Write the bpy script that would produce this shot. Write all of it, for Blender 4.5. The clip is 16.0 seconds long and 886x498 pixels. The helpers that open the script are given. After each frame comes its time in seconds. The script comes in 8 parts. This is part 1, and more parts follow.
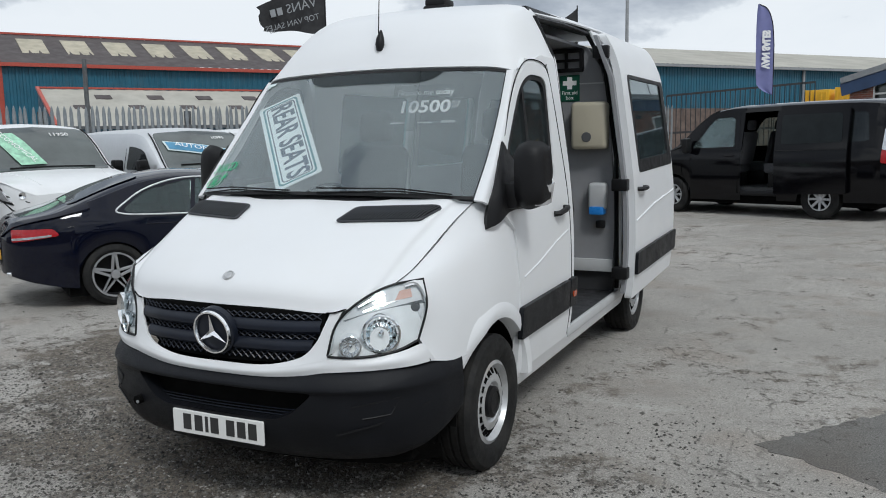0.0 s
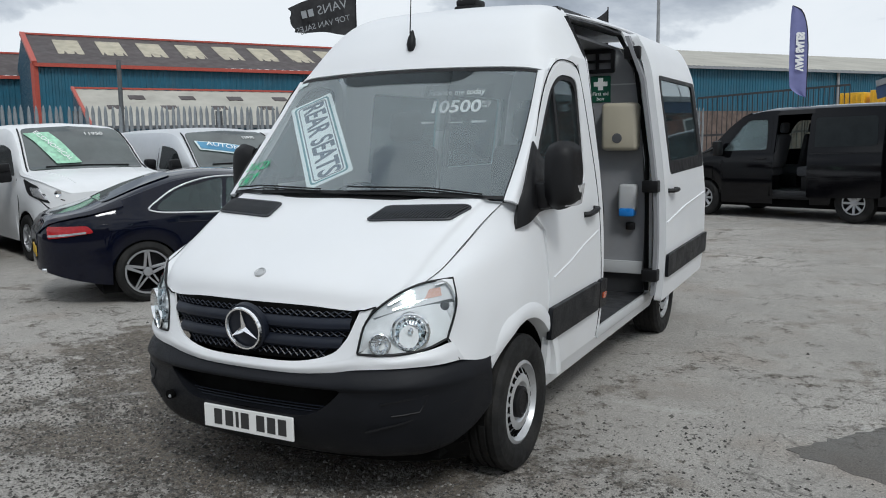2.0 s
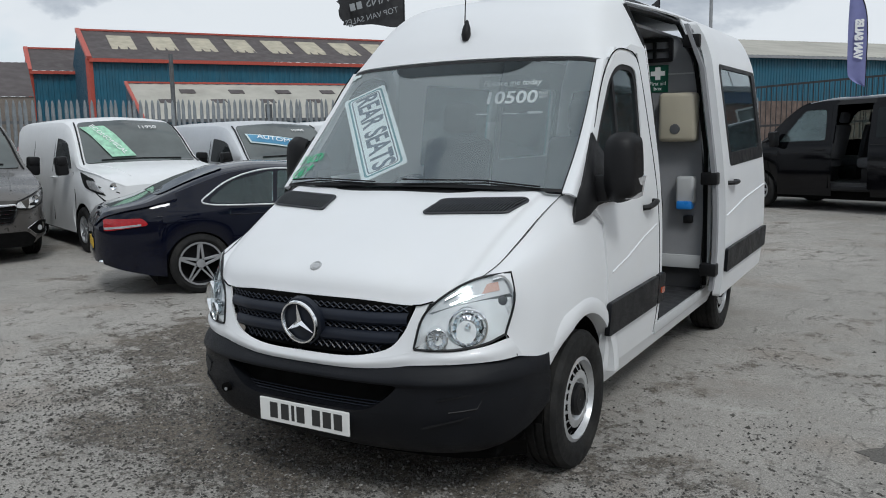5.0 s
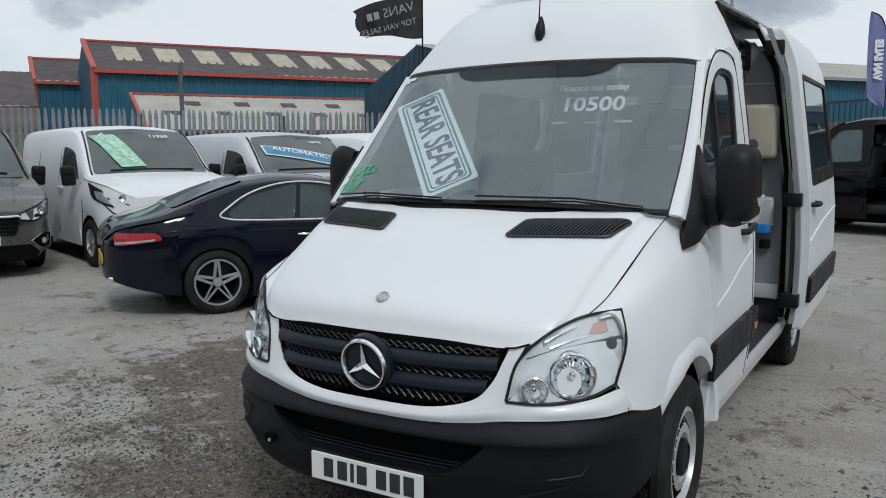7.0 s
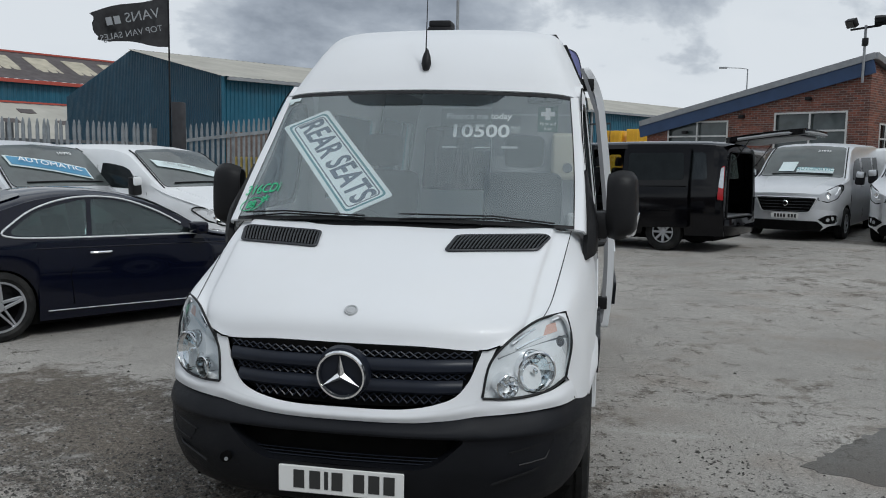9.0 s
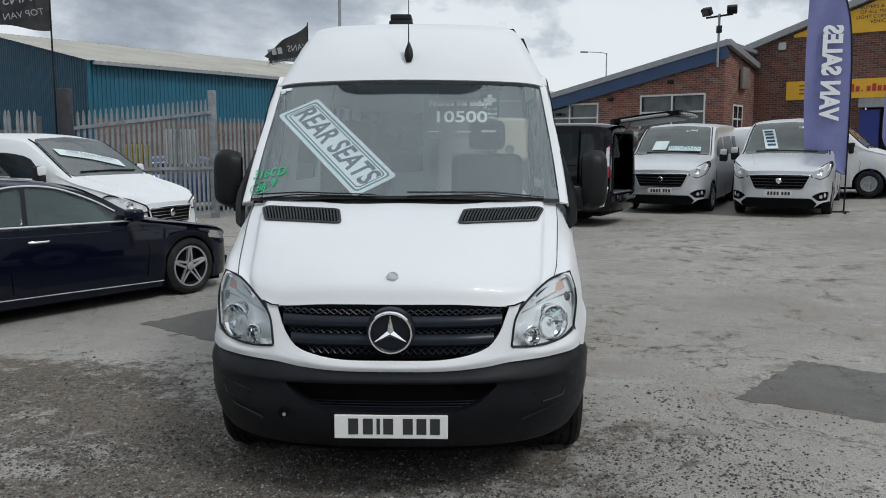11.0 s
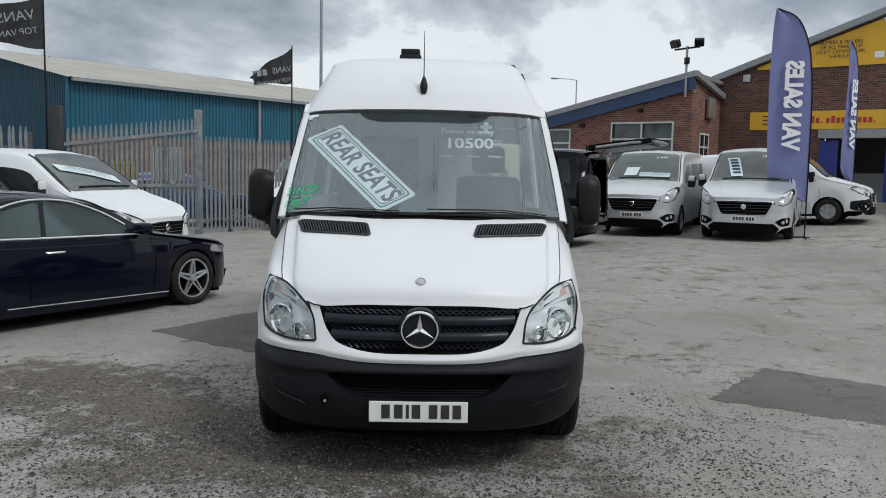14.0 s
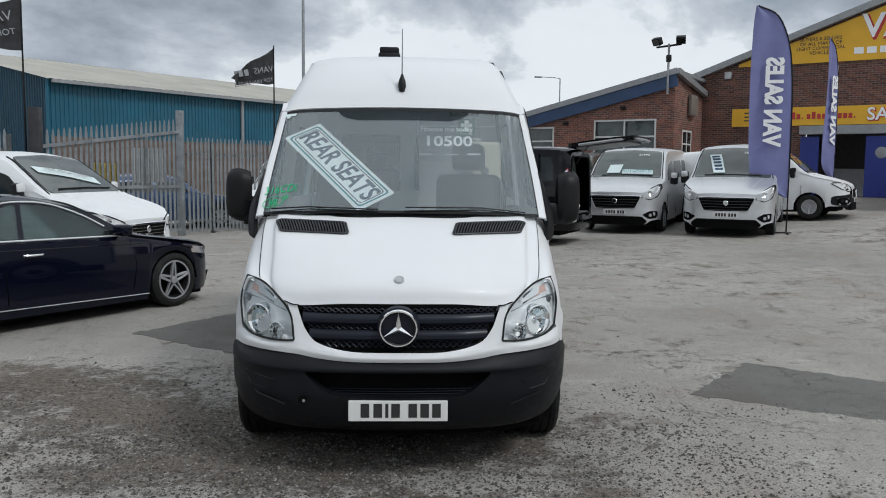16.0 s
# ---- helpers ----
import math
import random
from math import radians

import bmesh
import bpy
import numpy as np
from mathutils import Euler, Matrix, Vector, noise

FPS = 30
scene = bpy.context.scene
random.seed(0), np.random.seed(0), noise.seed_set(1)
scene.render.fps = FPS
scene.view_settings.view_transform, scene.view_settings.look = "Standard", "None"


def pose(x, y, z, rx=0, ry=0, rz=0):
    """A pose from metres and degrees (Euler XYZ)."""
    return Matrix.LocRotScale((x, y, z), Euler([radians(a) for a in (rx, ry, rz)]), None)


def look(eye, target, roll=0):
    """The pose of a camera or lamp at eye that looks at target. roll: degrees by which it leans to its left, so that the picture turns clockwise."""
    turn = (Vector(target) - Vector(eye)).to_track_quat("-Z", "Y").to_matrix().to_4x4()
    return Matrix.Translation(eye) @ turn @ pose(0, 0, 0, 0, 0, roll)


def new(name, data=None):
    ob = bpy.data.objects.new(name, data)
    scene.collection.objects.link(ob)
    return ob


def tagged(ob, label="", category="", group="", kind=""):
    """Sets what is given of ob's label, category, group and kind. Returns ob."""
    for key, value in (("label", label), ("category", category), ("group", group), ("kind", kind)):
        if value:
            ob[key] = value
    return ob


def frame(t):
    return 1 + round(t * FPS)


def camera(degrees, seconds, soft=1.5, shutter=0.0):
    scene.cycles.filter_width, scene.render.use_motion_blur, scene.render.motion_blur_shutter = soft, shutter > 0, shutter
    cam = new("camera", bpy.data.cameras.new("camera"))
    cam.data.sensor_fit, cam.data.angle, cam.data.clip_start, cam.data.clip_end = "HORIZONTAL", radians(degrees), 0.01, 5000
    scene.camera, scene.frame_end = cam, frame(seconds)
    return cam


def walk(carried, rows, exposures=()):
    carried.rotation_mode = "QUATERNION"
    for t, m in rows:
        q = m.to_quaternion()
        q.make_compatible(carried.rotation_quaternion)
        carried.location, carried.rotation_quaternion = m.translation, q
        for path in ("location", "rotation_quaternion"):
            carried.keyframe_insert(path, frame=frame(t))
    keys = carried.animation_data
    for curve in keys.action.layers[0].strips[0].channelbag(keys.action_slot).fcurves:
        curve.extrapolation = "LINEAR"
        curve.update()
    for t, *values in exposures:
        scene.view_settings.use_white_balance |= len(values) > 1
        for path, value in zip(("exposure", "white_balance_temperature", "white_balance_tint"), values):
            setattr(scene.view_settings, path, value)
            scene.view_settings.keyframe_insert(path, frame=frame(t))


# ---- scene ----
cam = camera(56.4, 16.0, 1.0)
PATH = [
    (0, (2.493, -2.828, 1.701), (1.64, -1.039, 1.428), -1.1),
    (0.5, (2.487, -2.826, 1.699), (1.621, -1.041, 1.443), -0.9),
    (1, (2.483, -2.824, 1.697), (1.61, -1.046, 1.42), -0.9),
    (1.5, (2.475, -2.83, 1.691), (1.576, -1.064, 1.418), -0.6),
    (2, (2.486, -2.842, 1.691), (1.574, -1.082, 1.423), -0.8),
    (2.5, (2.496, -2.852, 1.705), (1.585, -1.089, 1.459), -0.8),
    (3, (2.499, -2.852, 1.7), (1.61, -1.076, 1.46), -0.8),
    (3.5, (2.508, -2.851, 1.695), (1.623, -1.074, 1.451), -0.9),
    (4, (2.504, -2.842, 1.696), (1.593, -1.08, 1.441), -1.1),
    (4.5, (2.504, -2.856, 1.697), (1.531, -1.132, 1.41), -1.3),
    (4.7, (2.478, -2.844, 1.695), (1.48, -1.134, 1.409), -1.4),
    (6.8, (1.85, -2.488, 1.654), (0.838, -0.784, 1.381), -0.1),
    (7, (1.794, -2.468, 1.659), (0.786, -0.758, 1.413), -0.2),
    (7.5, (1.492, -2.599, 1.683), (0.754, -0.749, 1.508), 1.0),
    (8, (1.311, -2.737, 1.707), (0.78, -0.815, 1.561), 1.6),
    (8.5, (1.171, -2.936, 1.691), (0.732, -0.996, 1.49), 1.4),
    (9, (0.964, -3.079, 1.687), (0.604, -1.123, 1.48), 1.0),
    (9.2, (0.838, -3.13, 1.679), (0.551, -1.16, 1.48), 0.6),
    (11.3, (0.216, -3.74, 1.675), (0.263, -1.757, 1.419), 0.2),
    (11.5, (0.135, -3.787, 1.666), (0.26, -1.808, 1.404), 0.3),
    (12, (0.018, -3.881, 1.675), (0.227, -1.907, 1.432), 0.9),
    (12.5, (0.014, -4.002, 1.678), (0.221, -2.026, 1.456), 1.2),
    (13, (0.079, -4.143, 1.671), (0.192, -2.161, 1.423), 0.9),
    (13.5, (0.1, -4.189, 1.67), (0.131, -2.204, 1.428), 1.0),
    (14, (0.034, -4.26, 1.679), (0.071, -2.27, 1.489), 1.1),
    (14.5, (0.062, -4.285, 1.677), (0.082, -2.294, 1.494), 1.0),
    (15, (0.083, -4.262, 1.672), (0.114, -2.269, 1.505), 0.8),
    (15.5, (0.074, -4.269, 1.672), (0.132, -2.277, 1.502), 0.7),
    (16, (0.076, -4.246, 1.67), (0.147, -2.256, 1.479), 0.6),
]
walk(cam, [(t, look(eye, target, roll)) for t, eye, target, roll in PATH], [(0, -0.20, 6020, 7), (2.6, -0.20, 6020, 7), (3.5, -0.31, 6020, 7), (4.5, -0.33, 6020, 7), (7, -0.36, 5970, 7), (8, -0.51, 5960, 7), (8.5, -0.53, 5970, 7), (9, -0.44, 5990, 7), (11.5, -0.29, 6050, 7), (16, -0.27, 6050, 7)])

# ---- daylight: broken cloud, soft sun ----
SUN_EL, SUN_AZ = 48.0, 134.0
world = bpy.data.worlds.new("sky")
scene.world = world
world.use_nodes = True
wn, wl = world.node_tree.nodes, world.node_tree.links
wn.clear()
w_out = wn.new("ShaderNodeOutputWorld")
w_bg = wn.new("ShaderNodeBackground")
w_sky = wn.new("ShaderNodeTexSky")
w_sky.sky_type, w_sky.sun_disc = "NISHITA", False
w_sky.sun_elevation, w_sky.sun_rotation = radians(SUN_EL), radians(SUN_AZ)
w_co = wn.new("ShaderNodeTexCoord")
w_sep = wn.new("ShaderNodeSeparateXYZ")
wl.new(w_co.outputs["Generated"], w_sep.inputs[0])


def wmath(op, a, b=None):
    n = wn.new("ShaderNodeMath")
    n.operation = op
    for k, v in enumerate((a, b)):
        if v is None:
            continue
        if isinstance(v, (int, float)):
            n.inputs[k].default_value = v
        else:
            wl.new(v, n.inputs[k])
    return n.outputs[0]


# puffy cloud with flattened bases
w_vec = wn.new("ShaderNodeMapping")
w_vec.inputs["Scale"].default_value = (1.0, 1.0, 1.8)
wl.new(w_co.outputs["Generated"], w_vec.inputs[0])


def wnoise(scale, detail, rough, off):
    mp = wn.new("ShaderNodeMapping")
    mp.inputs["Location"].default_value = off
    wl.new(w_vec.outputs[0], mp.inputs[0])
    n = wn.new("ShaderNodeTexNoise")
    n.inputs["Scale"].default_value, n.inputs["Detail"].default_value, n.inputs["Roughness"].default_value = scale, detail, rough
    n.inputs["Distortion"].default_value = 0.25
    wl.new(mp.outputs[0], n.inputs["Vector"])
    return n.outputs["Fac"]


def wramp(fac, stops):
    r = wn.new("ShaderNodeValToRGB")
    while len(r.color_ramp.elements) < len(stops):
        r.color_ramp.elements.new(0.5)
    for e, (p, c) in zip(r.color_ramp.elements, stops):
        e.position, e.color = p, (*c, 1)
    wl.new(fac, r.inputs[0])
    return r.outputs[0]


w_band = wramp(w_sep.outputs[2], [(0.0, (0.40, 0.40, 0.40)), (0.09, (0.45, 0.45, 0.45)), (0.20, (0.60, 0.60, 0.60)), (0.40, (0.52, 0.52, 0.52)), (0.8, (0.46, 0.46, 0.46))])
w_puff = wmath("ADD", wmath("MULTIPLY", wnoise(3.0, 6, 0.55, (3.1, 1.7, 0.4)), 0.70), wmath("MULTIPLY", wnoise(9.0, 8, 0.6, (1.1, 5.2, 2.4)), 0.20))


def wlobe(az, el, power):
    """A broad lobe, for a cloud mass and for added sky brightness, towards a bearing (degrees from +y to +x) and
    height.
    """
    d = wn.new("ShaderNodeVectorMath")
    d.operation = "DOT_PRODUCT"
    a, e = radians(az), radians(el)
    d.inputs[1].default_value = (math.sin(a) * math.cos(e), math.cos(a) * math.cos(e), math.sin(e))
    wl.new(w_co.outputs["Generated"], d.inputs[0])
    return wmath("POWER", wmath("MAXIMUM", d.outputs["Value"], 0.0), power)


w_mass = wmath("SUBTRACT", wmath("MULTIPLY", wlobe(-22, 11, 90), 0.06), wmath("MULTIPLY", wlobe(12, 8, 40), 0.06))
w_mass = wmath("SUBTRACT", w_mass, wmath("MULTIPLY", wlobe(75, 58, 14), 0.16))  # unseen bright lobe added high at the side to lighten windscreen reflections
w_form = wmath("ADD", wmath("ADD", wmath("SUBTRACT", w_puff, 0.072), wmath("MULTIPLY", w_band, 0.40)), w_mass)
w_shade = wramp(w_form, [(0.52, (1.0, 1.0, 1.0)), (0.575, (0.97, 0.975, 0.98)), (0.60, (0.74, 0.76, 0.79)), (0.65, (0.52, 0.55, 0.60)), (0.71, (0.36, 0.39, 0.44))])
w_cover = wramp(wnoise(1.4, 6, 0.6, (7.3, 4.1, 0)), [(0.26, (0.35, 0.35, 0.35)), (0.38, (1, 1, 1))])
w_blue = wn.new("ShaderNodeVectorMath")
w_blue.operation = "SCALE"
w_blue.inputs["Scale"].default_value = 0.12
wl.new(w_sky.outputs[0], w_blue.inputs[0])
w_mix = wn.new("ShaderNodeMix")
w_mix.data_type = "RGBA"
wl.new(w_cover, w_mix.inputs["Factor"])
wl.new(w_blue.outputs[0], w_mix.inputs["A"])
wl.new(w_shade, w_mix.inputs["B"])
w_haze = wn.new("ShaderNodeMix")
w_haze.data_type = "RGBA"
wl.new(wramp(w_sep.outputs[2], [(0.0, (0.8, 0.8, 0.8)), (0.06, (0, 0, 0))]), w_haze.inputs["Factor"])
wl.new(w_mix.outputs["Result"], w_haze.inputs["A"])
w_haze.inputs["B"].default_value = (0.72, 0.74, 0.77, 1)
wl.new(w_haze.outputs["Result"], w_bg.inputs[0])
w_bg.inputs[1].default_value = 1.0
wl.new(w_bg.outputs[0], w_out.inputs[0])

sun = new("sun", bpy.data.lights.new("sun", "SUN"))
sun.data.energy, sun.data.angle, sun.data.color = 1.65, radians(12), (1.0, 0.96, 0.9)
sun.rotation_euler = Euler((radians(90 - SUN_EL), 0, radians(180 - SUN_AZ)))

# ---- materials ----
MATS = {}


def node_mat(name):
    m = bpy.data.materials.new(name)
    m.use_nodes = True
    n, l = m.node_tree.nodes, m.node_tree.links
    return m, n, l, n["Principled BSDF"]


def mapped(n, l, scale=1.0, kind="Object"):
    co = n.new("ShaderNodeTexCoord")
    mp = n.new("ShaderNodeMapping")
    mp.inputs["Scale"].default_value = (scale,) * 3 if isinstance(scale, (int, float)) else scale
    l.new(co.outputs[kind], mp.inputs[0])
    return mp.outputs[0]


def noise_of(n, l, vec, scale, detail=4, rough=0.55):
    t = n.new("ShaderNodeTexNoise")
    t.inputs["Scale"].default_value, t.inputs["Detail"].default_value, t.inputs["Roughness"].default_value = scale, detail, rough
    l.new(vec, t.inputs["Vector"])
    return t.outputs["Fac"]


def ramp_of(n, l, fac, stops):
    r = n.new("ShaderNodeValToRGB")
    while len(r.color_ramp.elements) < len(stops):
        r.color_ramp.elements.new(0.5)
    for e, (p, c) in zip(r.color_ramp.elements, stops):
        c = (c, c, c) if isinstance(c, (int, float)) else c
        e.position, e.color = p, (*c, 1)
    l.new(fac, r.inputs[0])
    return r.outputs[0]


def mix_of(n, l, fac, a, b, mode="MIX"):
    m = n.new("ShaderNodeMix")
    m.data_type, m.blend_type = "RGBA", mode
    for key, v in (("Factor", fac), ("A", a), ("B", b)):
        if isinstance(v, (int, float)) and key == "Factor":
            m.inputs[key].default_value = v
        elif isinstance(v, tuple):
            m.inputs[key].default_value = (*v, 1)
        else:
            l.new(v, m.inputs[key])
    return m.outputs["Result"]


def bump_of(n, l, b, height, strength, dist):
    bp = n.new("ShaderNodeBump")
    bp.inputs["Strength"].default_value, bp.inputs["Distance"].default_value = strength, dist
    l.new(height, bp.inputs["Height"])
    l.new(bp.outputs[0], b.inputs["Normal"])


def surf(name, color, rough=0.5, metal=0.0, vary=0.12, scale=6.0, bump=0.0, bscale=60.0, coat=0.0, spec=0.5, dirt=None):
    """A plain surface with two scales of variation, dirt and fine relief."""
    if name in MATS:
        return MATS[name]
    m, n, l, b = node_mat(name)
    v = mapped(n, l)
    lo = tuple(c * (1 - vary) for c in color)
    hi = tuple(min(1, c * (1 + vary)) for c in color)
    c = ramp_of(n, l, noise_of(n, l, v, scale, 5), [(0.32, lo), (0.68, hi)])
    fine = noise_of(n, l, v, bscale, 3)
    if dirt:
        c = mix_of(n, l, ramp_of(n, l, noise_of(n, l, v, scale * 0.6, 8, 0.68), [(0.5, 0.0), (0.78, 0.55)]), c, dirt)
    l.new(c, b.inputs["Base Color"])
    l.new(ramp_of(n, l, noise_of(n, l, v, scale * 2.3, 5), [(0.3, max(0.02, rough * 0.8)), (0.7, min(1, rough * 1.2))]), b.inputs["Roughness"])
    b.inputs["Metallic"].default_value, b.inputs["Coat Weight"].default_value = metal, coat
    b.inputs["Coat Roughness"].default_value, b.inputs["Specular IOR Level"].default_value = 0.04, spec
    if bump:
        bump_of(n, l, b, fine, bump, 0.004)
    MATS[name] = m
    return m


def glass_mat(name, tint, see, sky_haze=0.0):
    """Vehicle or window glass: a clear mirror-like film over a see-through pane, with a little pale colour standing in
    for sky haze.
    """
    m, n, l, b = node_mat(name)
    out = n["Material Output"]
    tr = n.new("ShaderNodeBsdfTransparent")
    tr.inputs[0].default_value = (*tint, 1)
    gl = n.new("ShaderNodeBsdfGlossy")
    gl.inputs["Roughness"].default_value = 0.015
    gl.inputs["Color"].default_value = (0.88, 0.97, 1.0, 1)
    fr = n.new("ShaderNodeFresnel")
    fr.inputs[0].default_value = see
    mx = n.new("ShaderNodeMixShader")
    l.new(fr.outputs[0], mx.inputs[0])
    l.new(tr.outputs[0], mx.inputs[1])
    l.new(gl.outputs[0], mx.inputs[2])
    # pale diffuse layer imitates the haze of reflected sky on the pane
    df = n.new("ShaderNodeBsdfDiffuse")
    df.inputs[0].default_value = (0.54, 0.63, 0.65, 1)
    film = n.new("ShaderNodeMixShader")
    l.new(ramp_of(n, l, noise_of(n, l, mapped(n, l, (1.5, 1.5, 4.0)), 1.8, 5, 0.6), [(0.3, sky_haze * 0.5), (0.7, sky_haze * 1.5)]), film.inputs[0])
    l.new(mx.outputs[0], film.inputs[1])
    l.new(df.outputs[0], film.inputs[2])
    l.new(film.outputs[0], out.inputs[0])
    return m


def asphalt(name, base, stones, patchy=True):
    """Old tarmac: smooth pale skin, dark pits where the binder has gone, stones, cracks and scuffs."""
    m, n, l, b = node_mat(name)
    v = mapped(n, l)
    flat = n.new("ShaderNodeMapping")
    flat.inputs["Scale"].default_value = (1, 1, 0)
    l.new(v, flat.inputs[0])
    v = flat.outputs[0]
    big = noise_of(n, l, v, 0.33, 6, 0.6)
    mid = noise_of(n, l, v, 2.2, 8, 0.7)

    def scaled(fac, k, add=0.0):
        q = n.new("ShaderNodeMath")
        q.operation = "MULTIPLY_ADD"
        l.new(fac, q.inputs[0])
        q.inputs[1].default_value, q.inputs[2].default_value = k, add
        return q.outputs[0]

    def plus(a, c):
        q = n.new("ShaderNodeMath")
        q.operation = "ADD"
        l.new(a, q.inputs[0])
        l.new(c, q.inputs[1])
        return q.outputs[0]

    def spot(x, y, rx, ry, stops):
        zone = n.new("ShaderNodeMapping")
        zone.inputs["Location"].default_value, zone.inputs["Scale"].default_value = (-x / rx, -y / ry, 0), (1 / rx, 1 / ry, 0)
        l.new(v, zone.inputs[0])
        far = n.new("ShaderNodeVectorMath")
        far.operation = "LENGTH"
        l.new(zone.outputs[0], far.inputs[0])
        return ramp_of(n, l, far.outputs["Value"], stops)

    c = ramp_of(n, l, big, [(0.3, tuple(x * 0.80 for x in base)), (0.5, base), (0.7, tuple(min(1, x * 1.18) for x in base))])
    c = mix_of(n, l, 0.8, c, ramp_of(n, l, mid, [(0.3, 0.80), (0.5, 1.0), (0.7, 1.15)]), "MULTIPLY")
    c = mix_of(n, l, ramp_of(n, l, noise_of(n, l, v, 0.9, 5, 0.6), [(0.52, 0.0), (0.66, 0.5)]), c, tuple(x * k for x, k in zip(base, (0.78, 0.70, 0.64))))
    # how much of the skin is gone
    dens = scaled(big, 0.8, -0.15)
    dens = plus(dens, scaled(noise_of(n, l, v, 1.5, 8, 0.74), 1.5, -0.72))
    if patchy:
        dens = plus(dens, spot(-0.35, 0.7, 2.3, 1.35, [(0.0, 0.60), (0.4, 0.50), (1.3, 0.0)]))
        dens = plus(dens, spot(-2.4, 1.9, 1.9, 1.2, [(0.0, 0.5), (1.1, 0.0)]))
        dens = plus(dens, scaled(spot(0.33, 0.02, 0.42, 0.2, [(0.5, 1.0), (1.3, 0.0)]), -0.5))
    pits = mix_of(n, l, 0.38, noise_of(n, l, v, 5.5, 8, 0.74), noise_of(n, l, v, 26.0, 5, 0.72))
    gone = ramp_of(n, l, plus(pits, scaled(dens, 0.36, -0.20)), [(0.475, 0.0), (0.50, 0.6), (0.55, 0.95)])
    deep = ramp_of(n, l, noise_of(n, l, v, 20.0, 8, 0.8), [(0.36, (0.026, 0.021, 0.017)), (0.48, (0.095, 0.081, 0.067)), (0.58, (0.21, 0.188, 0.160)), (0.70, (0.36, 0.335, 0.30))])
    if not patchy:
        deep = mix_of(n, l, 0.5, deep, base)
    c = mix_of(n, l, gone, c, deep)
    if patchy:
        # brown dirt lying in drifts over the worn part
        drift = ramp_of(n, l, plus(noise_of(n, l, v, 1.3, 8, 0.72), scaled(dens, 0.20, -0.06)), [(0.56, 0.0), (0.64, 0.62)])
        c = mix_of(n, l, drift, c, ramp_of(n, l, noise_of(n, l, v, 38.0, 6, 0.8), [(0.36, (0.05, 0.041, 0.033)), (0.52, (0.17, 0.145, 0.118)), (0.66, (0.30, 0.265, 0.225))]))
    # aggregate in the skin
    vo = n.new("ShaderNodeTexVoronoi")
    vo.inputs["Scale"].default_value = stones
    l.new(v, vo.inputs["Vector"])
    grit = ramp_of(n, l, vo.outputs["Distance"], [(0.0, 1.12), (0.6, 0.82)])
    c = mix_of(n, l, 0.8, c, grit, "MULTIPLY")
    fine = noise_of(n, l, v, 120.0, 4, 0.8)
    c = mix_of(n, l, 0.9, c, ramp_of(n, l, fine, [(0.34, 0.45), (0.5, 1.0), (0.62, 1.6)]), "MULTIPLY")
    # small dark holes and chips
    chip = ramp_of(n, l, plus(noise_of(n, l, v, 34.0, 4, 0.65), scaled(mid, 0.30, -0.15)), [(0.60, 0.0), (0.655, 0.85)])
    c = mix_of(n, l, chip, c, (0.055, 0.05, 0.044))
    if patchy:
        # wandering cracks and pale tyre scuffs
        for sc, wide, low, high, tone in ((0.42, 0.007, 0.42, 0.6, (0.05, 0.047, 0.043)), (0.23, 0.012, 0.5, 0.7, (0.46, 0.45, 0.43))):
            vc = n.new("ShaderNodeTexVoronoi")
            vc.feature = "DISTANCE_TO_EDGE"
            vc.inputs["Scale"].default_value = sc
            wob = n.new("ShaderNodeVectorMath")
            wob.operation = "ADD"
            nz = n.new("ShaderNodeTexNoise")
            nz.inputs["Scale"].default_value, nz.inputs["Detail"].default_value = 1.3 if sc > 0.3 else 0.3, 5 if sc > 0.3 else 1
            l.new(v, nz.inputs["Vector"])
            l.new(v, wob.inputs[0])
            l.new(nz.outputs["Color"], wob.inputs[1])
            l.new(wob.outputs[0], vc.inputs["Vector"])
            cr = ramp_of(n, l, vc.outputs["Distance"], [(0.0, 1.0), (wide, 0.0)])
            crk = mix_of(n, l, cr, (0.0, 0.0, 0.0), ramp_of(n, l, mid, [(low, 0.0), (high, 0.7)]))
            c = mix_of(n, l, crk, c, tone)
    l.new(c, b.inputs["Base Color"])
    b.inputs["Roughness"].default_value = 0.9
    b.inputs["Specular IOR Level"].default_value = 0.3
    hsum = mix_of(n, l, 0.5, mix_of(n, l, 0.4, grit, fine), mix_of(n, l, gone, (1.0, 1.0, 1.0), deep))
    bump_of(n, l, b, hsum, 0.8, 0.014)
    return m


def brick_mat(name, c1, c2, mortar, scale=1.0):
    m, n, l, b = node_mat(name)
    v = mapped(n, l, kind="UV")
    t = n.new("ShaderNodeTexBrick")
    t.inputs["Color1"].default_value, t.inputs["Color2"].default_value, t.inputs["Mortar"].default_value = (*c1, 1), (*c2, 1), (*mortar, 1)
    t.inputs["Scale"].default_value = scale
    t.inputs["Brick Width"].default_value, t.inputs["Row Height"].default_value, t.inputs["Mortar Size"].default_value = 0.225, 0.075, 0.008
    t.inputs["Bias"].default_value = -0.1
    l.new(v, t.inputs["Vector"])
    o = mapped(n, l)
    c = mix_of(n, l, 0.6, t.outputs["Color"], ramp_of(n, l, noise_of(n, l, o, 1.1, 6, 0.65), [(0.3, 0.6), (0.7, 1.3)]), "MULTIPLY")
    c = mix_of(n, l, 0.5, c, ramp_of(n, l, noise_of(n, l, o, 14.0, 4), [(0.3, 0.7), (0.7, 1.25)]), "MULTIPLY")
    l.new(c, b.inputs["Base Color"])
    b.inputs["Roughness"].default_value = 0.85
    bump_of(n, l, b, t.outputs["Fac"], 0.5, -0.01)
    return m


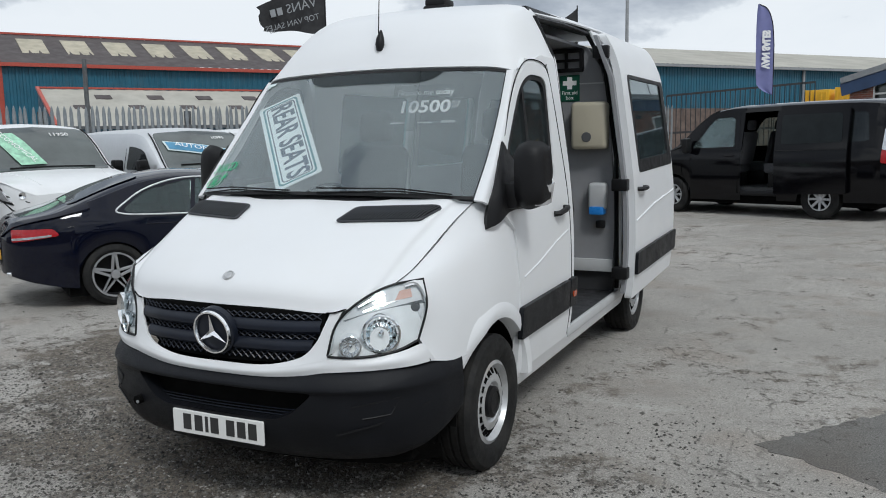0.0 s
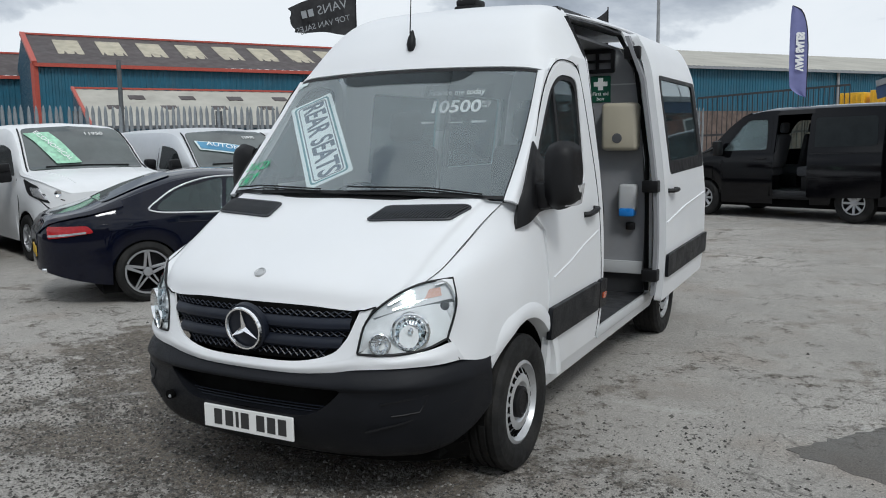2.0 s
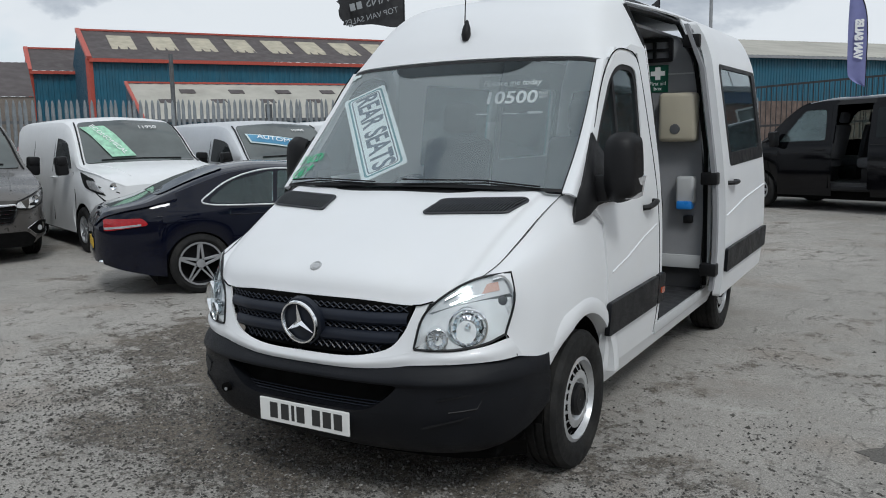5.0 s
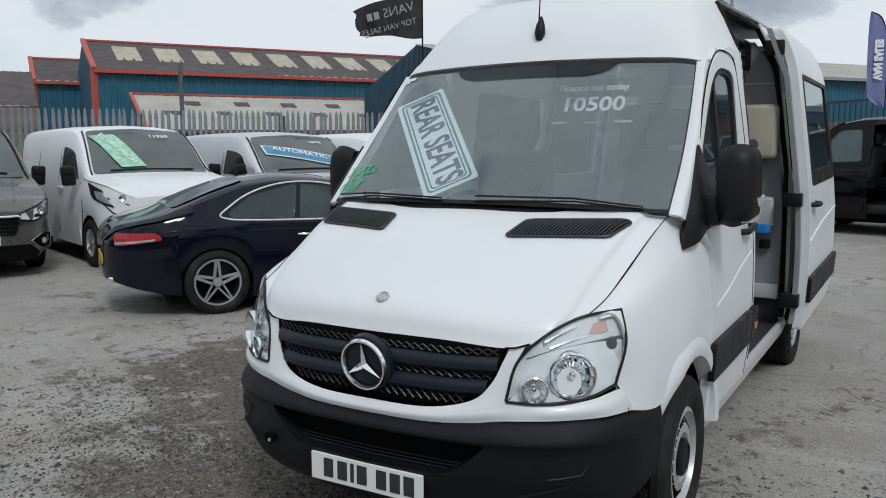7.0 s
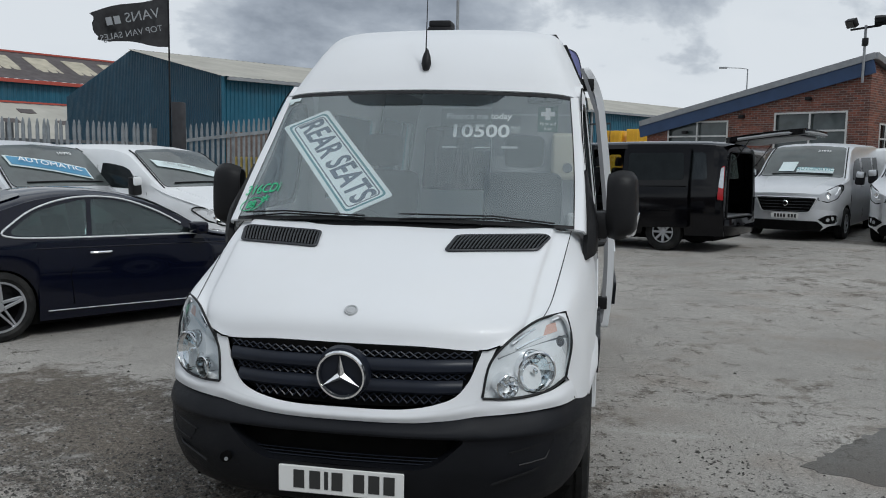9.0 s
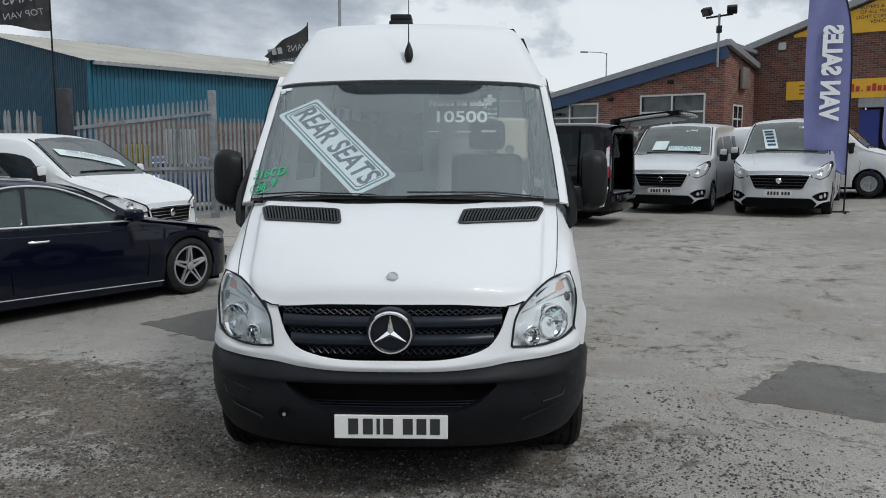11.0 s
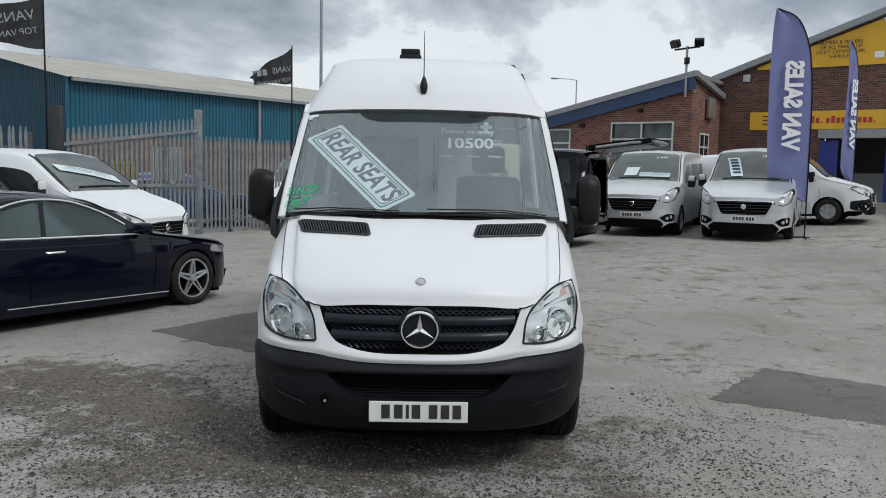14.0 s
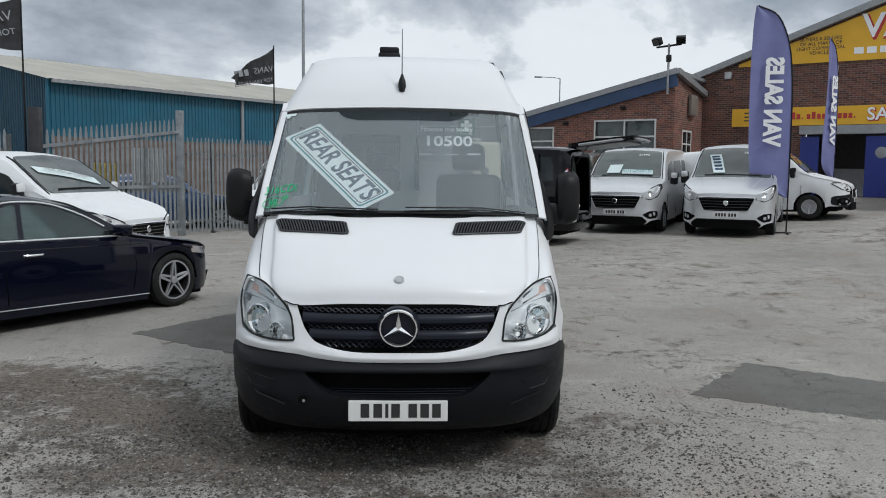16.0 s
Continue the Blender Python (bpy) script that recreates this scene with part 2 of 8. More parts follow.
WHITE = surf("white_paint", (0.75, 0.76, 0.775), 0.42, vary=0.015, coat=0.12, spec=0.4, dirt=(0.72, 0.72, 0.7), scale=1.2)
WHITE2 = surf("white_van_paint", (0.76, 0.77, 0.78), 0.4, vary=0.02, coat=0.15)
BOWL = surf("lamp_bowl", (0.88, 0.89, 0.90), 0.10, 1.0, vary=0.06, scale=30)
SLAT = surf("vent_slat", (0.030, 0.032, 0.037), 0.5, vary=0.15)
BUMPER = surf("bumper_plastic", (0.0080, 0.0088, 0.0115), 0.46, spec=0.20, vary=0.2, bump=0.25, bscale=900, scale=3, dirt=(0.012, 0.012, 0.013))
TRIM = surf("black_trim", (0.007, 0.007, 0.008), 0.5, spec=0.28, vary=0.2, bump=0.15, bscale=500)
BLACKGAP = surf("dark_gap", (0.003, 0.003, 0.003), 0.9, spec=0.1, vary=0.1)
GRILLE = surf("grille_plastic", (0.010, 0.013, 0.022), 0.36, vary=0.15, spec=0.32)
RUBBER = surf("tyre_rubber", (0.013, 0.013, 0.013), 0.75, spec=0.25, vary=0.25, bump=0.3, bscale=120, dirt=(0.07, 0.066, 0.06), scale=9)
CHROME = surf("chrome", (0.92, 0.93, 0.94), 0.14, 1.0, vary=0.02)
STEEL = surf("wheel_silver", (0.56, 0.57, 0.58), 0.36, 0.55, vary=0.1, dirt=(0.2, 0.18, 0.16), scale=12)
ALLOY = surf("alloy", (0.50, 0.51, 0.53), 0.32, 0.7, vary=0.06)
ALLOYDARK = surf("alloy_dark", (0.016, 0.016, 0.018), 0.5, 0.2, vary=0.1, spec=0.3)
GREY_LINING = surf("grey_lining", (0.27, 0.275, 0.29), 0.6, vary=0.06, bump=0.1, bscale=300)
SEAT = surf("seat_cloth", (0.05, 0.052, 0.058), 0.9, vary=0.2, bump=0.4, bscale=500, scale=30)
DASH = surf("dash_plastic", (0.09, 0.092, 0.098), 0.6, vary=0.12)
BLACKPAINT = surf("black_paint", (0.003, 0.003, 0.004), 0.07, vary=0.2, spec=0.30)
NAVY = surf("navy_paint", (0.0030, 0.0042, 0.0125), 0.06, vary=0.12, spec=0.36)
SILVER = surf("silver_paint", (0.72, 0.73, 0.745), 0.38, 0.70, vary=0.02)
SMOKELAMP = surf("smoky_lamp", (0.14, 0.15, 0.16), 0.12, 0.5, vary=0.35, scale=22)
GREYPAINT = surf("grey_paint", (0.13, 0.122, 0.115), 0.3, 0.5, vary=0.05, coat=0.8)
BLUEPAINT = surf("blue_paint", (0.03, 0.06, 0.14), 0.25, 0.3, vary=0.06, coat=0.8)
REDLENS = surf("red_lens", (0.36, 0.012, 0.016), 0.15, vary=0.15, coat=0.3, scale=30)
MARKER = surf("orange_lens", (0.42, 0.07, 0.02), 0.2, vary=0.1, coat=0.5)
AMBER = surf("amber_lens", (0.72, 0.46, 0.38), 0.15, vary=0.1, coat=1.0)
CLEARLENS = surf("lamp_reflector", (0.70, 0.71, 0.73), 0.22, 0.7, vary=0.2, scale=30)
LAMPBACK = surf("lamp_back", (0.86, 0.87, 0.89), 0.25, 0.35, vary=0.2, scale=40)
HOUSING = surf("lamp_housing", (0.82, 0.825, 0.83), 0.2, 0.0, vary=0.04, scale=20)
GLASS = glass_mat("clear_glass", (0.90, 0.95, 0.96), 2.45, 0.06)
PRICEPANE = glass_mat("price_pane", (0.90, 0.92, 0.92), 1.12)
SIDEGLASS = glass_mat("side_glass", (0.84, 0.91, 0.89), 1.6, 0.012)
CARGLASS = glass_mat("green_car_glass", (0.74, 0.82, 0.79), 1.65, 0.05)
COUPEGLASS = glass_mat("coupe_glass", (0.40, 0.47, 0.45), 1.6, 0.02)
SUNBAND = glass_mat("sensor_band", (0.38, 0.40, 0.43), 1.3)
TINTGLASS = glass_mat("smoked_glass", (0.10, 0.11, 0.115), 1.55, 0.01)
LAMPGLASS = glass_mat("lamp_glass", (0.93, 0.95, 0.96), 1.45)
DARKGLASS = surf("tinted_glass", (0.008, 0.010, 0.011), 0.03, vary=0.2, spec=0.9)
DARKGLASS.node_tree.nodes["Principled BSDF"].inputs["IOR"].default_value = 1.8
DARKGLASS.node_tree.nodes["Principled BSDF"].inputs["Specular IOR Level"].default_value = 0.5
VANSCREEN = surf("van_windscreen", (0.075, 0.088, 0.086), 0.04, vary=0.3, scale=1.5)
VANSCREEN.node_tree.nodes["Principled BSDF"].inputs["IOR"].default_value = 1.8
TARMAC = asphalt("yard_tarmac", (0.345, 0.328, 0.303), 55.0)
PATCH = asphalt("patch_tarmac", (0.155, 0.150, 0.142), 90.0, patchy=False)
BRICK = brick_mat("red_brick", (0.245, 0.085, 0.055), (0.085, 0.04, 0.034), (0.25, 0.215, 0.19))
BRICKDARK = brick_mat("brown_brick", (0.17, 0.065, 0.044), (0.055, 0.029, 0.025), (0.18, 0.155, 0.135))
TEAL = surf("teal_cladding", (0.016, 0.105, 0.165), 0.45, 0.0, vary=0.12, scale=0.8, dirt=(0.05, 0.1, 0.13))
# darker tone of TEAL for the gables and the low shed's walls
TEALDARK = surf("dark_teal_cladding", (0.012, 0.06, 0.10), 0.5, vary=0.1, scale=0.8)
ROOFSHEET = surf("fibre_cement_roof", (0.40, 0.385, 0.34), 0.8, vary=0.12, scale=0.5, dirt=(0.24, 0.22, 0.19))
ROOFDARK = surf("brown_roof_sheet", (0.075, 0.062, 0.062), 0.7, vary=0.15, scale=0.5)
SKYLIGHT = surf("skylight_sheet", (0.42, 0.38, 0.29), 0.6, vary=0.2, scale=1.2)
REDTRIM = surf("red_trim", (0.42, 0.075, 0.05), 0.5, vary=0.1)
BLUETRIM = surf("blue_fascia", (0.026, 0.058, 0.135), 0.45, vary=0.15, scale=2)
GALV = surf("galvanised_steel", (0.25, 0.27, 0.285), 0.5, 0.4, vary=0.25, scale=5, dirt=(0.13, 0.12, 0.11))
GALVDARK = surf("weathered_steel", (0.12, 0.125, 0.13), 0.6, 0.4, vary=0.25, scale=5)
GREYTRIM = surf("grey_metal", (0.30, 0.31, 0.32), 0.5, 0.3, vary=0.1)
OFFICEPANE = surf("office_pane", (0.075, 0.09, 0.088), 0.06, vary=0.35, scale=1.3, spec=0.6)
BASEWALL = surf("sooty_base_wall", (0.13, 0.095, 0.08), 0.85, vary=0.3, scale=2.5, dirt=(0.07, 0.06, 0.055))
YELLOW = surf("yellow_board", (0.75, 0.42, 0.02), 0.45, vary=0.06, scale=1.5)
SIGNWHITE = surf("sign_white", (0.68, 0.78, 0.78), 0.35, vary=0.03)
CARDWHITE = surf("card_white", (0.93, 0.97, 0.97), 0.35, vary=0.02)
SIGNTEAL = surf("sign_teal_ink", (0.03, 0.22, 0.26), 0.4, vary=0.05)
SIGNNAVY = surf("sign_navy_ink", (0.02, 0.045, 0.10), 0.4, vary=0.05)
BRIGHTTRIM = surf("bright_trim", (0.78, 0.79, 0.8), 0.25, 0.35, vary=0.03)
GREENCARD = surf("green_card", (0.35, 0.62, 0.45), 0.4, vary=0.25, scale=14)
INKWHITE = surf("white_ink", (0.88, 0.88, 0.88), 0.5, vary=0.03)
PRICEINK = surf("price_ink", (0.95, 0.95, 0.95), 0.5, vary=0.01)
INKRED = surf("red_ink", (0.45, 0.03, 0.03), 0.5, vary=0.05)
INKDARK = surf("dark_ink", (0.03, 0.03, 0.03), 0.5, vary=0.05)
GREENPEN = surf("green_pen", (0.02, 0.55, 0.22), 0.5, vary=0.1)
GREENSIGN = surf("green_sign", (0.01, 0.09, 0.055), 0.4, vary=0.05)
FLAGBLUE = surf("flag_blue", (0.18, 0.19, 0.39), 0.7, vary=0.1, scale=2)
FLAGBLACK = surf("flag_black", (0.028, 0.028, 0.03), 0.85, vary=0.2, scale=4)
BLUEDOOR = surf("blue_door_paint", (0.015, 0.03, 0.22), 0.4, vary=0.08)
PLATEWHITE = surf("plate_white", (0.78, 0.78, 0.76), 0.35, vary=0.02)
PLATEYELLOW = surf("plate_yellow", (0.7, 0.45, 0.04), 0.35, vary=0.03)
CREAM = surf("cream_plastic", (0.50, 0.46, 0.36), 0.35, vary=0.04, coat=0.3)
PALEGREY = surf("pale_grey_plastic", (0.5, 0.51, 0.52), 0.4, vary=0.03)
SOAPBLUE = surf("blue_soap", (0.03, 0.22, 0.65), 0.3, vary=0.05)
FLOORVINYL = surf("dark_vinyl_floor", (0.03, 0.031, 0.034), 0.5, vary=0.2, bump=0.2, bscale=200)
FRAMEWHITE = surf("white_frame", (0.6, 0.6, 0.58), 0.45, vary=0.06)
SMOKED = surf("smoked_pane", (0.012, 0.015, 0.016), 0.05, vary=0.2, spec=0.22)
OLDYELLOW = surf("faded_yellow", (0.40, 0.31, 0.08), 0.6, vary=0.25, scale=5, dirt=(0.12, 0.1, 0.06))
POSTDARK = surf("dark_post_paint", (0.028, 0.027, 0.03), 0.6, vary=0.3, scale=3)
BANNERBLUE = surf("banner_blue", (0.09, 0.28, 0.45), 0.4, vary=0.1)
STONE, _n, _l, _b = node_mat("loose_grit")
_g = _n.new("ShaderNodeNewGeometry")
_l.new(ramp_of(_n, _l, _g.outputs["Random Per Island"], [(0.0, (0.035, 0.033, 0.03)), (0.5, (0.085, 0.08, 0.073)), (0.85, (0.18, 0.172, 0.16)), (1.0, (0.36, 0.345, 0.32))]), _b.inputs["Base Color"])
_b.inputs["Roughness"].default_value = 0.9

# ---- building tools ----
from mathutils.bvhtree import BVHTree


def part(name, bm, material, parent=None, label="", sharp=35):
    """Links a bmesh as one mesh object under a thing or a part."""
    bmesh.ops.recalc_face_normals(bm, faces=bm.faces[:])
    me = bpy.data.meshes.new(name)
    bm.to_mesh(me)
    bm.free()
    for p in me.polygons:
        p.use_smooth = True
    me.set_sharp_from_angle(angle=radians(sharp))
    me.materials.append(material)
    ob = new(name, me)
    ob.parent = parent
    return tagged(ob, label=label)


def thing(name, label, category, m=None, group="", kind=""):
    ob = new(name)
    ob.empty_display_size = 0.2
    if m is not None:
        ob.matrix_basis = m
    return tagged(ob, label, category, group, kind)


def hub(name, parent, m):
    """A part that only carries its own pieces."""
    ob = new(name)
    ob.empty_display_size = 0.1
    ob.parent = parent
    ob.matrix_basis = m
    return ob


def box(bm, x0, y0, z0, x1, y1, z1, bevel=0.0, seg=2, m=None):
    r = bmesh.ops.create_cube(bm, size=1)
    vs = r["verts"]
    for v in vs:
        v.co = Vector((x0 + (v.co.x + 0.5) * (x1 - x0), y0 + (v.co.y + 0.5) * (y1 - y0), z0 + (v.co.z + 0.5) * (z1 - z0)))
    if m is not None:
        for v in vs:
            v.co = m @ v.co
    if bevel:
        es = list({e for v in vs for e in v.link_edges})
        bmesh.ops.bevel(bm, geom=es, offset=bevel, segments=seg, affect="EDGES", profile=0.5)
    return bm


def B(*a, **k):
    return box(bmesh.new(), *a, **k)


def cyl(bm, p, q, r0, r1=None, n=12, caps=True):
    """A round bar from p to q."""
    p, q = Vector(p), Vector(q)
    r1 = r0 if r1 is None else r1
    m = Matrix.Translation((p + q) / 2) @ (q - p).to_track_quat("Z", "Y").to_matrix().to_4x4()
    bmesh.ops.create_cone(bm, cap_ends=caps, segments=n, radius1=r0, radius2=r1, depth=(q - p).length, matrix=m)
    return bm


def C(*a, **k):
    return cyl(bmesh.new(), *a, **k)


def lathe(bm, prof, n=32, m=None):
    """Turns (radius, x) points about the x axis."""
    rings = []
    for r, x in prof:
        ring = []
        for k in range(n):
            a = 2 * math.pi * k / n
            co = Vector((x, r * math.cos(a), r * math.sin(a)))
            ring.append(bm.verts.new(m @ co if m else co))
        rings.append(ring)
    for a, b in zip(rings, rings[1:]):
        for k in range(n):
            bm.faces.new((a[k], a[(k + 1) % n], b[(k + 1) % n], b[k]))
    return bm


def cat(ps, n):
    """Resamples a polyline of vectors by a smooth curve at n + 1 places."""
    ps = [Vector(p) for p in ps]
    if len(ps) == 2:
        return [ps[0].lerp(ps[1], k / n) for k in range(n + 1)]
    ext = [2 * ps[0] - ps[1], *ps, 2 * ps[-1] - ps[-2]]
    out = []
    for k in range(n + 1):
        s = k / n * (len(ps) - 1)
        i = min(int(s), len(ps) - 2)
        t = s - i
        a, b, c, d = ext[i:i + 4]
        out.append(0.5 * ((2 * b) + (c - a) * t + (2 * a - 5 * b + 4 * c - d) * t * t + (3 * b - a - 3 * c + d) * t ** 3))
    return out


def sym(row):
    """A half row from the middle outwards, made whole."""
    row = [Vector(p) for p in row]
    return [Vector((-p.x, p.y, p.z)) for p in reversed(row[1:])] + row


def patch(rows, nu=16, nv=12, thick=0.0, whole=False, flip=False, bm=None):
    """A smooth sheet through rows of control points; thick goes inwards."""
    bm = bm or bmesh.new()
    rows = [sym(r) if whole else [Vector(p) for p in r] for r in rows]
    if flip:
        rows = [[Vector((-p.x, p.y, p.z)) for p in r] for r in rows]
    fine = [cat(r, nu) for r in rows]
    cols = [cat([f[i] for f in fine], nv) for i in range(nu + 1)]
    vs = [[bm.verts.new(co) for co in col] for col in cols]
    fs = []
    for i in range(nu):
        for j in range(nv):
            q = (vs[i][j], vs[i + 1][j], vs[i + 1][j + 1], vs[i][j + 1])
            fs.append(bm.faces.new(q if not flip else q[::-1]))
    if thick:
        bmesh.ops.recalc_face_normals(bm, faces=fs)
        bmesh.ops.solidify(bm, geom=fs, thickness=thick)
    return bm


def outline(ps, n=6, closed=True):
    """Rounds a closed outline of (u, v, radius) corners."""
    out = []
    k = len(ps)
    for i, p in enumerate(ps):
        c = Vector(p[:2])
        r = p[2] if len(p) > 2 else 0
        if not r:
            out.append(c)
            continue
        a, b = Vector(ps[i - 1][:2]) - c, Vector(ps[(i + 1) % k][:2]) - c
        ra, rb = min(r, a.length * 0.49), min(r, b.length * 0.49)
        p0, p1 = c + a.normalized() * ra, c + b.normalized() * rb
        for j in range(n + 1):
            t = j / n
            out.append(p0 * (1 - t) ** 2 + c * 2 * t * (1 - t) + p1 * t * t)
    return out


def sheet(outer, holes, fn, off, cuts=(), vcuts=(), bm=None):
    """A flat outline with holes, bent by fn(u, v) -> place, with thickness off."""
    out = bm or bmesh.new()
    bm = bmesh.new()
    edges = []
    for loop in (outer, *holes):
        vs = [bm.verts.new((p[0], p[1], 0)) for p in loop]
        edges += [bm.edges.new((vs[i], vs[(i + 1) % len(vs)])) for i in range(len(vs))]
    bmesh.ops.triangle_fill(bm, use_beauty=True, use_dissolve=False, edges=edges)
    for axis, places in ((1, cuts), (0, vcuts)):
        for c in places:
            no = (0, 1, 0) if axis else (1, 0, 0)
            bmesh.ops.bisect_plane(bm, geom=bm.verts[:] + bm.edges[:] + bm.faces[:], plane_co=tuple(c * k for k in no), plane_no=no, dist=1e-5)
    off = Vector(off)
    bm.verts.index_update()
    top = [out.verts.new(fn(v.co.x, v.co.y)) for v in bm.verts]
    low = [out.verts.new(Vector(fn(v.co.x, v.co.y)) + off) for v in bm.verts]
    for f in bm.faces:
        ids = [v.index for v in f.verts]
        out.faces.new([top[i] for i in ids])
        out.faces.new([low[i] for i in reversed(ids)])
    for e in bm.edges:
        if len(e.link_faces) == 1:
            a, b = e.verts[0].index, e.verts[1].index
            out.faces.new((top[a], top[b], low[b], low[a]))
    bm.free()
    return out


def tube(bm, pts, r, n=8, close=False):
    """A round bar along points."""
    pts = [Vector(p) for p in pts]
    rings = []
    for i, p in enumerate(pts):
        a = pts[i - 1] if i or close else p
        b = pts[(i + 1) % len(pts)] if i < len(pts) - 1 or close else p
        q = (b - a).to_track_quat("Z", "Y").to_matrix()
        rings.append([bm.verts.new(p + q @ Vector((r * math.cos(2 * math.pi * k / n), r * math.sin(2 * math.pi * k / n), 0))) for k in range(n)])
    pairs = list(zip(rings, rings[1:])) + ([(rings[-1], rings[0])] if close else [])
    for a, b in pairs:
        for k in range(n):
            bm.faces.new((a[k], a[(k + 1) % n], b[(k + 1) % n], b[k]))
    if not close:
        bm.faces.new(rings[0][::-1])
        bm.faces.new(rings[-1])
    return bm


def words(name, text, size, material, parent, m, depth=0.002, bold=0.0, wide=1.0, align="CENTER"):
    """Lettering as a mesh: it reads along x, stands up along y and faces z of the pose m."""
    cu = bpy.data.curves.new(name, "FONT")
    cu.body, cu.size, cu.extrude, cu.offset = text, size, depth, bold
    cu.align_x, cu.align_y, cu.space_line = align, "CENTER", 0.95
    cu.resolution_u = 3
    tmp = bpy.data.objects.new(name, cu)
    me = bpy.data.meshes.new_from_object(tmp)
    bpy.data.objects.remove(tmp)
    me.transform(m @ Matrix.Diagonal((wide, 1, 1, 1)))
    me.materials.clear()
    me.materials.append(material)
    ob = new(name, me)
    ob.parent = parent
    return ob


def bars(name, rows, m, material, parent, label=""):
    """Unreadable writing as plain bars (x0, x1, y0, y1), 2 mm thick, in the pose m."""
    for x0, x1, y0, y1 in rows:
        part(name, B(x0, y0, 0, x1, y1, 0.002, m=m), material, parent, label)


def smooth(pts):
    """A smooth function through (t, value) points."""
    ts = [p[0] for p in pts]
    vs = [p[1] for p in pts]

    def f(t):
        if t <= ts[0]:
            return vs[0]
        if t >= ts[-1]:
            return vs[-1]
        i = max(k for k in range(len(ts) - 1) if ts[k] <= t)
        h = ts[i + 1] - ts[i]

        def slope(k):
            if k == 0 or k == len(ts) - 1:
                return 0.0 if len(ts) > 2 else (vs[-1] - vs[0]) / (ts[-1] - ts[0])
            a, b = (vs[k] - vs[k - 1]) / (ts[k] - ts[k - 1]), (vs[k + 1] - vs[k]) / (ts[k + 1] - ts[k])
            return 0.0 if a * b <= 0 else 2 * a * b / (a + b)
        s = (t - ts[i]) / h
        m0, m1 = slope(i) * h, slope(i + 1) * h
        if i == 0:
            m0 = 1.5 * (vs[1] - vs[0]) - 0.5 * m1
        if i == len(ts) - 2:
            m1 = 1.5 * (vs[-1] - vs[-2]) - 0.5 * m0
        return (2 * s ** 3 - 3 * s * s + 1) * vs[i] + (s ** 3 - 2 * s * s + s) * m0 + (3 * s * s - 2 * s ** 3) * vs[i + 1] + (s ** 3 - s * s) * m1
    return f


def rise(x, y):
    """Height of the yard: level round the van, climbing towards the offices."""
    d = min(28.0, 0.93 * x + 0.37 * y - 3.0)
    ramp = max(0.0, min(1.0, (d - 9.0) / 11.0))
    return 0.0105 * (d + math.sqrt(d * d + 4.0)) - 0.0105 * (-3.0 + math.sqrt(13.0)) + 0.42 * ramp * ramp * (3 - 2 * ramp)


# the yard's own axes: along the office front, and away from it
U, V = Vector((0.8, -0.6, 0)), Vector((0.6, 0.8, 0))

# ---- ground ----
G0 = Vector((-7.9, 13.0, 0))  # foot of the dark post where fence and gate meet


def ground_sheet():
    bm = bmesh.new()
    xs = sorted({*np.round(np.arange(-24, 40.1, 2.0), 2), -1500, -400, -120, -60, 60, 120, 400, 1500})
    ys = sorted({*np.round(np.arange(-12, 52.1, 2.0), 2), -1500, -400, -120, -40, 70, 120, 400, 1500})
    grid = [[bm.verts.new((x, y, rise(x, y))) for y in ys] for x in xs]
    for i in range(len(xs) - 1):
        for j in range(len(ys) - 1):
            bm.faces.new((grid[i][j], grid[i + 1][j], grid[i + 1][j + 1], grid[i][j + 1]))
    return bm


tagged(part("ground", ground_sheet(), TARMAC), "worn grey tarmac yard with cracks and grit", "ground", kind="structure")


def flat_patch(name, pts, label, lift=0.004, mat=None):
    bm = bmesh.new()
    rag = []
    for i, p in enumerate(pts):
        q = pts[(i + 1) % len(pts)]
        for k in range(24):
            t = k / 24
            x, y = p[0] + (q[0] - p[0]) * t, p[1] + (q[1] - p[1]) * t
            rag.append((x + random.uniform(-0.03, 0.03) * (k > 0), y + random.uniform(-0.03, 0.03) * (k > 0)))
    sheet(rag, [], lambda u, v: (u, v, rise(u, v) + lift), (0, 0, -0.02), bm=bm)
    return tagged(part(name, bm, mat or PATCH), label, "tarmac patch", kind="structure")


flat_patch("tarmac_patch", [(2.15, 1.75), (2.97, 2.72), (3.75, 2.05), (4.6, 1.45), (5.1, 0.9), (4.4, 0.35), (3.3, 1.0)], "dark repaired tarmac patch in the yard")
flat_patch("tarmac_patch", [(-2.75, 4.05), (-1.95, 5.25), (-0.9, 4.9), (-0.7, 3.6), (-1.55, 3.15)], "dark repaired tarmac patch beside the van")
flat_patch("road_strip", [(-9.3, 14.2), (-4.0, 21.3), (6, 34.5), (4.4, 35.7), (-5.5, 22.4), (-10.4, 15.6)], "strip of road outside the gate")


def at_yard(u, v, z=0.0):
    p = G0 + U * u + V * v
    return Vector((p.x, p.y, z))




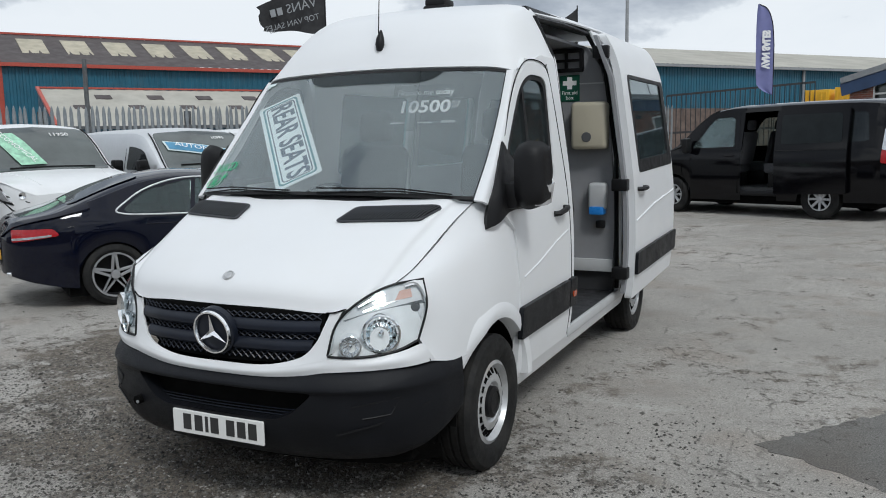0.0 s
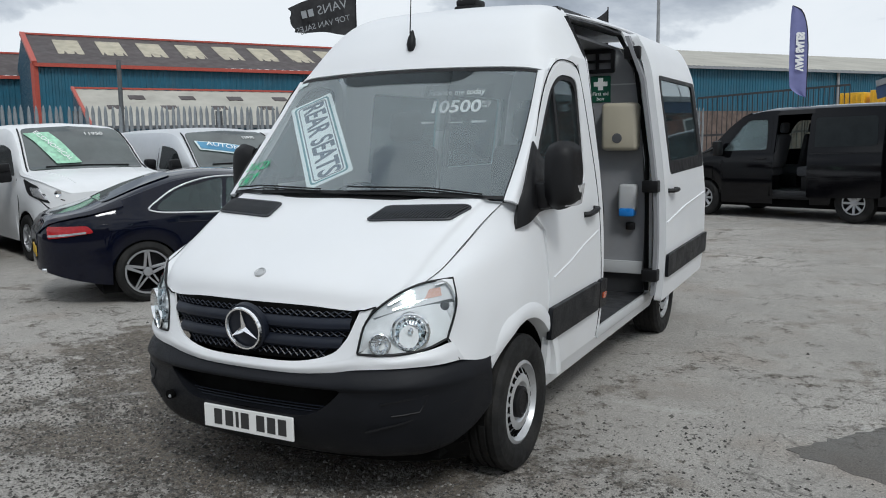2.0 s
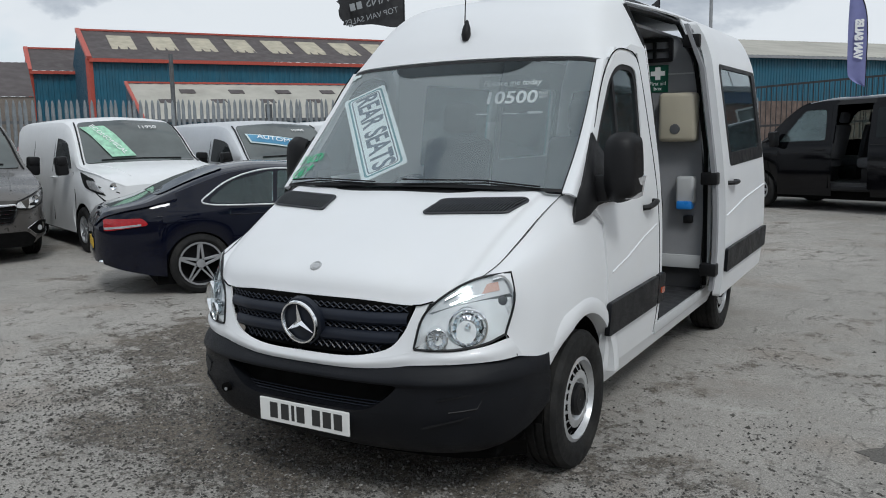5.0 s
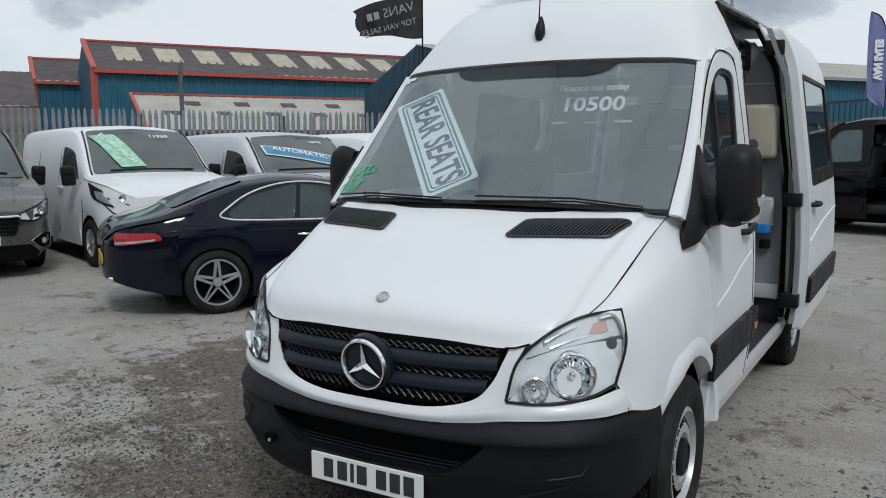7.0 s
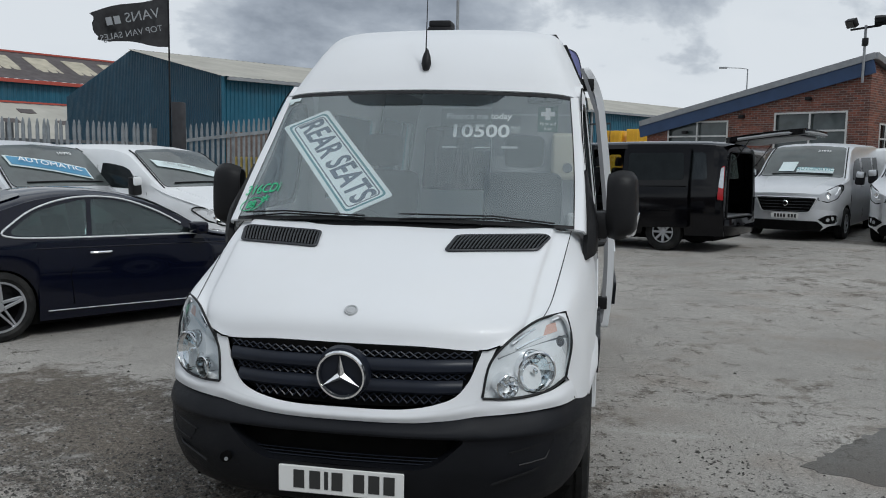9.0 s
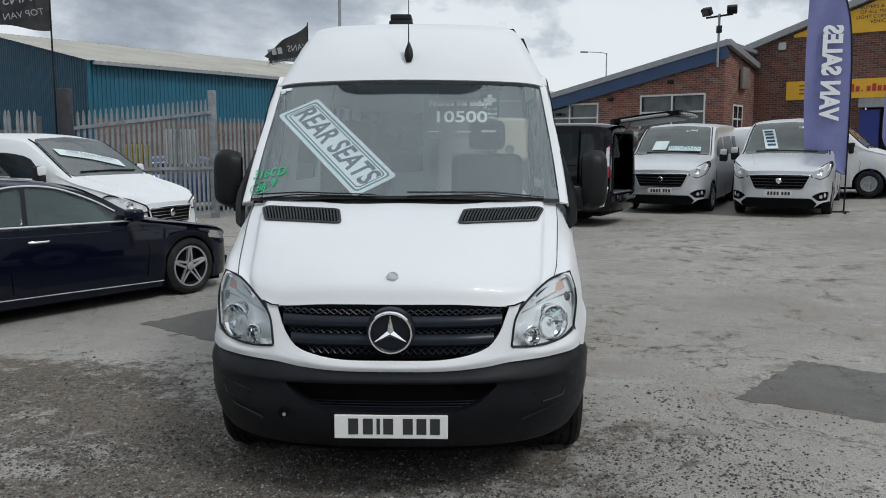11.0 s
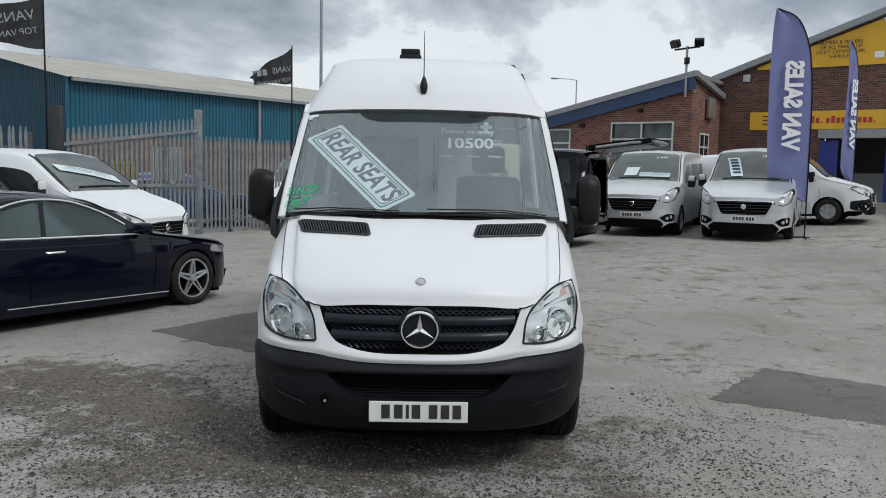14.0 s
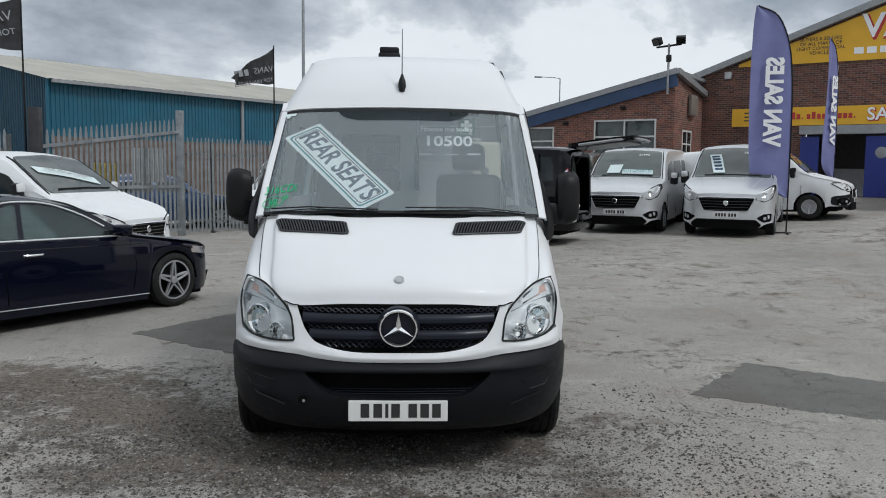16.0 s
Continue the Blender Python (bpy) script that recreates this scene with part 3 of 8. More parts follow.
# ---- corrugated sheds ----
def ribbed(p, q, z0, z1, pitch=0.2, depth=0.035, top=None):
    """A wall of ribbed sheet from p to q; top(s) gives its height at s metres."""
    bm = bmesh.new()
    p, q = Vector(p), Vector(q)
    d = (q - p).to_3d()
    ln = d.length
    d.normalize()
    no = Vector((d.y, -d.x, 0))
    cols = []
    n = int(ln / pitch)
    for k in range(n):
        for f, o in ((0.0, 0), (0.45, 0), (0.55, depth), (0.9, depth)):
            s = (k + f) * pitch
            cols.append((s, o))
    cols.append((ln, 0))
    vs = []
    for s, o in cols:
        c = p + d * s + no * o
        zt = top(s) if top else z1
        vs.append([bm.verts.new((c.x, c.y, z)) for z in (z0, zt)])
    for a, b in zip(vs, vs[1:]):
        bm.faces.new((a[0], b[0], b[1], a[1]))
    return bm


def roof_sheet(corners, pitch, depth=0.03):
    """A ribbed roof slope between eave (a, b) and ridge (d, c); ribs run up the slope."""
    bm = bmesh.new()
    a, b, c, d = (Vector(p) for p in corners)
    n = int((b - a).length / pitch)
    vs = []
    for k in range(2 * n + 1):
        t = k / (2 * n)
        up = Vector((0, 0, depth if k % 2 else 0))
        vs.append([bm.verts.new(a.lerp(b, t) + up), bm.verts.new(d.lerp(c, t) + up)])
    for p, q in zip(vs, vs[1:]):
        bm.faces.new((p[0], q[0], q[1], p[1]))
    return bm


def plank(a, b, w, h, up=(0, 0, 1)):
    """A straight bar of width w and height h from a to b."""
    bm = bmesh.new()
    a, b = Vector(a), Vector(b)
    y = (b - a).normalized()
    z = Vector(up)
    x = y.cross(z).normalized()
    z = x.cross(y)
    m = Matrix((x, y, z)).transposed().to_4x4()
    m.translation = a
    return box(bm, -w / 2, 0, -h / 2, w / 2, (b - a).length, h / 2, m=m)


def blue_shed():
    """The large teal shed beyond the gate: its gable and long side are seen."""
    sc, wd, ln, ez, rz = Vector((-15.2, 31.2, 0)), 20.0, 62.0, 5.3, 7.25
    t = thing("blue_shed", "teal corrugated industrial shed with a pale sheet roof", "industrial shed")
    gl = sc - U * wd
    far = sc + V * ln
    part("side_wall", ribbed(sc, far, 0, ez), TEAL, t)
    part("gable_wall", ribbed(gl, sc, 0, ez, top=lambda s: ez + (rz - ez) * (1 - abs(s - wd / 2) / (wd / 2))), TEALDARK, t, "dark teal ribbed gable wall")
    part("back_wall", ribbed(gl + V * ln, gl, 0, ez), TEAL, t)
    ov = U * 0.35
    mid = sc - U * wd / 2
    up = Vector((0, 0, 1))
    part("roof", roof_sheet([sc + ov + up * (ez - 0.05) - V * 0.2, far + ov + up * (ez - 0.05), mid + V * ln + up * (rz + 0.05), mid + up * (rz + 0.05) - V * 0.2], 0.35), ROOFSHEET, t, "pale fibre-cement roof slope")
    part("roof", roof_sheet([gl + V * ln + up * ez, gl + up * ez, mid + up * (rz + 0.05), mid + V * ln + up * (rz + 0.05)], 0.35), ROOFSHEET, t)
    part("gutter", plank(sc + U * 0.35 + up * (ez - 0.12), far + U * 0.35 + up * (ez - 0.12), 0.16, 0.14), GREYTRIM, t, "grey metal gutter")
    part("corner_trim", plank(sc + U * 0.05 - V * 0.05, sc + U * 0.05 - V * 0.05 + up * ez, 0.14, 0.14, up=(0, 1, 0)), TEAL, t)
    for s in (10.4, 26.0, 41.0):
        part("downpipe", C(sc + V * s + U * 0.12, sc + V * s + U * 0.12 + up * (ez - 0.1), 0.09, n=10), GREYTRIM, t, "pale grey downpipe")
    part("base_wall", plank(sc + U * 0.06 + up * 1.4, far + U * 0.06 + up * 1.4, 0.2, 3.0), BASEWALL, t, "low sooty brick base wall")


blue_shed()


def far_shed():
    """Brown-roofed teal sheds far behind the fence."""
    t = thing("far_shed", "far teal shed with a brown roof and red trim", "industrial shed")
    up = Vector((0, 0, 1))
    d = Vector((0.52, 0.854, 0)).normalized()
    no = Vector((d.y, -d.x, 0))

    def hall(t, a, ln, ez, rz, dp, lights):
        b = a + d * ln
        part("wall", ribbed(a, b, 0, ez, pitch=0.5, depth=0.06), TEAL, t)
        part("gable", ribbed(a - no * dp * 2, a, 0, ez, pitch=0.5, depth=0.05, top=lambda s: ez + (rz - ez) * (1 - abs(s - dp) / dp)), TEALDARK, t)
        r0, r1 = a - no * dp + up * rz, b - no * dp + up * rz
        part("roof", roof_sheet([a + no * 0.4 + up * ez, b + no * 0.4 + up * ez, r1, r0], 0.8, 0.05), ROOFDARK, t, "brown sheet roof with skylights")
        part("trim", plank(a + no * 0.45 + up * (ez - 0.15), b + no * 0.45 + up * (ez - 0.15), 0.2, 0.3), REDTRIM, t, "red eaves trim")
        part("trim", plank(r0 + up * 0.1, r1 + up * 0.1, 0.25, 0.16), REDTRIM, t)
        part("trim", plank(a + no * 0.5 + up * ez, r0 + up * 0.1, 0.4, 0.3), REDTRIM, t)
        part("trim", plank(a + no * 0.2, a + no * 0.2 + up * ez, 0.4, 0.4, up=(0, 1, 0)), REDTRIM, t)
        slope = r0 - (a + up * ez)
        nrm = slope.cross(d).normalized()
        nrm = nrm if nrm.z > 0 else -nrm
        m = Matrix((d, slope.normalized(), nrm)).transposed().to_4x4()
        for k in range(lights):
            m.translation = a + d * (2.2 + k * 3.55) + up * ez + slope * 0.3 + nrm * 0.08
            part("skylight", B(0, 0, 0, 2.1, slope.length * 0.5, 0.05, m=m), SKYLIGHT, t, "pale translucent skylight")
    hall(t, Vector((-58.6, 43.0, 0)), 40.0, 8.15, 11.3, 8.0, 11)
    tb = thing("far_shed", "second far shed with a red trimmed gable", "industrial shed")
    hall(tb, Vector((-72.0, 46.5, 0)), 25.0, 8.0, 10.6, 6.0, 0)
    # lower shed in front
    t2 = thing("low_shed", "low industrial building with a pale roof and small rooflights", "industrial shed")
    c = Vector((-41.0, 33.5, 0))
    e = c + d * 36
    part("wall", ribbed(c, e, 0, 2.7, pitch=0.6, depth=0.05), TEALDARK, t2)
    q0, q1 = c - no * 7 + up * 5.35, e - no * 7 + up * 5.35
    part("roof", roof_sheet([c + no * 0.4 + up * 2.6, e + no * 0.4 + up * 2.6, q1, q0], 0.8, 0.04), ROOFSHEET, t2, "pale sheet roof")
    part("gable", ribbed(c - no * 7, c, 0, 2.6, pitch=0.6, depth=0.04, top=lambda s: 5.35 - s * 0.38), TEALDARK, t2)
    part("trim", plank(c + up * 2.75, q0 + up * 0.1, 0.2, 0.18), REDTRIM, t2)
    part("trim", plank(q0 + up * 0.1, q1 + up * 0.1, 0.2, 0.12), REDTRIM, t2)
    sl = q0 - (c + up * 2.6)
    n2 = sl.cross(d).normalized()
    n2 = n2 if n2.z > 0 else -n2
    m = Matrix((d, sl.normalized(), n2)).transposed().to_4x4()
    for k in range(20):
        m.translation = c + d * (1.6 + k * 1.75) + up * 2.6 + sl * (0.7 if k % 2 else 0.42) + n2 * 0.06
        part("rooflight", B(0, 0, 0, 1.05, 0.8, 0.05, m=m), ROOFDARK, t2, "dark rooflight")
    # old dark building at the far end
    t3 = thing("old_building", "old brick building with a dark slate roof", "building")
    f = Vector((-58.6, 17.4, 0))
    g = f + d * 17
    part("wall", plank(f + up * 2.2, g + up * 2.2, 0.4, 4.4), BRICKDARK, t3)
    part("roof", roof_sheet([f + no * 0.3 + up * 4.4, g + no * 0.3 + up * 4.4, g - no * 7 + up * 7.2, f - no * 7 + up * 7.2], 0.5, 0.03), ROOFDARK, t3, "dark slate roof slope")


far_shed()


# ---- offices ----
def wall_uv(ob, axis):
    """Metre UVs for brick on upright walls."""
    me = ob.data
    uv = me.uv_layers.new(name="metres").data
    ax = Vector(axis)
    for lp in me.loops:
        co = me.vertices[lp.vertex_index].co
        uv[lp.index].uv = (co.dot(ax), co.z)


OC = Vector((9.25, 25.0, 0))  # near corner of the brick office


def office():
    t = thing("brick_office", "single-storey red brick office with a blue sloping fascia", "office building")
    ln, zl, zr, g = 8.06, 3.2, 5.05, 0.0
    wins = [(-7.16, 1.85, -4.72, 3.36), (-3.05, 1.85, -0.64, 3.57)]

    def on(u, z):
        return tuple(OC + U * u + Vector((0, 0, z)))
    top = lambda u: zr + (zr - zl) / ln * u
    bm = sheet([(-ln, g), (0, g), (0, top(0)), (-ln, top(-ln))], [[(a, b), (c, b), (c, d), (a, d)] for a, b, c, d in wins], on, V * 0.3)
    w = part("front_wall", bm, BRICK, t)
    wall_uv(w, U)
    bm = sheet([(0.3, g), (3.1, g), (3.1, zr - 0.55), (0.3, zr - 0.05)], [[(0.9, 1.8), (1.9, 1.8), (1.9, 3.2), (0.9, 3.2)]], lambda v, z: tuple(OC + V * v + Vector((0, 0, z))), -U * 0.3)
    w = part("side_wall", bm, BRICK, t)
    wall_uv(w, V)
    w = part("end_wall", plank(OC - U * ln + V * 0.3, OC - U * ln + V * 6 + Vector((0, 0, 0)), 0.3, 6.6), BRICK, t)
    wall_uv(w, V)
    a, b = OC - U * (ln + 0.25) - V * 0.12, OC + U * 0.12 - V * 0.12
    up = Vector((0, 0, 1))
    part("fascia", plank(a + up * (zl - 0.2), b + up * (zr - 0.16), 0.06, 0.42), BLUETRIM, t, "blue painted fascia board")
    part("roof_edge", plank(a + up * (zl + 0.12), b + up * (zr + 0.16), 0.16, 0.2), GREYTRIM, t, "grey metal roof edge")
    part("side_edge", plank(b + up * (zr + 0.16), b + V * 3.2 + up * (zr - 0.4), 0.16, 0.2), GREYTRIM, t)
    part("roof", sheet([(-ln - 0.2, 0), (0.1, 0), (0.1, 6), (-ln - 0.2, 6)], [], lambda u, v: tuple(OC + U * u + V * v + up * (top(u) + 0.2 - 0.02 * v)), (0, 0, -0.12)), GREYTRIM, t)
    for a_, b_, c_, d_ in wins:
        fr = part("window", window_frame(a_, b_, c_, d_, on, -V * 0.02), FRAMEWHITE, t, "white framed window with grey-green panes")
        pn = part("pane", sheet([(a_, b_), (c_, b_), (c_, d_), (a_, d_)], [], on, V * 0.01), OFFICEPANE, fr)
        pn.location = V * 0.1
    sd = lambda v, z: tuple(OC + V * v + Vector((0, 0, z)))
    fr = part("window", window_frame(0.9, 1.8, 1.9, 3.2, sd, U * 0.02), FRAMEWHITE, t)
    pn = part("pane", sheet([(0.9, 1.8), (1.9, 1.8), (1.9, 3.2), (0.9, 3.2)], [], sd, -U * 0.01), DARKGLASS, fr)
    pn.location = -U * 0.1
    part("wall_box", B(-0.35, -0.12, 0, 0.35, 0, 0.75, 0.02, m=Matrix.Translation(OC + V * 1.7 + up * 3.75 + U * 0.05) @ Euler((0, 0, radians(53))).to_matrix().to_4x4()), BRICKDARK, t)
    for u in (-6.4, -4.2, -1.9):
        part("security_light", B(-0.09, -0.16, -0.06, 0.09, 0, 0.06, 0.02, m=Matrix.Translation(OC + U * u + up * (top(u) - 0.62)) @ Euler((0, 0, -0.6435)).to_matrix().to_4x4()), TRIM, t)


def window_frame(a, b, c, d, on, off):
    bm = bmesh.new()
    w = 0.06
    m, h = (a + c) / 2, b + (d - b) * 0.62
    cells = [(a + w, b + w, m - w / 2, h), (m + w / 2, b + w, c - w, h), (a + w, h + w, m - w / 2, d - w), (m + w / 2, h + w, c - w, d - w)]
    sheet([(a, b), (c, b), (c, d), (a, d)], [[(p, q), (r, q), (r, s), (p, s)] for p, q, r, s in cells], on, off, bm=bm)
    return bm


office()



def sales_hall():
    HC = Vector((OC.x + 3.1 * V.x, OC.y + 3.1 * V.y, 0.36))
    t = thing("sales_hall", "tall brown brick sales hall with yellow signboards", "sales hall")
    up = Vector((0, 0, 1))
    zl, sl, half = 4.95, 0.353, 15.0

    def on(u, z):
        return tuple(HC + U * u + up * z)
    top = lambda u: zl + sl * (u if u < half else 2 * half - u)
    out = [(-1.2, -0.8), (2 * half, -0.8), (2 * half, zl), (half, top(half)), (-1.2, top(-1.2))]
    bm = sheet(out, [[(3.7, 0.42), (6.75, 0.42), (6.75, 2.75), (3.7, 2.75)]], on, V * 0.35)
    wall_uv(part("front_wall", bm, BRICKDARK, t), U)
    part("verge", plank(HC - U * 1.4 - V * 0.1 + up * (top(-1.4) + 0.1), HC + U * half - V * 0.1 + up * (top(half) + 0.1), 0.3, 0.22), GREYTRIM, t, "grey metal verge trim")
    part("roof", sheet([(-1.4, 0), (half, 0), (half, 20), (-1.4, 20)], [], lambda u, v: tuple(HC + U * u + V * v + up * (top(u) + 0.1)), (0, 0, -0.15)), ROOFDARK, t)
    sb = part("signboard", sheet([(1.32, 5.22), (18.0, 5.22), (18.0, 9.4), (15.0, top(15.0) - 0.12), (1.32, top(1.32) - 0.1)], [], on, -V * 0.05), YELLOW, t, "yellow signboard under the gable")
    sm = Matrix((U, up, -V)).transposed().to_4x4()

    def at(u, z, d=0.06):
        m = sm.copy()
        m.translation = HC + U * u + up * z - V * d
        return m
    words("lettering", "BUYERS & SELLERS\nOF ALL MAKES OF\nLIGHT COMMERCIAL\nVEHICLES", 0.17, INKDARK, sb, at(4.12, 5.80))
    words("lettering", "VAN SALES", 1.12, INKRED, sb, at(8.22, 6.27, 0.058), bold=0.05)
    words("lettering", "VAN SALES", 1.12, INKWHITE, sb, at(8.17, 6.33, 0.066), bold=0.02)
    bars("bar", [(5.2 + k * 0.4, 5.2 + k * 0.4 + (0.1 if k in (3, 10) else 0.3), -0.11, -0.02 if k in (3, 10) else 0.11) for k in range(15)], at(0, 5.55), INKWHITE, sb, "white web address bars")
    bars("logo_shape", [(-0.7, -0.1, -0.35, 0.35), (0.1, 0.7, -0.35, 0.35)], at(8.4, 7.35), INKRED, sb)
    low = part("signboard", sheet([(1.15, 3.03), (13.0, 3.03), (13.0, 3.68), (1.15, 3.68)], [], on, -V * 0.05), YELLOW, t, "long yellow signboard over the door")
    words("lettering", "SALES OFFICE", 0.6, INKRED, low, at(7.55, 3.345, 0.058), bold=0.03)
    words("lettering", "SALES OFFICE", 0.6, INKWHITE, low, at(7.53, 3.36, 0.066), bold=0.01)
    bars("bar", [(3.1 + 0.17 * k, 3.1 + 0.17 * k + (0.05 if k % 5 == 3 else 0.12), -0.09, -0.03 if k % 5 == 3 else 0.09 + 0.07 * (k % 4 == 1)) for k in range(14)], at(0, 3.34), INKRED, low, "red web address bars")
    bars("bar", [(1.6, 2.1, 0.16, 0.2), (1.6, 2.2, 0.02, 0.06), (1.6, 2.15, -0.12, -0.08)], at(0, 3.34), INKDARK, low, "small unreadable lines")
    part("shutter_box", sheet([(3.6, 2.70), (6.8, 2.70), (6.8, 3.0), (3.6, 3.0)], [], on, -V * 0.3), GREYTRIM, t, "grey roller shutter housing")
    part("entrance", sheet([(3.0, 0), (8.6, 0), (8.6, 3.2), (3.0, 3.2)], [], lambda u, z: tuple(HC + U * u + up * z + V * 4), V * 0.1), DASH, t, "dim hall behind the doorway")
    dm = Matrix((U, -V, up)).transposed().to_4x4()
    dm.translation = HC + U * 5.75 - V * 0.1
    dr = part("door", B(0, 0, 0.52, 1.05, 0.06, 2.62, m=dm), BLUEDOOR, t, "open blue door with a round window")
    part("porthole", lathe(bmesh.new(), [(0.001, 0), (0.16, 0), (0.2, 0.03), (0.15, 0.05), (0.001, 0.05)], 24, m=dm @ pose(0.5, 0.05, 2.05, 0, 0, 90)), GREY_LINING, dr)
    part("door", B(-2.12, 0, 0.52, -1.5, 0.06, 2.62, m=dm), BLUEDOOR, t, "open blue door leaf")
    part("shop_counter", B(-1.3, -2.2, 0.45, -0.2, -1.6, 1.5, 0.02, m=dm), GREYTRIM, t)
    for u, z, w in ((0.95, 4.95, 0.13), (4.6, 4.95, 0.14), (7.6, 4.6, 0.09)):
        part("alarm_box", B(-w, -w * 1.1, 0, w, w, 0.12, 0.03, m=at(u, z, 0.0)), PALEGREY, t, "pale alarm box")


sales_hall()


# ---- palisade fence and gate ----
def pale_mesh(h):
    bm = bmesh.new()
    prof = [(-0.034, 0.0), (-0.012, 0.014), (0.012, 0.014), (0.034, 0.0)]
    rings = []
    for z, s in ((0.08, 1.0), (h - 0.16, 1.0), (h - 0.05, 0.62), (h, 0.12)):
        rings.append([bm.verts.new((x * s, -y, z)) for x, y in prof] + [bm.verts.new((x * s, -y + 0.004, z)) for x, y in reversed(prof)])
    for a, b in zip(rings, rings[1:]):
        for k in range(8):
            bm.faces.new((a[k], a[(k + 1) % 8], b[(k + 1) % 8], b[k]))
    bm.faces.new(rings[-1])
    bmesh.ops.recalc_face_normals(bm, faces=bm.faces[:])
    me = bpy.data.meshes.new("pale")
    bm.to_mesh(me)
    bm.free()
    me.materials.append(GALV)
    return me


PALE = pale_mesh(2.4)


def fence_run(name, label, v0, v1, me, pitch, h, kind="fence"):
    t = thing(name, label, kind)
    fm = Matrix((V, U * -1, Vector((0, 0, 1)))).transposed().to_4x4()
    n = int((v1 - v0) / pitch)
    for k in range(n):
        o = new("pale", me)
        o.parent = t
        o.matrix_basis = Matrix.Translation(at_yard(0, v0 + (k + 0.5) * pitch, random.uniform(-0.012, 0.012))) @ fm @ pose(0, 0, 0, random.uniform(-0.5, 0.5), random.uniform(-0.6, 0.6), 0)
    for z in (0.35, h - 0.42):
        part("rail", plank(at_yard(-0.03, v0, z), at_yard(-0.03, v1, z), 0.05, 0.06), GALVDARK, t)
    return t


fl = fence_run("palisade_fence", "grey steel palisade fence with pointed pales", -14.0, -0.25, PALE, 0.115, 2.4)
for v in np.arange(-14, -0.2, 2.75):
    part("post", B(-0.05, -0.05, 0, 0.05, 0.05, 2.3, m=Matrix.Translation(at_yard(-0.1, v))), GALVDARK, fl)
fr_ = fence_run("palisade_fence", "grey steel palisade fence beyond the gate", 4.05, 10.3, PALE, 0.125, 2.4)
for v in np.arange(4.9, 10.3, 2.75):
    part("post", B(-0.05, -0.05, 0, 0.05, 0.05, 2.3, m=Matrix.Translation(at_yard(-0.1, v))), GALVDARK, fr_)
gt = thing("palisade_gate", "closed galvanised palisade gate with boards on it", "gate")
gm = Matrix((V, U * -1, Vector((0, 0, 1)))).transposed().to_4x4()
for k in range(27):
    o = new("pale", PALE)
    o.parent = gt
    o.matrix_basis = Matrix.Translation(at_yard(0, 0.4 + k * 0.126, 0.06)) @ gm @ Matrix.Diagonal((1, 1, 0.98 + 0.0064 * k, 1))
part("gate_post", B(-0.08, -0.08, 0, 0.08, 0.08, 3.02, 0.01, m=Matrix.Translation(at_yard(0, 3.86))), GALV, gt, "square galvanised gate post")
part("gate_post", B(-0.06, -0.06, 0, 0.06, 0.06, 2.5, 0.01, m=Matrix.Translation(at_yard(0, 0.25))), GALV, gt)
for z0, z1 in ((0.16, 0.16), (1.2, 1.2), (2.05, 2.52)):
    part("frame_bar", plank(at_yard(0.03, 0.25, z0), at_yard(0.03, 3.86, z1), 0.05, 0.07), GALV, gt)
for v_ in (1.5, 2.9):
    part("upright", plank(at_yard(0.03, v_, 0.15), at_yard(0.03, v_, 2.2 + 0.1 * v_ * 0.8), 0.05, 0.05, up=(0, 1, 0)), GALV, gt)
dp = tagged(part("dark_post", B(-0.11, -0.11, 0, 0.11, 0.11, 2.85, 0.015, m=Matrix.Translation(G0 + Vector((0.24, 0.05, 0)))), POSTDARK), "dark weathered square post between fence and gate", "post")

# ---- unseen plain wall added behind the camera to darken reflections in paint and glass ----
tagged(part("reflection_wall", B(-45, -17.4, -0.6, 45, -17.0, 4.2), BRICKDARK), "unseen plain brick wall added behind the camera to darken reflections", "wall", kind="structure")

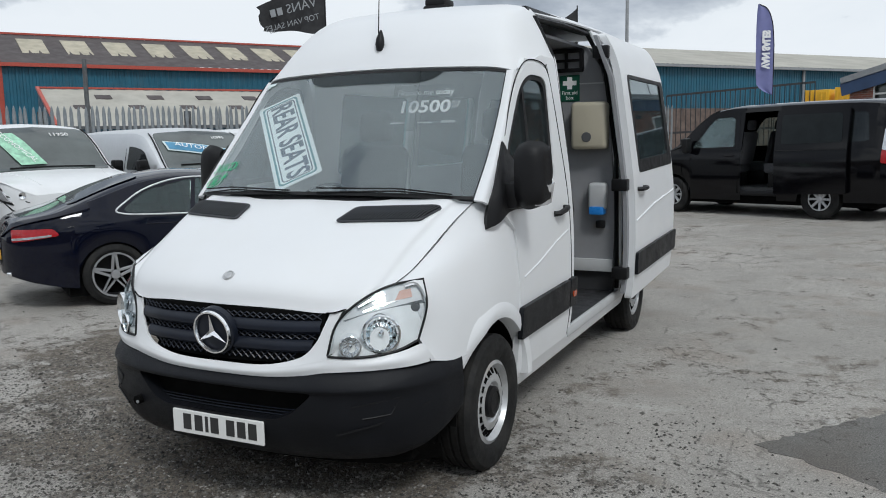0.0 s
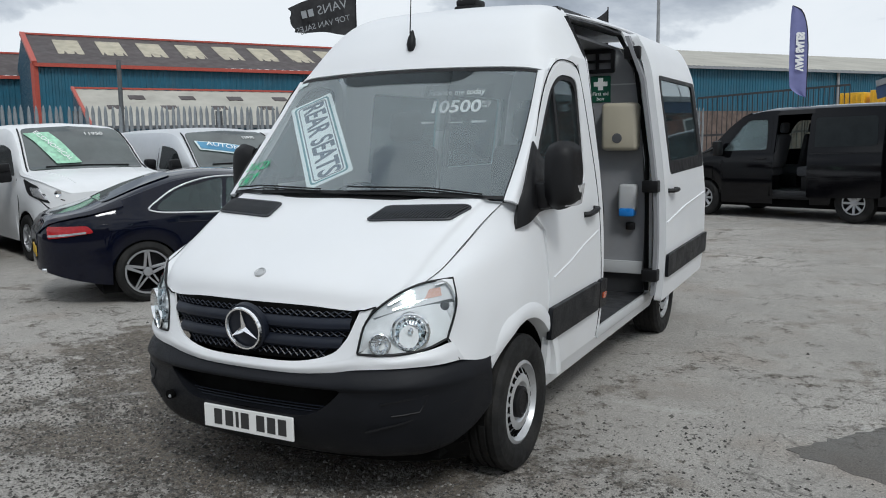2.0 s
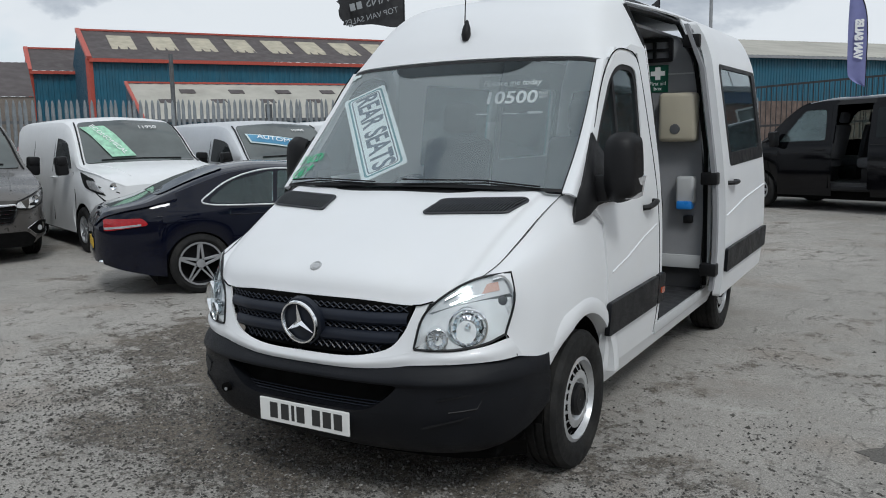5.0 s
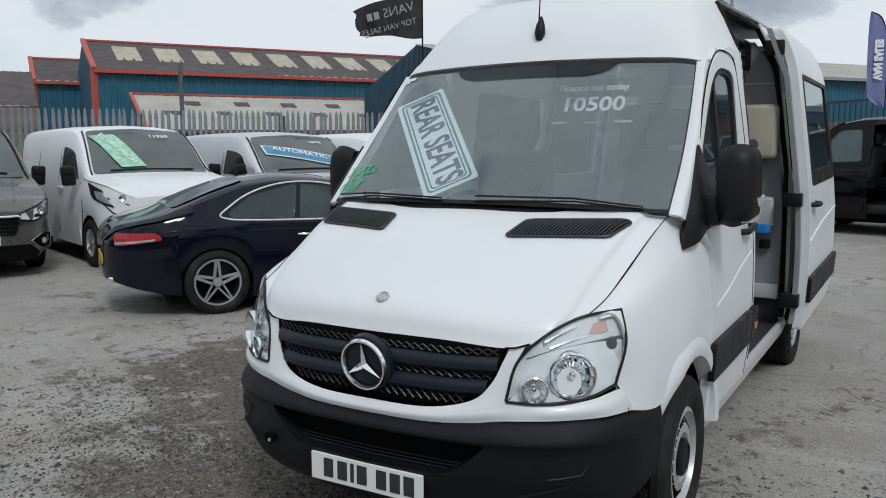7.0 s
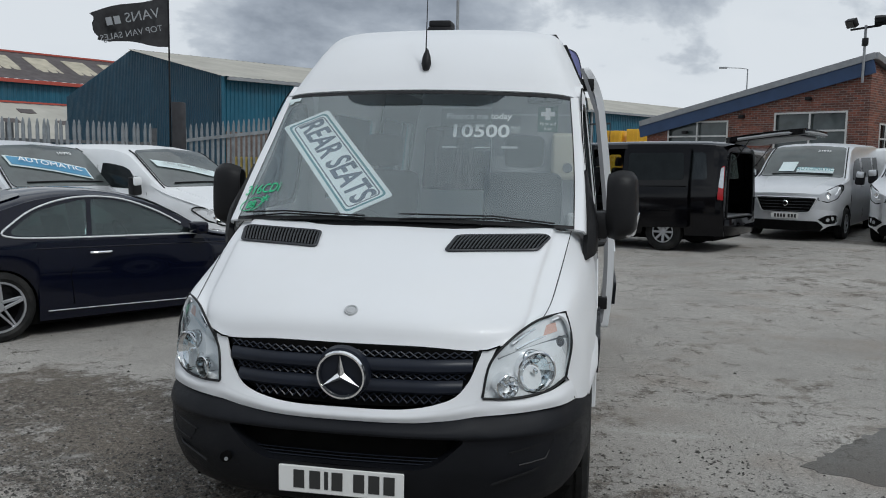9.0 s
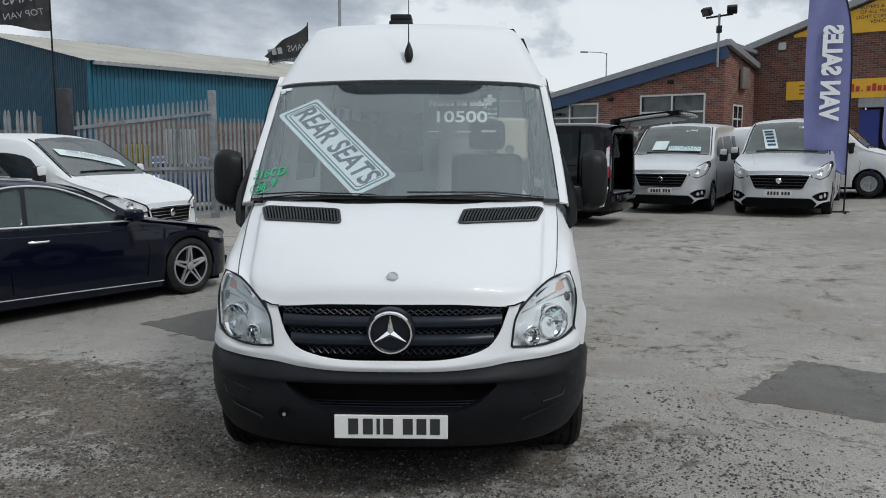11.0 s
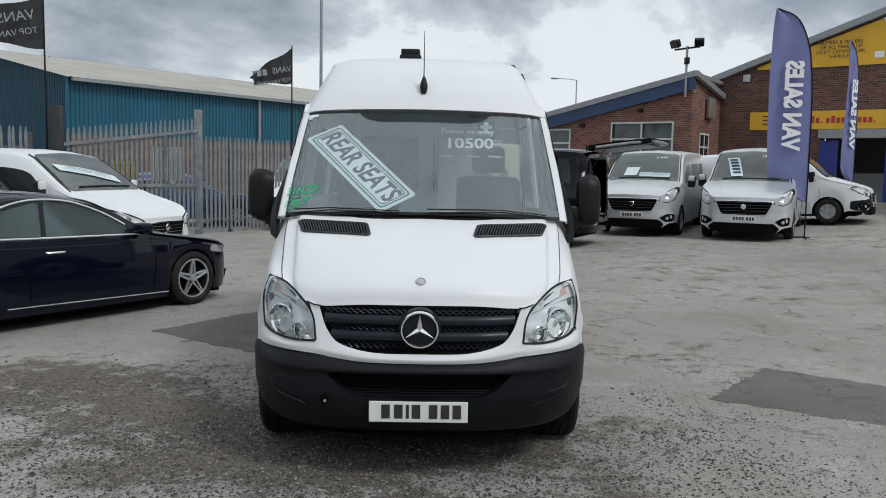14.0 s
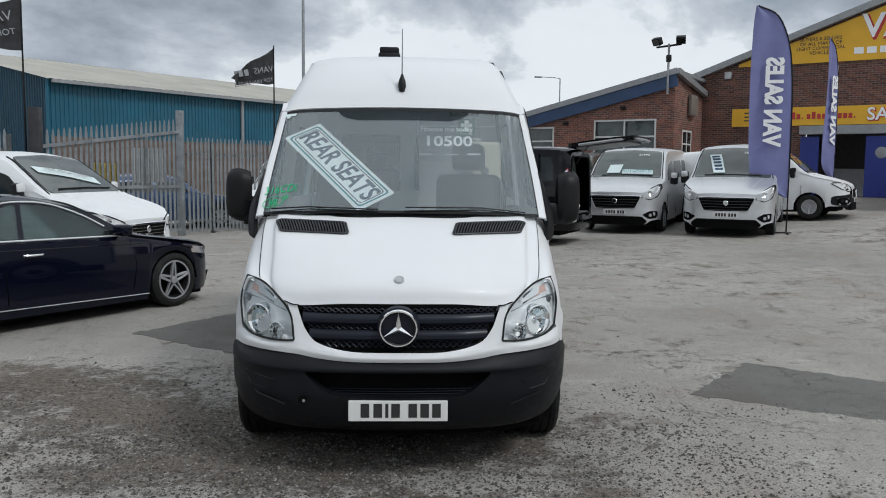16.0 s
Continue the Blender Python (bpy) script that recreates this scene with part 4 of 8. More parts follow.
# ---- the white van ----
def wheel(parent, m, r=0.345, w=0.225, rim_r=0.2, style="steel", n=36):
    """A wheel whose outer face looks along +x of m."""
    h = hub("wheel", parent, m)
    half = w / 2
    prof = [(rim_r + 0.005, -half * 0.8), (r - 0.06, -half), (r - 0.02, -half * 0.92), (r, -half * 0.72)]
    for g in (-0.4, 0.0, 0.4):
        x = half * g
        prof += [(r, x - 0.008), (r - 0.009, x - 0.006), (r - 0.009, x + 0.006), (r, x + 0.008)]
    prof += [(r, half * 0.72), (r - 0.02, half * 0.92), (r - 0.06, half), (rim_r + 0.03, half * 0.94), (rim_r + 0.008, half * 0.8)]
    part("tyre", lathe(bmesh.new(), prof, n), RUBBER, h, "black rubber tyre")
    o = half * 0.8
    if style == "steel":
        part("rim", lathe(bmesh.new(), [(rim_r + 0.01, o), (rim_r - 0.008, o + 0.008), (rim_r - 0.016, o - 0.012), (rim_r - 0.028, o - 0.026), (0.140, o - 0.004), (0.105, o - 0.002), (0.09, o - 0.02), (0.001, o - 0.02)], n), STEEL, h, "silver steel wheel rim")
        slots = bmesh.new()
        for k in range(18):
            a = 2 * math.pi * k / 18
            c = Vector((o - 0.017, 0.159 * math.cos(a), 0.159 * math.sin(a)))
            box(slots, -0.012, -0.018, -0.0145, 0.005, 0.018, 0.0145, 0.004, 2, m=Matrix.Translation(c) @ Euler((a, 0, 0)).to_matrix().to_4x4() @ pose(0, 0, 0, 0, 0, 31))
        part("slots", slots, BLACKGAP, h)
        part("hub_cap", lathe(bmesh.new(), [(0.082, o - 0.03), (0.08, o + 0.006), (0.06, o + 0.016), (0.055, o + 0.009), (0.001, o + 0.009)], 24), TRIM, h, "black plastic hub cover")
    else:
        part("barrel", lathe(bmesh.new(), [(rim_r + 0.012, o), (rim_r - 0.006, o + 0.006), (rim_r - 0.02, o - 0.02), (rim_r - 0.025, o - 0.09), (0.09, o - 0.1), (0.001, o - 0.1)], n), ALLOYDARK if style != "plain" else STEEL, h)
        sp = bmesh.new()
        k5 = {"star": 5, "multi": 8, "plain": 6}[style]
        for k in range(k5):
            for da in ((-0.15, 0.15) if style == "star" else (0.0,)):
                a = 2 * math.pi * k / k5 + math.pi / 2
                a1 = a + da * 3.6
                a2 = a + da * (0.3 if style == "star" else 1.0)
                ri = 0.058 if style == "star" else 0.04
                p = Vector((o - 0.015, ri * math.cos(a1), ri * math.sin(a1)))
                q = Vector((o - 0.004, (rim_r - 0.008) * math.cos(a2), (rim_r - 0.008) * math.sin(a2)))
                y = (q - p).normalized()
                z = Vector((1, 0, 0))
                x = y.cross(z).normalized()
                mm = Matrix((x, y, x.cross(y))).transposed().to_4x4()
                mm.translation = p
                wd = 0.0095 if style == "star" else 0.021
                box(sp, -wd, 0, -0.02, wd, (q - p).length, 0.006, 0.004, 1, m=mm)
        part("spokes", sp, ALLOY, h, "silver alloy spokes")
        part("rim_lip", lathe(bmesh.new(), [(rim_r - 0.012, o - 0.004), (rim_r - 0.01, o + 0.009), (rim_r + 0.008, o + 0.009), (rim_r + 0.01, o - 0.002)], n), ALLOY, h)
        part("hub_cap", lathe(bmesh.new(), [(0.05, o - 0.03), (0.048, o), (0.03, o + 0.004), (0.001, o + 0.004)], 20), ALLOY, h)
    return h


van = thing("panel_van", "white high-roof panel van with its sliding door open", "van")

# -- side shape: half width by height and length
side_x = smooth([(0.30, 0.93), (0.42, 0.955), (0.6, 0.975), (0.85, 0.985), (1.1, 0.982), (1.35, 0.965), (1.65, 0.93), (2.0, 0.885), (2.16, 0.862), (2.34, 0.80), (2.46, 0.72)])
nose = smooth([(0.25, 0.90), (0.55, 0.965), (0.9, 1.0), (1.3, 1.0)])


def side(y, z):
    # the upper front corner leans in towards the screen
    lean = 0.03 * max(0.0, min(1.0, (z - 1.3) / 0.3)) * max(0.0, min(1.0, (2.0 - y) / 0.6))
    return side_x(z) * min(1.0, nose(y)) - lean


# -- roof: cap over the windscreen, then the long top
CAP = [
    [(0, 1.52, 2.095), (0.4, 1.53, 2.09), (0.68, 1.56, 2.08), (0.80, 1.585, 2.065), (0.845, 1.64, 2.05)],
    [(0, 1.63, 2.25), (0.4, 1.64, 2.245), (0.66, 1.68, 2.23), (0.765, 1.73, 2.20), (0.852, 1.83, 2.12)],
    [(0, 1.81, 2.405), (0.38, 1.82, 2.40), (0.62, 1.86, 2.385), (0.73, 1.92, 2.34), (0.858, 2.03, 2.16)],
    [(0, 2.02, 2.495), (0.37, 2.03, 2.49), (0.60, 2.06, 2.475), (0.715, 2.10, 2.42), (0.862, 2.14, 2.16)],
    [(0, 2.3, 2.54), (0.37, 2.3, 2.535), (0.60, 2.3, 2.515), (0.72, 2.3, 2.455), (0.862, 2.3, 2.16)],
]
part("roof_cap", patch(CAP, 28, 20, 0.012, whole=True), WHITE, van, "white domed roof front")


def roof_row(y, crown):
    return [(0, y, crown), (0.37, y, crown - 0.005), (0.60, y, crown - 0.025), (0.72, y, crown - 0.085), (0.80, y, 2.33), (0.862, y, 2.16)]


ROOF = [roof_row(2.3, 2.54), roof_row(3.2, 2.575), roof_row(4.2, 2.59), roof_row(5.1, 2.58)]
bm = patch([[p for p in r[:4]] for r in ROOF], 20, 8, 0.012, whole=True)
part("roof", bm, WHITE, van)
for s in (1, -1):
    y0 = 3.62 if s > 0 else 2.3
    rows = [[(s * x, y, z) for x, _, z in roof_row(y, 2.57)[3:]] for y in (y0, 3.9, 4.5, 5.1)]
    part("roof_side", patch(rows, 6, 6, 0.012), WHITE, van)
    ribs = bmesh.new()
    for z, x in ((2.22, 0.852), (2.42, 0.768)):
        tube(ribs, [(s * x, y, z) for y in (max(y0, 3.7), 4.4, 5.05)], 0.012, 6)
    part("swage", ribs, WHITE, van)

# -- bonnet
HOOD = [
    [(0, 0.045, 0.966), (0.3, 0.062, 0.964), (0.53, 0.115, 0.948), (0.64, 0.165, 0.976), (0.765, 0.30, 1.06)],
    [(0, 0.10, 1.07), (0.3, 0.115, 1.065), (0.54, 0.17, 1.045), (0.68, 0.26, 1.055), (0.79, 0.42, 1.105)],
    [(0, 0.33, 1.195), (0.3, 0.34, 1.19), (0.56, 0.38, 1.18), (0.70, 0.46, 1.18), (0.81, 0.58, 1.185)],
    [(0, 0.60, 1.308), (0.3, 0.60, 1.304), (0.58, 0.64, 1.302), (0.73, 0.70, 1.302), (0.832, 0.78, 1.285)],
    [(0, 0.83, 1.385), (0.3, 0.84, 1.383), (0.6, 0.88, 1.385), (0.75, 0.93, 1.385), (0.848, 0.99, 1.365)],
]
for row in HOOD:  # a soft ridge runs up each side
    a, b = Vector(row[3]), Vector(row[4])
    k = 0.0 if row is HOOD[0] else 1.0
    row[3] = tuple(a + Vector((0, -0.004, 0.008)) * k)
    row.insert(4, tuple(a.lerp(b, 0.36) + Vector((0, 0.003, -0.006)) * k))
part("bonnet", patch(HOOD, 50, 22, 0.012, whole=True), WHITE, van, "white bonnet with two black vents")
for s in (1, -1):
    part("bonnet_seam", tube(bmesh.new(), cat([(s * (r[-1][0] + 0.003), r[-1][1] - 0.002, r[-1][2] + 0.002) for r in HOOD], 20), 0.0017, 5), BLACKGAP, van)
    part("bonnet_seam", tube(bmesh.new(), [(s * 0.53, 0.104, 0.950), (s * 0.565, 0.116, 0.952), (s * 0.61, 0.140, 0.966)], 0.0035, 5), BLACKGAP, van)


_hb = patch(HOOD, 60, 50, whole=True)
HOODTREE = BVHTree.FromBMesh(_hb)
_hb.free()


def hood_z(x, y):
    """Height of the bonnet over (x, y)."""
    hit = HOODTREE.ray_cast(Vector((x, y, 3)), Vector((0, 0, -1)))[0]
    return hit.z if hit else 1.3


for s in (1, -1):
    # air intake: dark tray with slats
    c = [(0.303, 0.56), (0.333, 0.722), (0.762, 0.812), (0.712, 0.655)]

    def tray(u, v):
        x = (1 - v) * ((1 - u) * c[0][0] + u * c[3][0]) + v * ((1 - u) * c[1][0] + u * c[2][0])
        y = (1 - v) * ((1 - u) * c[0][1] + u * c[3][1]) + v * ((1 - u) * c[1][1] + u * c[2][1])
        return Vector((s * x, y, hood_z(x, y)))
    vent = part("bonnet_vent", sheet(outline([(0, 0, 0.12), (1, 0, 0.12), (1, 1, 0.12), (0, 1, 0.12)]), [], lambda u, v: tray(u, v) + Vector((0, -0.004, 0.006)), (0, 0.01, -0.02), cuts=(0.25, 0.5, 0.75), vcuts=[k / 8 for k in range(1, 8)]), BLACKGAP, van, "black slatted bonnet vent")
    sl = bmesh.new()
    for k in range(24):
        u = (k + 0.7) / 24.4
        tube(sl, [tray(u, 0.06) + Vector((0, -0.004, 0.008)), tray(u, 0.5) + Vector((0, -0.005, 0.012)), tray(u, 0.94) + Vector((0, -0.004, 0.008))], 0.0042, 5)
    rim = [tray(p.x, p.y) + Vector((0, -0.004, 0.007)) for p in outline([(0, 0, 0.12), (1, 0, 0.12), (1, 1, 0.12), (0, 1, 0.12)])]
    tube(sl, rim, 0.006, 6, close=True)
    part("slats", sl, SLAT, vent)

# -- windscreen, its dark surround and pillars
WS = [
    [(0, 0.815, 1.40), (0.35, 0.83, 1.398), (0.62, 0.865, 1.39), (0.79, 0.915, 1.382), (0.866, 0.95, 1.378)],
    [(0, 1.05, 1.64), (0.35, 1.065, 1.635), (0.62, 1.105, 1.625), (0.775, 1.15, 1.612), (0.855, 1.185, 1.605)],
    [(0, 1.29, 1.87), (0.35, 1.30, 1.865), (0.62, 1.34, 1.855), (0.765, 1.372, 1.845), (0.832, 1.40, 1.837)],
    [(0, 1.515, 2.085), (0.35, 1.525, 2.08), (0.62, 1.55, 2.073), (0.745, 1.57, 2.065), (0.805, 1.585, 2.055)],
]
ws = part("windscreen", patch(WS, 28, 18, whole=True), GLASS, van, "clear windscreen with reflections")
ws.visible_shadow = False
wsr = [sym(r) for r in WS]


def on_ws(u, v, lift=0.0):
    """A place on the windscreen; u from -1 to 1 across, v from 0 at the base to 1."""
    row = [cat(r, 120)[int(round((u * 0.5 + 0.5) * 120))] for r in wsr]
    s = max(0.0, min(1.0, v)) * 90
    c = cat(row, 90)
    k = min(int(s), 89)
    p = c[k].lerp(c[k + 1], s - k)
    return p + Vector((0, -0.7, 0.7)).normalized() * lift


frit = bmesh.new()
N = 40
ring_o = [(-1 + 2 * k / N, 0) for k in range(N)] + [(1, k / 20) for k in range(20)] + [(1 - 2 * k / N, 1) for k in range(N)] + [(-1, 1 - k / 20) for k in range(20)]


def inset(u, v):
    return (max(-0.978, min(0.978, u)), max(0.022, min(0.975, v)))


vo = [frit.verts.new(on_ws(u, v, 0.003)) for u, v in ring_o]
vi = [frit.verts.new(on_ws(*inset(u, v), 0.003)) for u, v in ring_o]
for k in range(len(vo)):
    j = (k + 1) % len(vo)
    frit.faces.new((vo[k], vo[j], vi[j], vi[k]))
part("windscreen_seal", frit, TRIM, van, "black windscreen border")
shade = patch([[on_ws(u * w, v, 0.003) for u in np.linspace(-1, 1, 9)] for v, w in ((0.975, 0.34), (0.94, 0.32), (0.90, 0.285), (0.87, 0.22))], 24, 6)
part("sunband", shade, SUNBAND, van, "dark sensor band at the windscreen top")
for s in (1, -1):
    rows = []
    for v in (0, 0.33, 0.66, 1.0):
        a = on_ws(s * 1.0, v)
        d = [(0.925, 1.00, 1.352), (0.912, 1.235, 1.60), (0.885, 1.45, 1.835), (0.852, 1.64, 2.05)][int(round(v * 3))]
        b = Vector((s * d[0], d[1], d[2]))
        mid = a.lerp(b, 0.5) + Vector((s * 0.014, -0.016, 0.006))
        rows.append([a, mid, b])
    part("windscreen_pillar", patch(rows, 6, 14, 0.012), WHITE, van)
part("scuttle", patch([[(0, 0.80, 1.372), (0.4, 0.82, 1.37), (0.75, 0.91, 1.345), (0.85, 0.98, 1.34)], [(0, 0.85, 1.405), (0.4, 0.87, 1.40), (0.75, 0.96, 1.375), (0.86, 1.03, 1.355)]], 24, 3, 0.01, whole=True), TRIM, van, "black scuttle panel")
for s, u0, u1 in ((1, 0.72, 0.02), (-1, -0.10, -0.80)):
    wp = bmesh.new()
    tube(wp, [on_ws(u0, 0.012, 0.024), on_ws((u0 + u1) / 2, 0.035, 0.026), on_ws(u1, 0.03, 0.024)], 0.0045, 6)
    tube(wp, [on_ws(u1 - 0.0, 0.012, 0.010), on_ws((u0 + u1) / 2, 0.030, 0.012), on_ws(u0, 0.010, 0.010)], 0.004, 5)
    part("wiper", wp, TRIM, van, "black wiper")

# -- wings
for s in (1, -1):
    ac, ar = 0.955, 0.43
    T = [(0.768, 0.305, 1.058), (0.794, 0.425, 1.106), (0.815, 0.585, 1.182), (0.836, 0.785, 1.281), (0.852, 0.995, 1.36), (0.906, 1.04, 1.345)]
    M1 = [(0.845, 0.36, 1.058), (0.868, 0.47, 1.09), (0.895, 0.62, 1.12), (0.918, 0.80, 1.16), (0.938, 1.0, 1.21), (0.965, 1.24, 1.23)]
    M2 = [(0.886, 0.372, 0.955), (0.925, 0.52, 0.955), (0.948, 0.66, 0.965), (0.965, 0.82, 0.99), (0.975, 1.0, 1.01), (0.978, 1.31, 1.02)]
    Bt = [(0.908, 0.362, 0.712), (0.948, 0.50, 0.685), (0.972, 0.655, 0.692), (0.985, 0.82, 0.774), (0.986, 1.0, 0.782), (0.980, 1.31, 0.70)]
    M3 = [(0.872, 0.318, 0.815), (0.940, 0.50, 0.82), (0.962, 0.655, 0.83), (0.980, 0.82, 0.875), (0.983, 1.0, 0.89), (0.982, 1.31, 0.86)]
    rows = [[(s * x, y, z) for x, y, z in r] for r in (T, M1, M2, M3, Bt)]
    part("wing", patch(rows, 24, 16, 0.012), WHITE, van)
    lip = bmesh.new()
    prev = None
    for k in range(25):
        a = radians(143 - k * (143 - 4) / 24)
        y, z = ac - ar * -math.cos(a) * 1.0, 0.352 + ar * math.sin(a)
        y = ac + ar * math.cos(a)
        pts = [(s * 0.93, y * 0.97 + ac * 0.03, 0.352 + (z - 0.352) * 0.97), (s * 0.994, y, z), (s * 1.0, ac + (y - ac) * 1.06, 0.352 + (z - 0.352) * 1.06), (s * 0.996, ac + (y - ac) * 1.15, 0.352 + (z - 0.352) * 1.14), (s * 0.972, ac + (y - ac) * 1.25, 0.352 + (z - 0.352) * 1.22)]
        fade = 0.045 * max(0.0, (math.degrees(a) - 116) / 27)
        pts = [(x - s * fade, y_, z_) for x, y_, z_ in pts]
        ring = [lip.verts.new(p) for p in pts]
        if prev:
            for a_, b_, c_, d_ in zip(prev, prev[1:], ring, ring[1:]):
                lip.faces.new((a_, b_, d_, c_))
        prev = ring
    part("arch_lip", lip, WHITE, van, "flared white wheel arch")
    # liner
    ln = bmesh.new()
    prev = None
    for k in range(21):
        a = radians(180 - 9 * k)
        ring = [ln.verts.new((s * x, ac + 0.42 * math.cos(a), 0.352 + 0.42 * math.sin(a))) for x in (0.94, 0.55)]
        if prev:
            ln.faces.new((prev[0], ring[0], ring[1], prev[1]))
        prev = ring
    part("wheel_liner", ln, BLACKGAP, van)

# -- doors and sides
SZ = [0.5, 0.6, 0.75, 0.9, 1.05, 1.2, 1.35, 1.5, 1.65, 1.8, 1.95, 2.08]


def front_door(s):
    win = outline([(1.13, 1.40, 0.04), (1.97, 1.42, 0.07), (2.03, 2.03, 0.10), (1.76, 2.045, 0.10), (1.60, 1.965, 0.1)])
    out = outline([(1.29, 0.40, 0.03), (2.215, 0.40, 0.03), (2.235, 0.7), (2.20, 1.3), (2.09, 2.10, 0.12), (1.74, 2.115, 0.12), (1.52, 1.95, 0.1), (1.04, 1.345, 0.02), (1.235, 1.2), (1.285, 0.9)])
    d = part("front_door", sheet(out, [win], lambda y, z: Vector((s * (side(y, z) + 0.004), y, z)), (-s * 0.035, 0, 0), cuts=SZ), WHITE, van, "white cab door with tall window")
    part("window_frame", sheet(win, [outline([(1.22, 1.435, 0.03), (1.935, 1.45, 0.06), (1.99, 2.005, 0.09), (1.77, 2.015, 0.09), (1.63, 1.945, 0.1)])], lambda y, z: Vector((s * (side(y, z) - 0.003), y, z)), (-s * 0.02, 0, 0), cuts=SZ), TRIM, d, "black window surround")
    gl = part("window_pane", sheet(outline([(1.19, 1.42, 0.03), (1.95, 1.43, 0.06), (2.0, 2.015, 0.09), (1.765, 2.03, 0.09), (1.62, 1.955, 0.1)]), [], lambda y, z: Vector((s * (side(y, z) - 0.014), y, z)), (-s * 0.004, 0, 0), cuts=SZ), SIDEGLASS, d)
    gl.visible_shadow = False
    part("quarter_bar", sheet([(1.60, 1.43), (1.635, 1.43), (1.66, 1.96), (1.63, 1.95)], [], lambda y, z: Vector((s * (side(y, z) + 0.0), y, z)), (-s * 0.02, 0, 0), cuts=SZ), TRIM, d)
    tri = [[(0.930, 0.955, 1.232), (0.931, 0.985, 1.345), (0.937, 1.06, 1.45), (0.908, 1.25, 1.665)],
           [(0.974, 1.03, 1.258), (0.977, 1.05, 1.35), (0.966, 1.10, 1.45), (0.915, 1.27, 1.64)],
           [(0.983, 1.165, 1.306), (0.970, 1.17, 1.38), (0.958, 1.20, 1.47), (0.920, 1.31, 1.60)],
           [(0.985, 1.42, 1.30), (0.981, 1.42, 1.36), (0.970, 1.43, 1.45), (0.938, 1.42, 1.52)]]
    part("mirror_corner", patch([[(s * x, y, z) for x, y, z in r] for r in tri], 10, 8, 0.03), TRIM, d, "black triangular mirror base")
    hb = bmesh.new()
    tube(hb, [(s * (side(y, 1.235) + o), y, z) for y, z, o in ((1.90, 1.222, 0.005), (1.92, 1.225, 0.035), (2.0, 1.238, 0.045), (2.08, 1.245, 0.035), (2.10, 1.245, 0.005))], 0.017, 8)
    part("door_handle", hb, TRIM, d, "black door handle")
    part("rub_strip", sheet(outline([(1.26, 0.60, 0.02), (2.13, 0.605, 0.02), (2.14, 0.785, 0.03), (1.27, 0.775, 0.03)]), [], lambda y, z: Vector((s * (side(y, z) + 0.03), y, z)), (-s * 0.028, 0, 0), cuts=(0.66, 0.72)), BUMPER, d, "dark grey rubbing strip")
    part("swage_line", tube(bmesh.new(), [(s * (side(y, z) + 0.002), y, z) for y, z in ((1.35, 0.93), (1.6, 0.975), (1.9, 1.05), (2.17, 1.10))], 0.007, 6), WHITE, d)
    line = cat([(y, z, 0) for y, z in ((2.218, 0.41), (2.238, 0.7), (2.203, 1.3), (2.145, 1.75), (2.10, 2.02), (2.04, 2.105), (1.9, 2.128), (1.76, 2.118), (1.64, 2.065), (1.50, 1.945), (1.3, 1.69))], 60)
    part("door_seam", tube(bmesh.new(), [(s * (side(p.x, p.y) + 0.003), p.x, p.y) for p in line], 0.0035, 5), BLACKGAP, d)
    return d


front_door(1)
front_door(-1)
for s in (1, -1):
    # pillar over and behind the cab door up to the roof
    part("door_frame", sheet([(1.54, 1.98), (1.74, 2.13), (2.10, 2.12), (2.215, 1.3), (2.245, 0.7), (2.235, 0.4), (2.30, 0.4), (2.30, 2.16), (2.0, 2.165), (1.66, 2.07)], [], lambda y, z: Vector((s * side(y, z), y, z)), (-s * 0.05, 0, 0), cuts=SZ), WHITE, van)
    part("sill", sheet(outline([(1.28, 0.30, 0.03), (4.1, 0.30), (4.1, 0.40), (1.28, 0.40)]), [], lambda y, z: Vector((s * (0.955 - (0.40 - z) * 0.35), y, z)), (-s * 0.12, 0, 0), cuts=(0.35,)), WHITE, van, "white sill")
part("rub_strip", sheet(outline([(2.15, 0.605, 0.02), (2.29, 0.606, 0.02), (2.29, 0.786, 0.03), (2.15, 0.785, 0.03)]), [], lambda y, z: Vector((side(y, z) + 0.03, y, z)), (-0.028, 0, 0), cuts=(0.66, 0.72)), BUMPER, van, "dark grey end of the rubbing strip")
part("side_marker", sheet(outline([(2.195, 0.665, 0.012), (2.262, 0.665, 0.012), (2.262, 0.702, 0.012), (2.195, 0.702, 0.012)]), [], lambda y, z: Vector((side(y, z) + 0.037, y, z)), (-0.01, 0, 0)), MARKER, van, "orange side marker lamp")
part("panel_seam", tube(bmesh.new(), [(0.872, 0.316, 0.812), (0.892, 0.335, 0.77), (0.905, 0.352, 0.715)], 0.003, 5), BLACKGAP, van)
# far side, with windows
BACKWIN = [(3.75, 1.42, 0.05), (4.92, 1.42, 0.05), (4.90, 2.06, 0.05), (3.75, 2.06, 0.05)]
part("side_panel", sheet([(2.30, 0.40), (3.65, 0.40), (3.78, 0.62), (3.95, 0.76), (4.2, 0.80), (4.45, 0.76), (4.62, 0.62), (4.72, 0.45), (5.1, 0.45), (5.1, 2.16), (2.30, 2.16)], [outline([(2.5, 1.42, 0.05), (3.6, 1.42, 0.05), (3.6, 2.02, 0.05), (2.5, 2.02, 0.05)]), outline(BACKWIN)], lambda y, z: Vector((-side(y, z), y, z)), (0.04, 0, 0), cuts=SZ), WHITE, van)
o = part("side_window", sheet(outline([(2.5, 1.42, 0.05), (3.6, 1.42, 0.05), (3.6, 2.02, 0.05), (2.5, 2.02, 0.05)]), [], lambda y, z: Vector((-side(y, z) + 0.01, y, z)), (0.004, 0, 0), cuts=SZ), SIDEGLASS, van)
o.visible_shadow = False
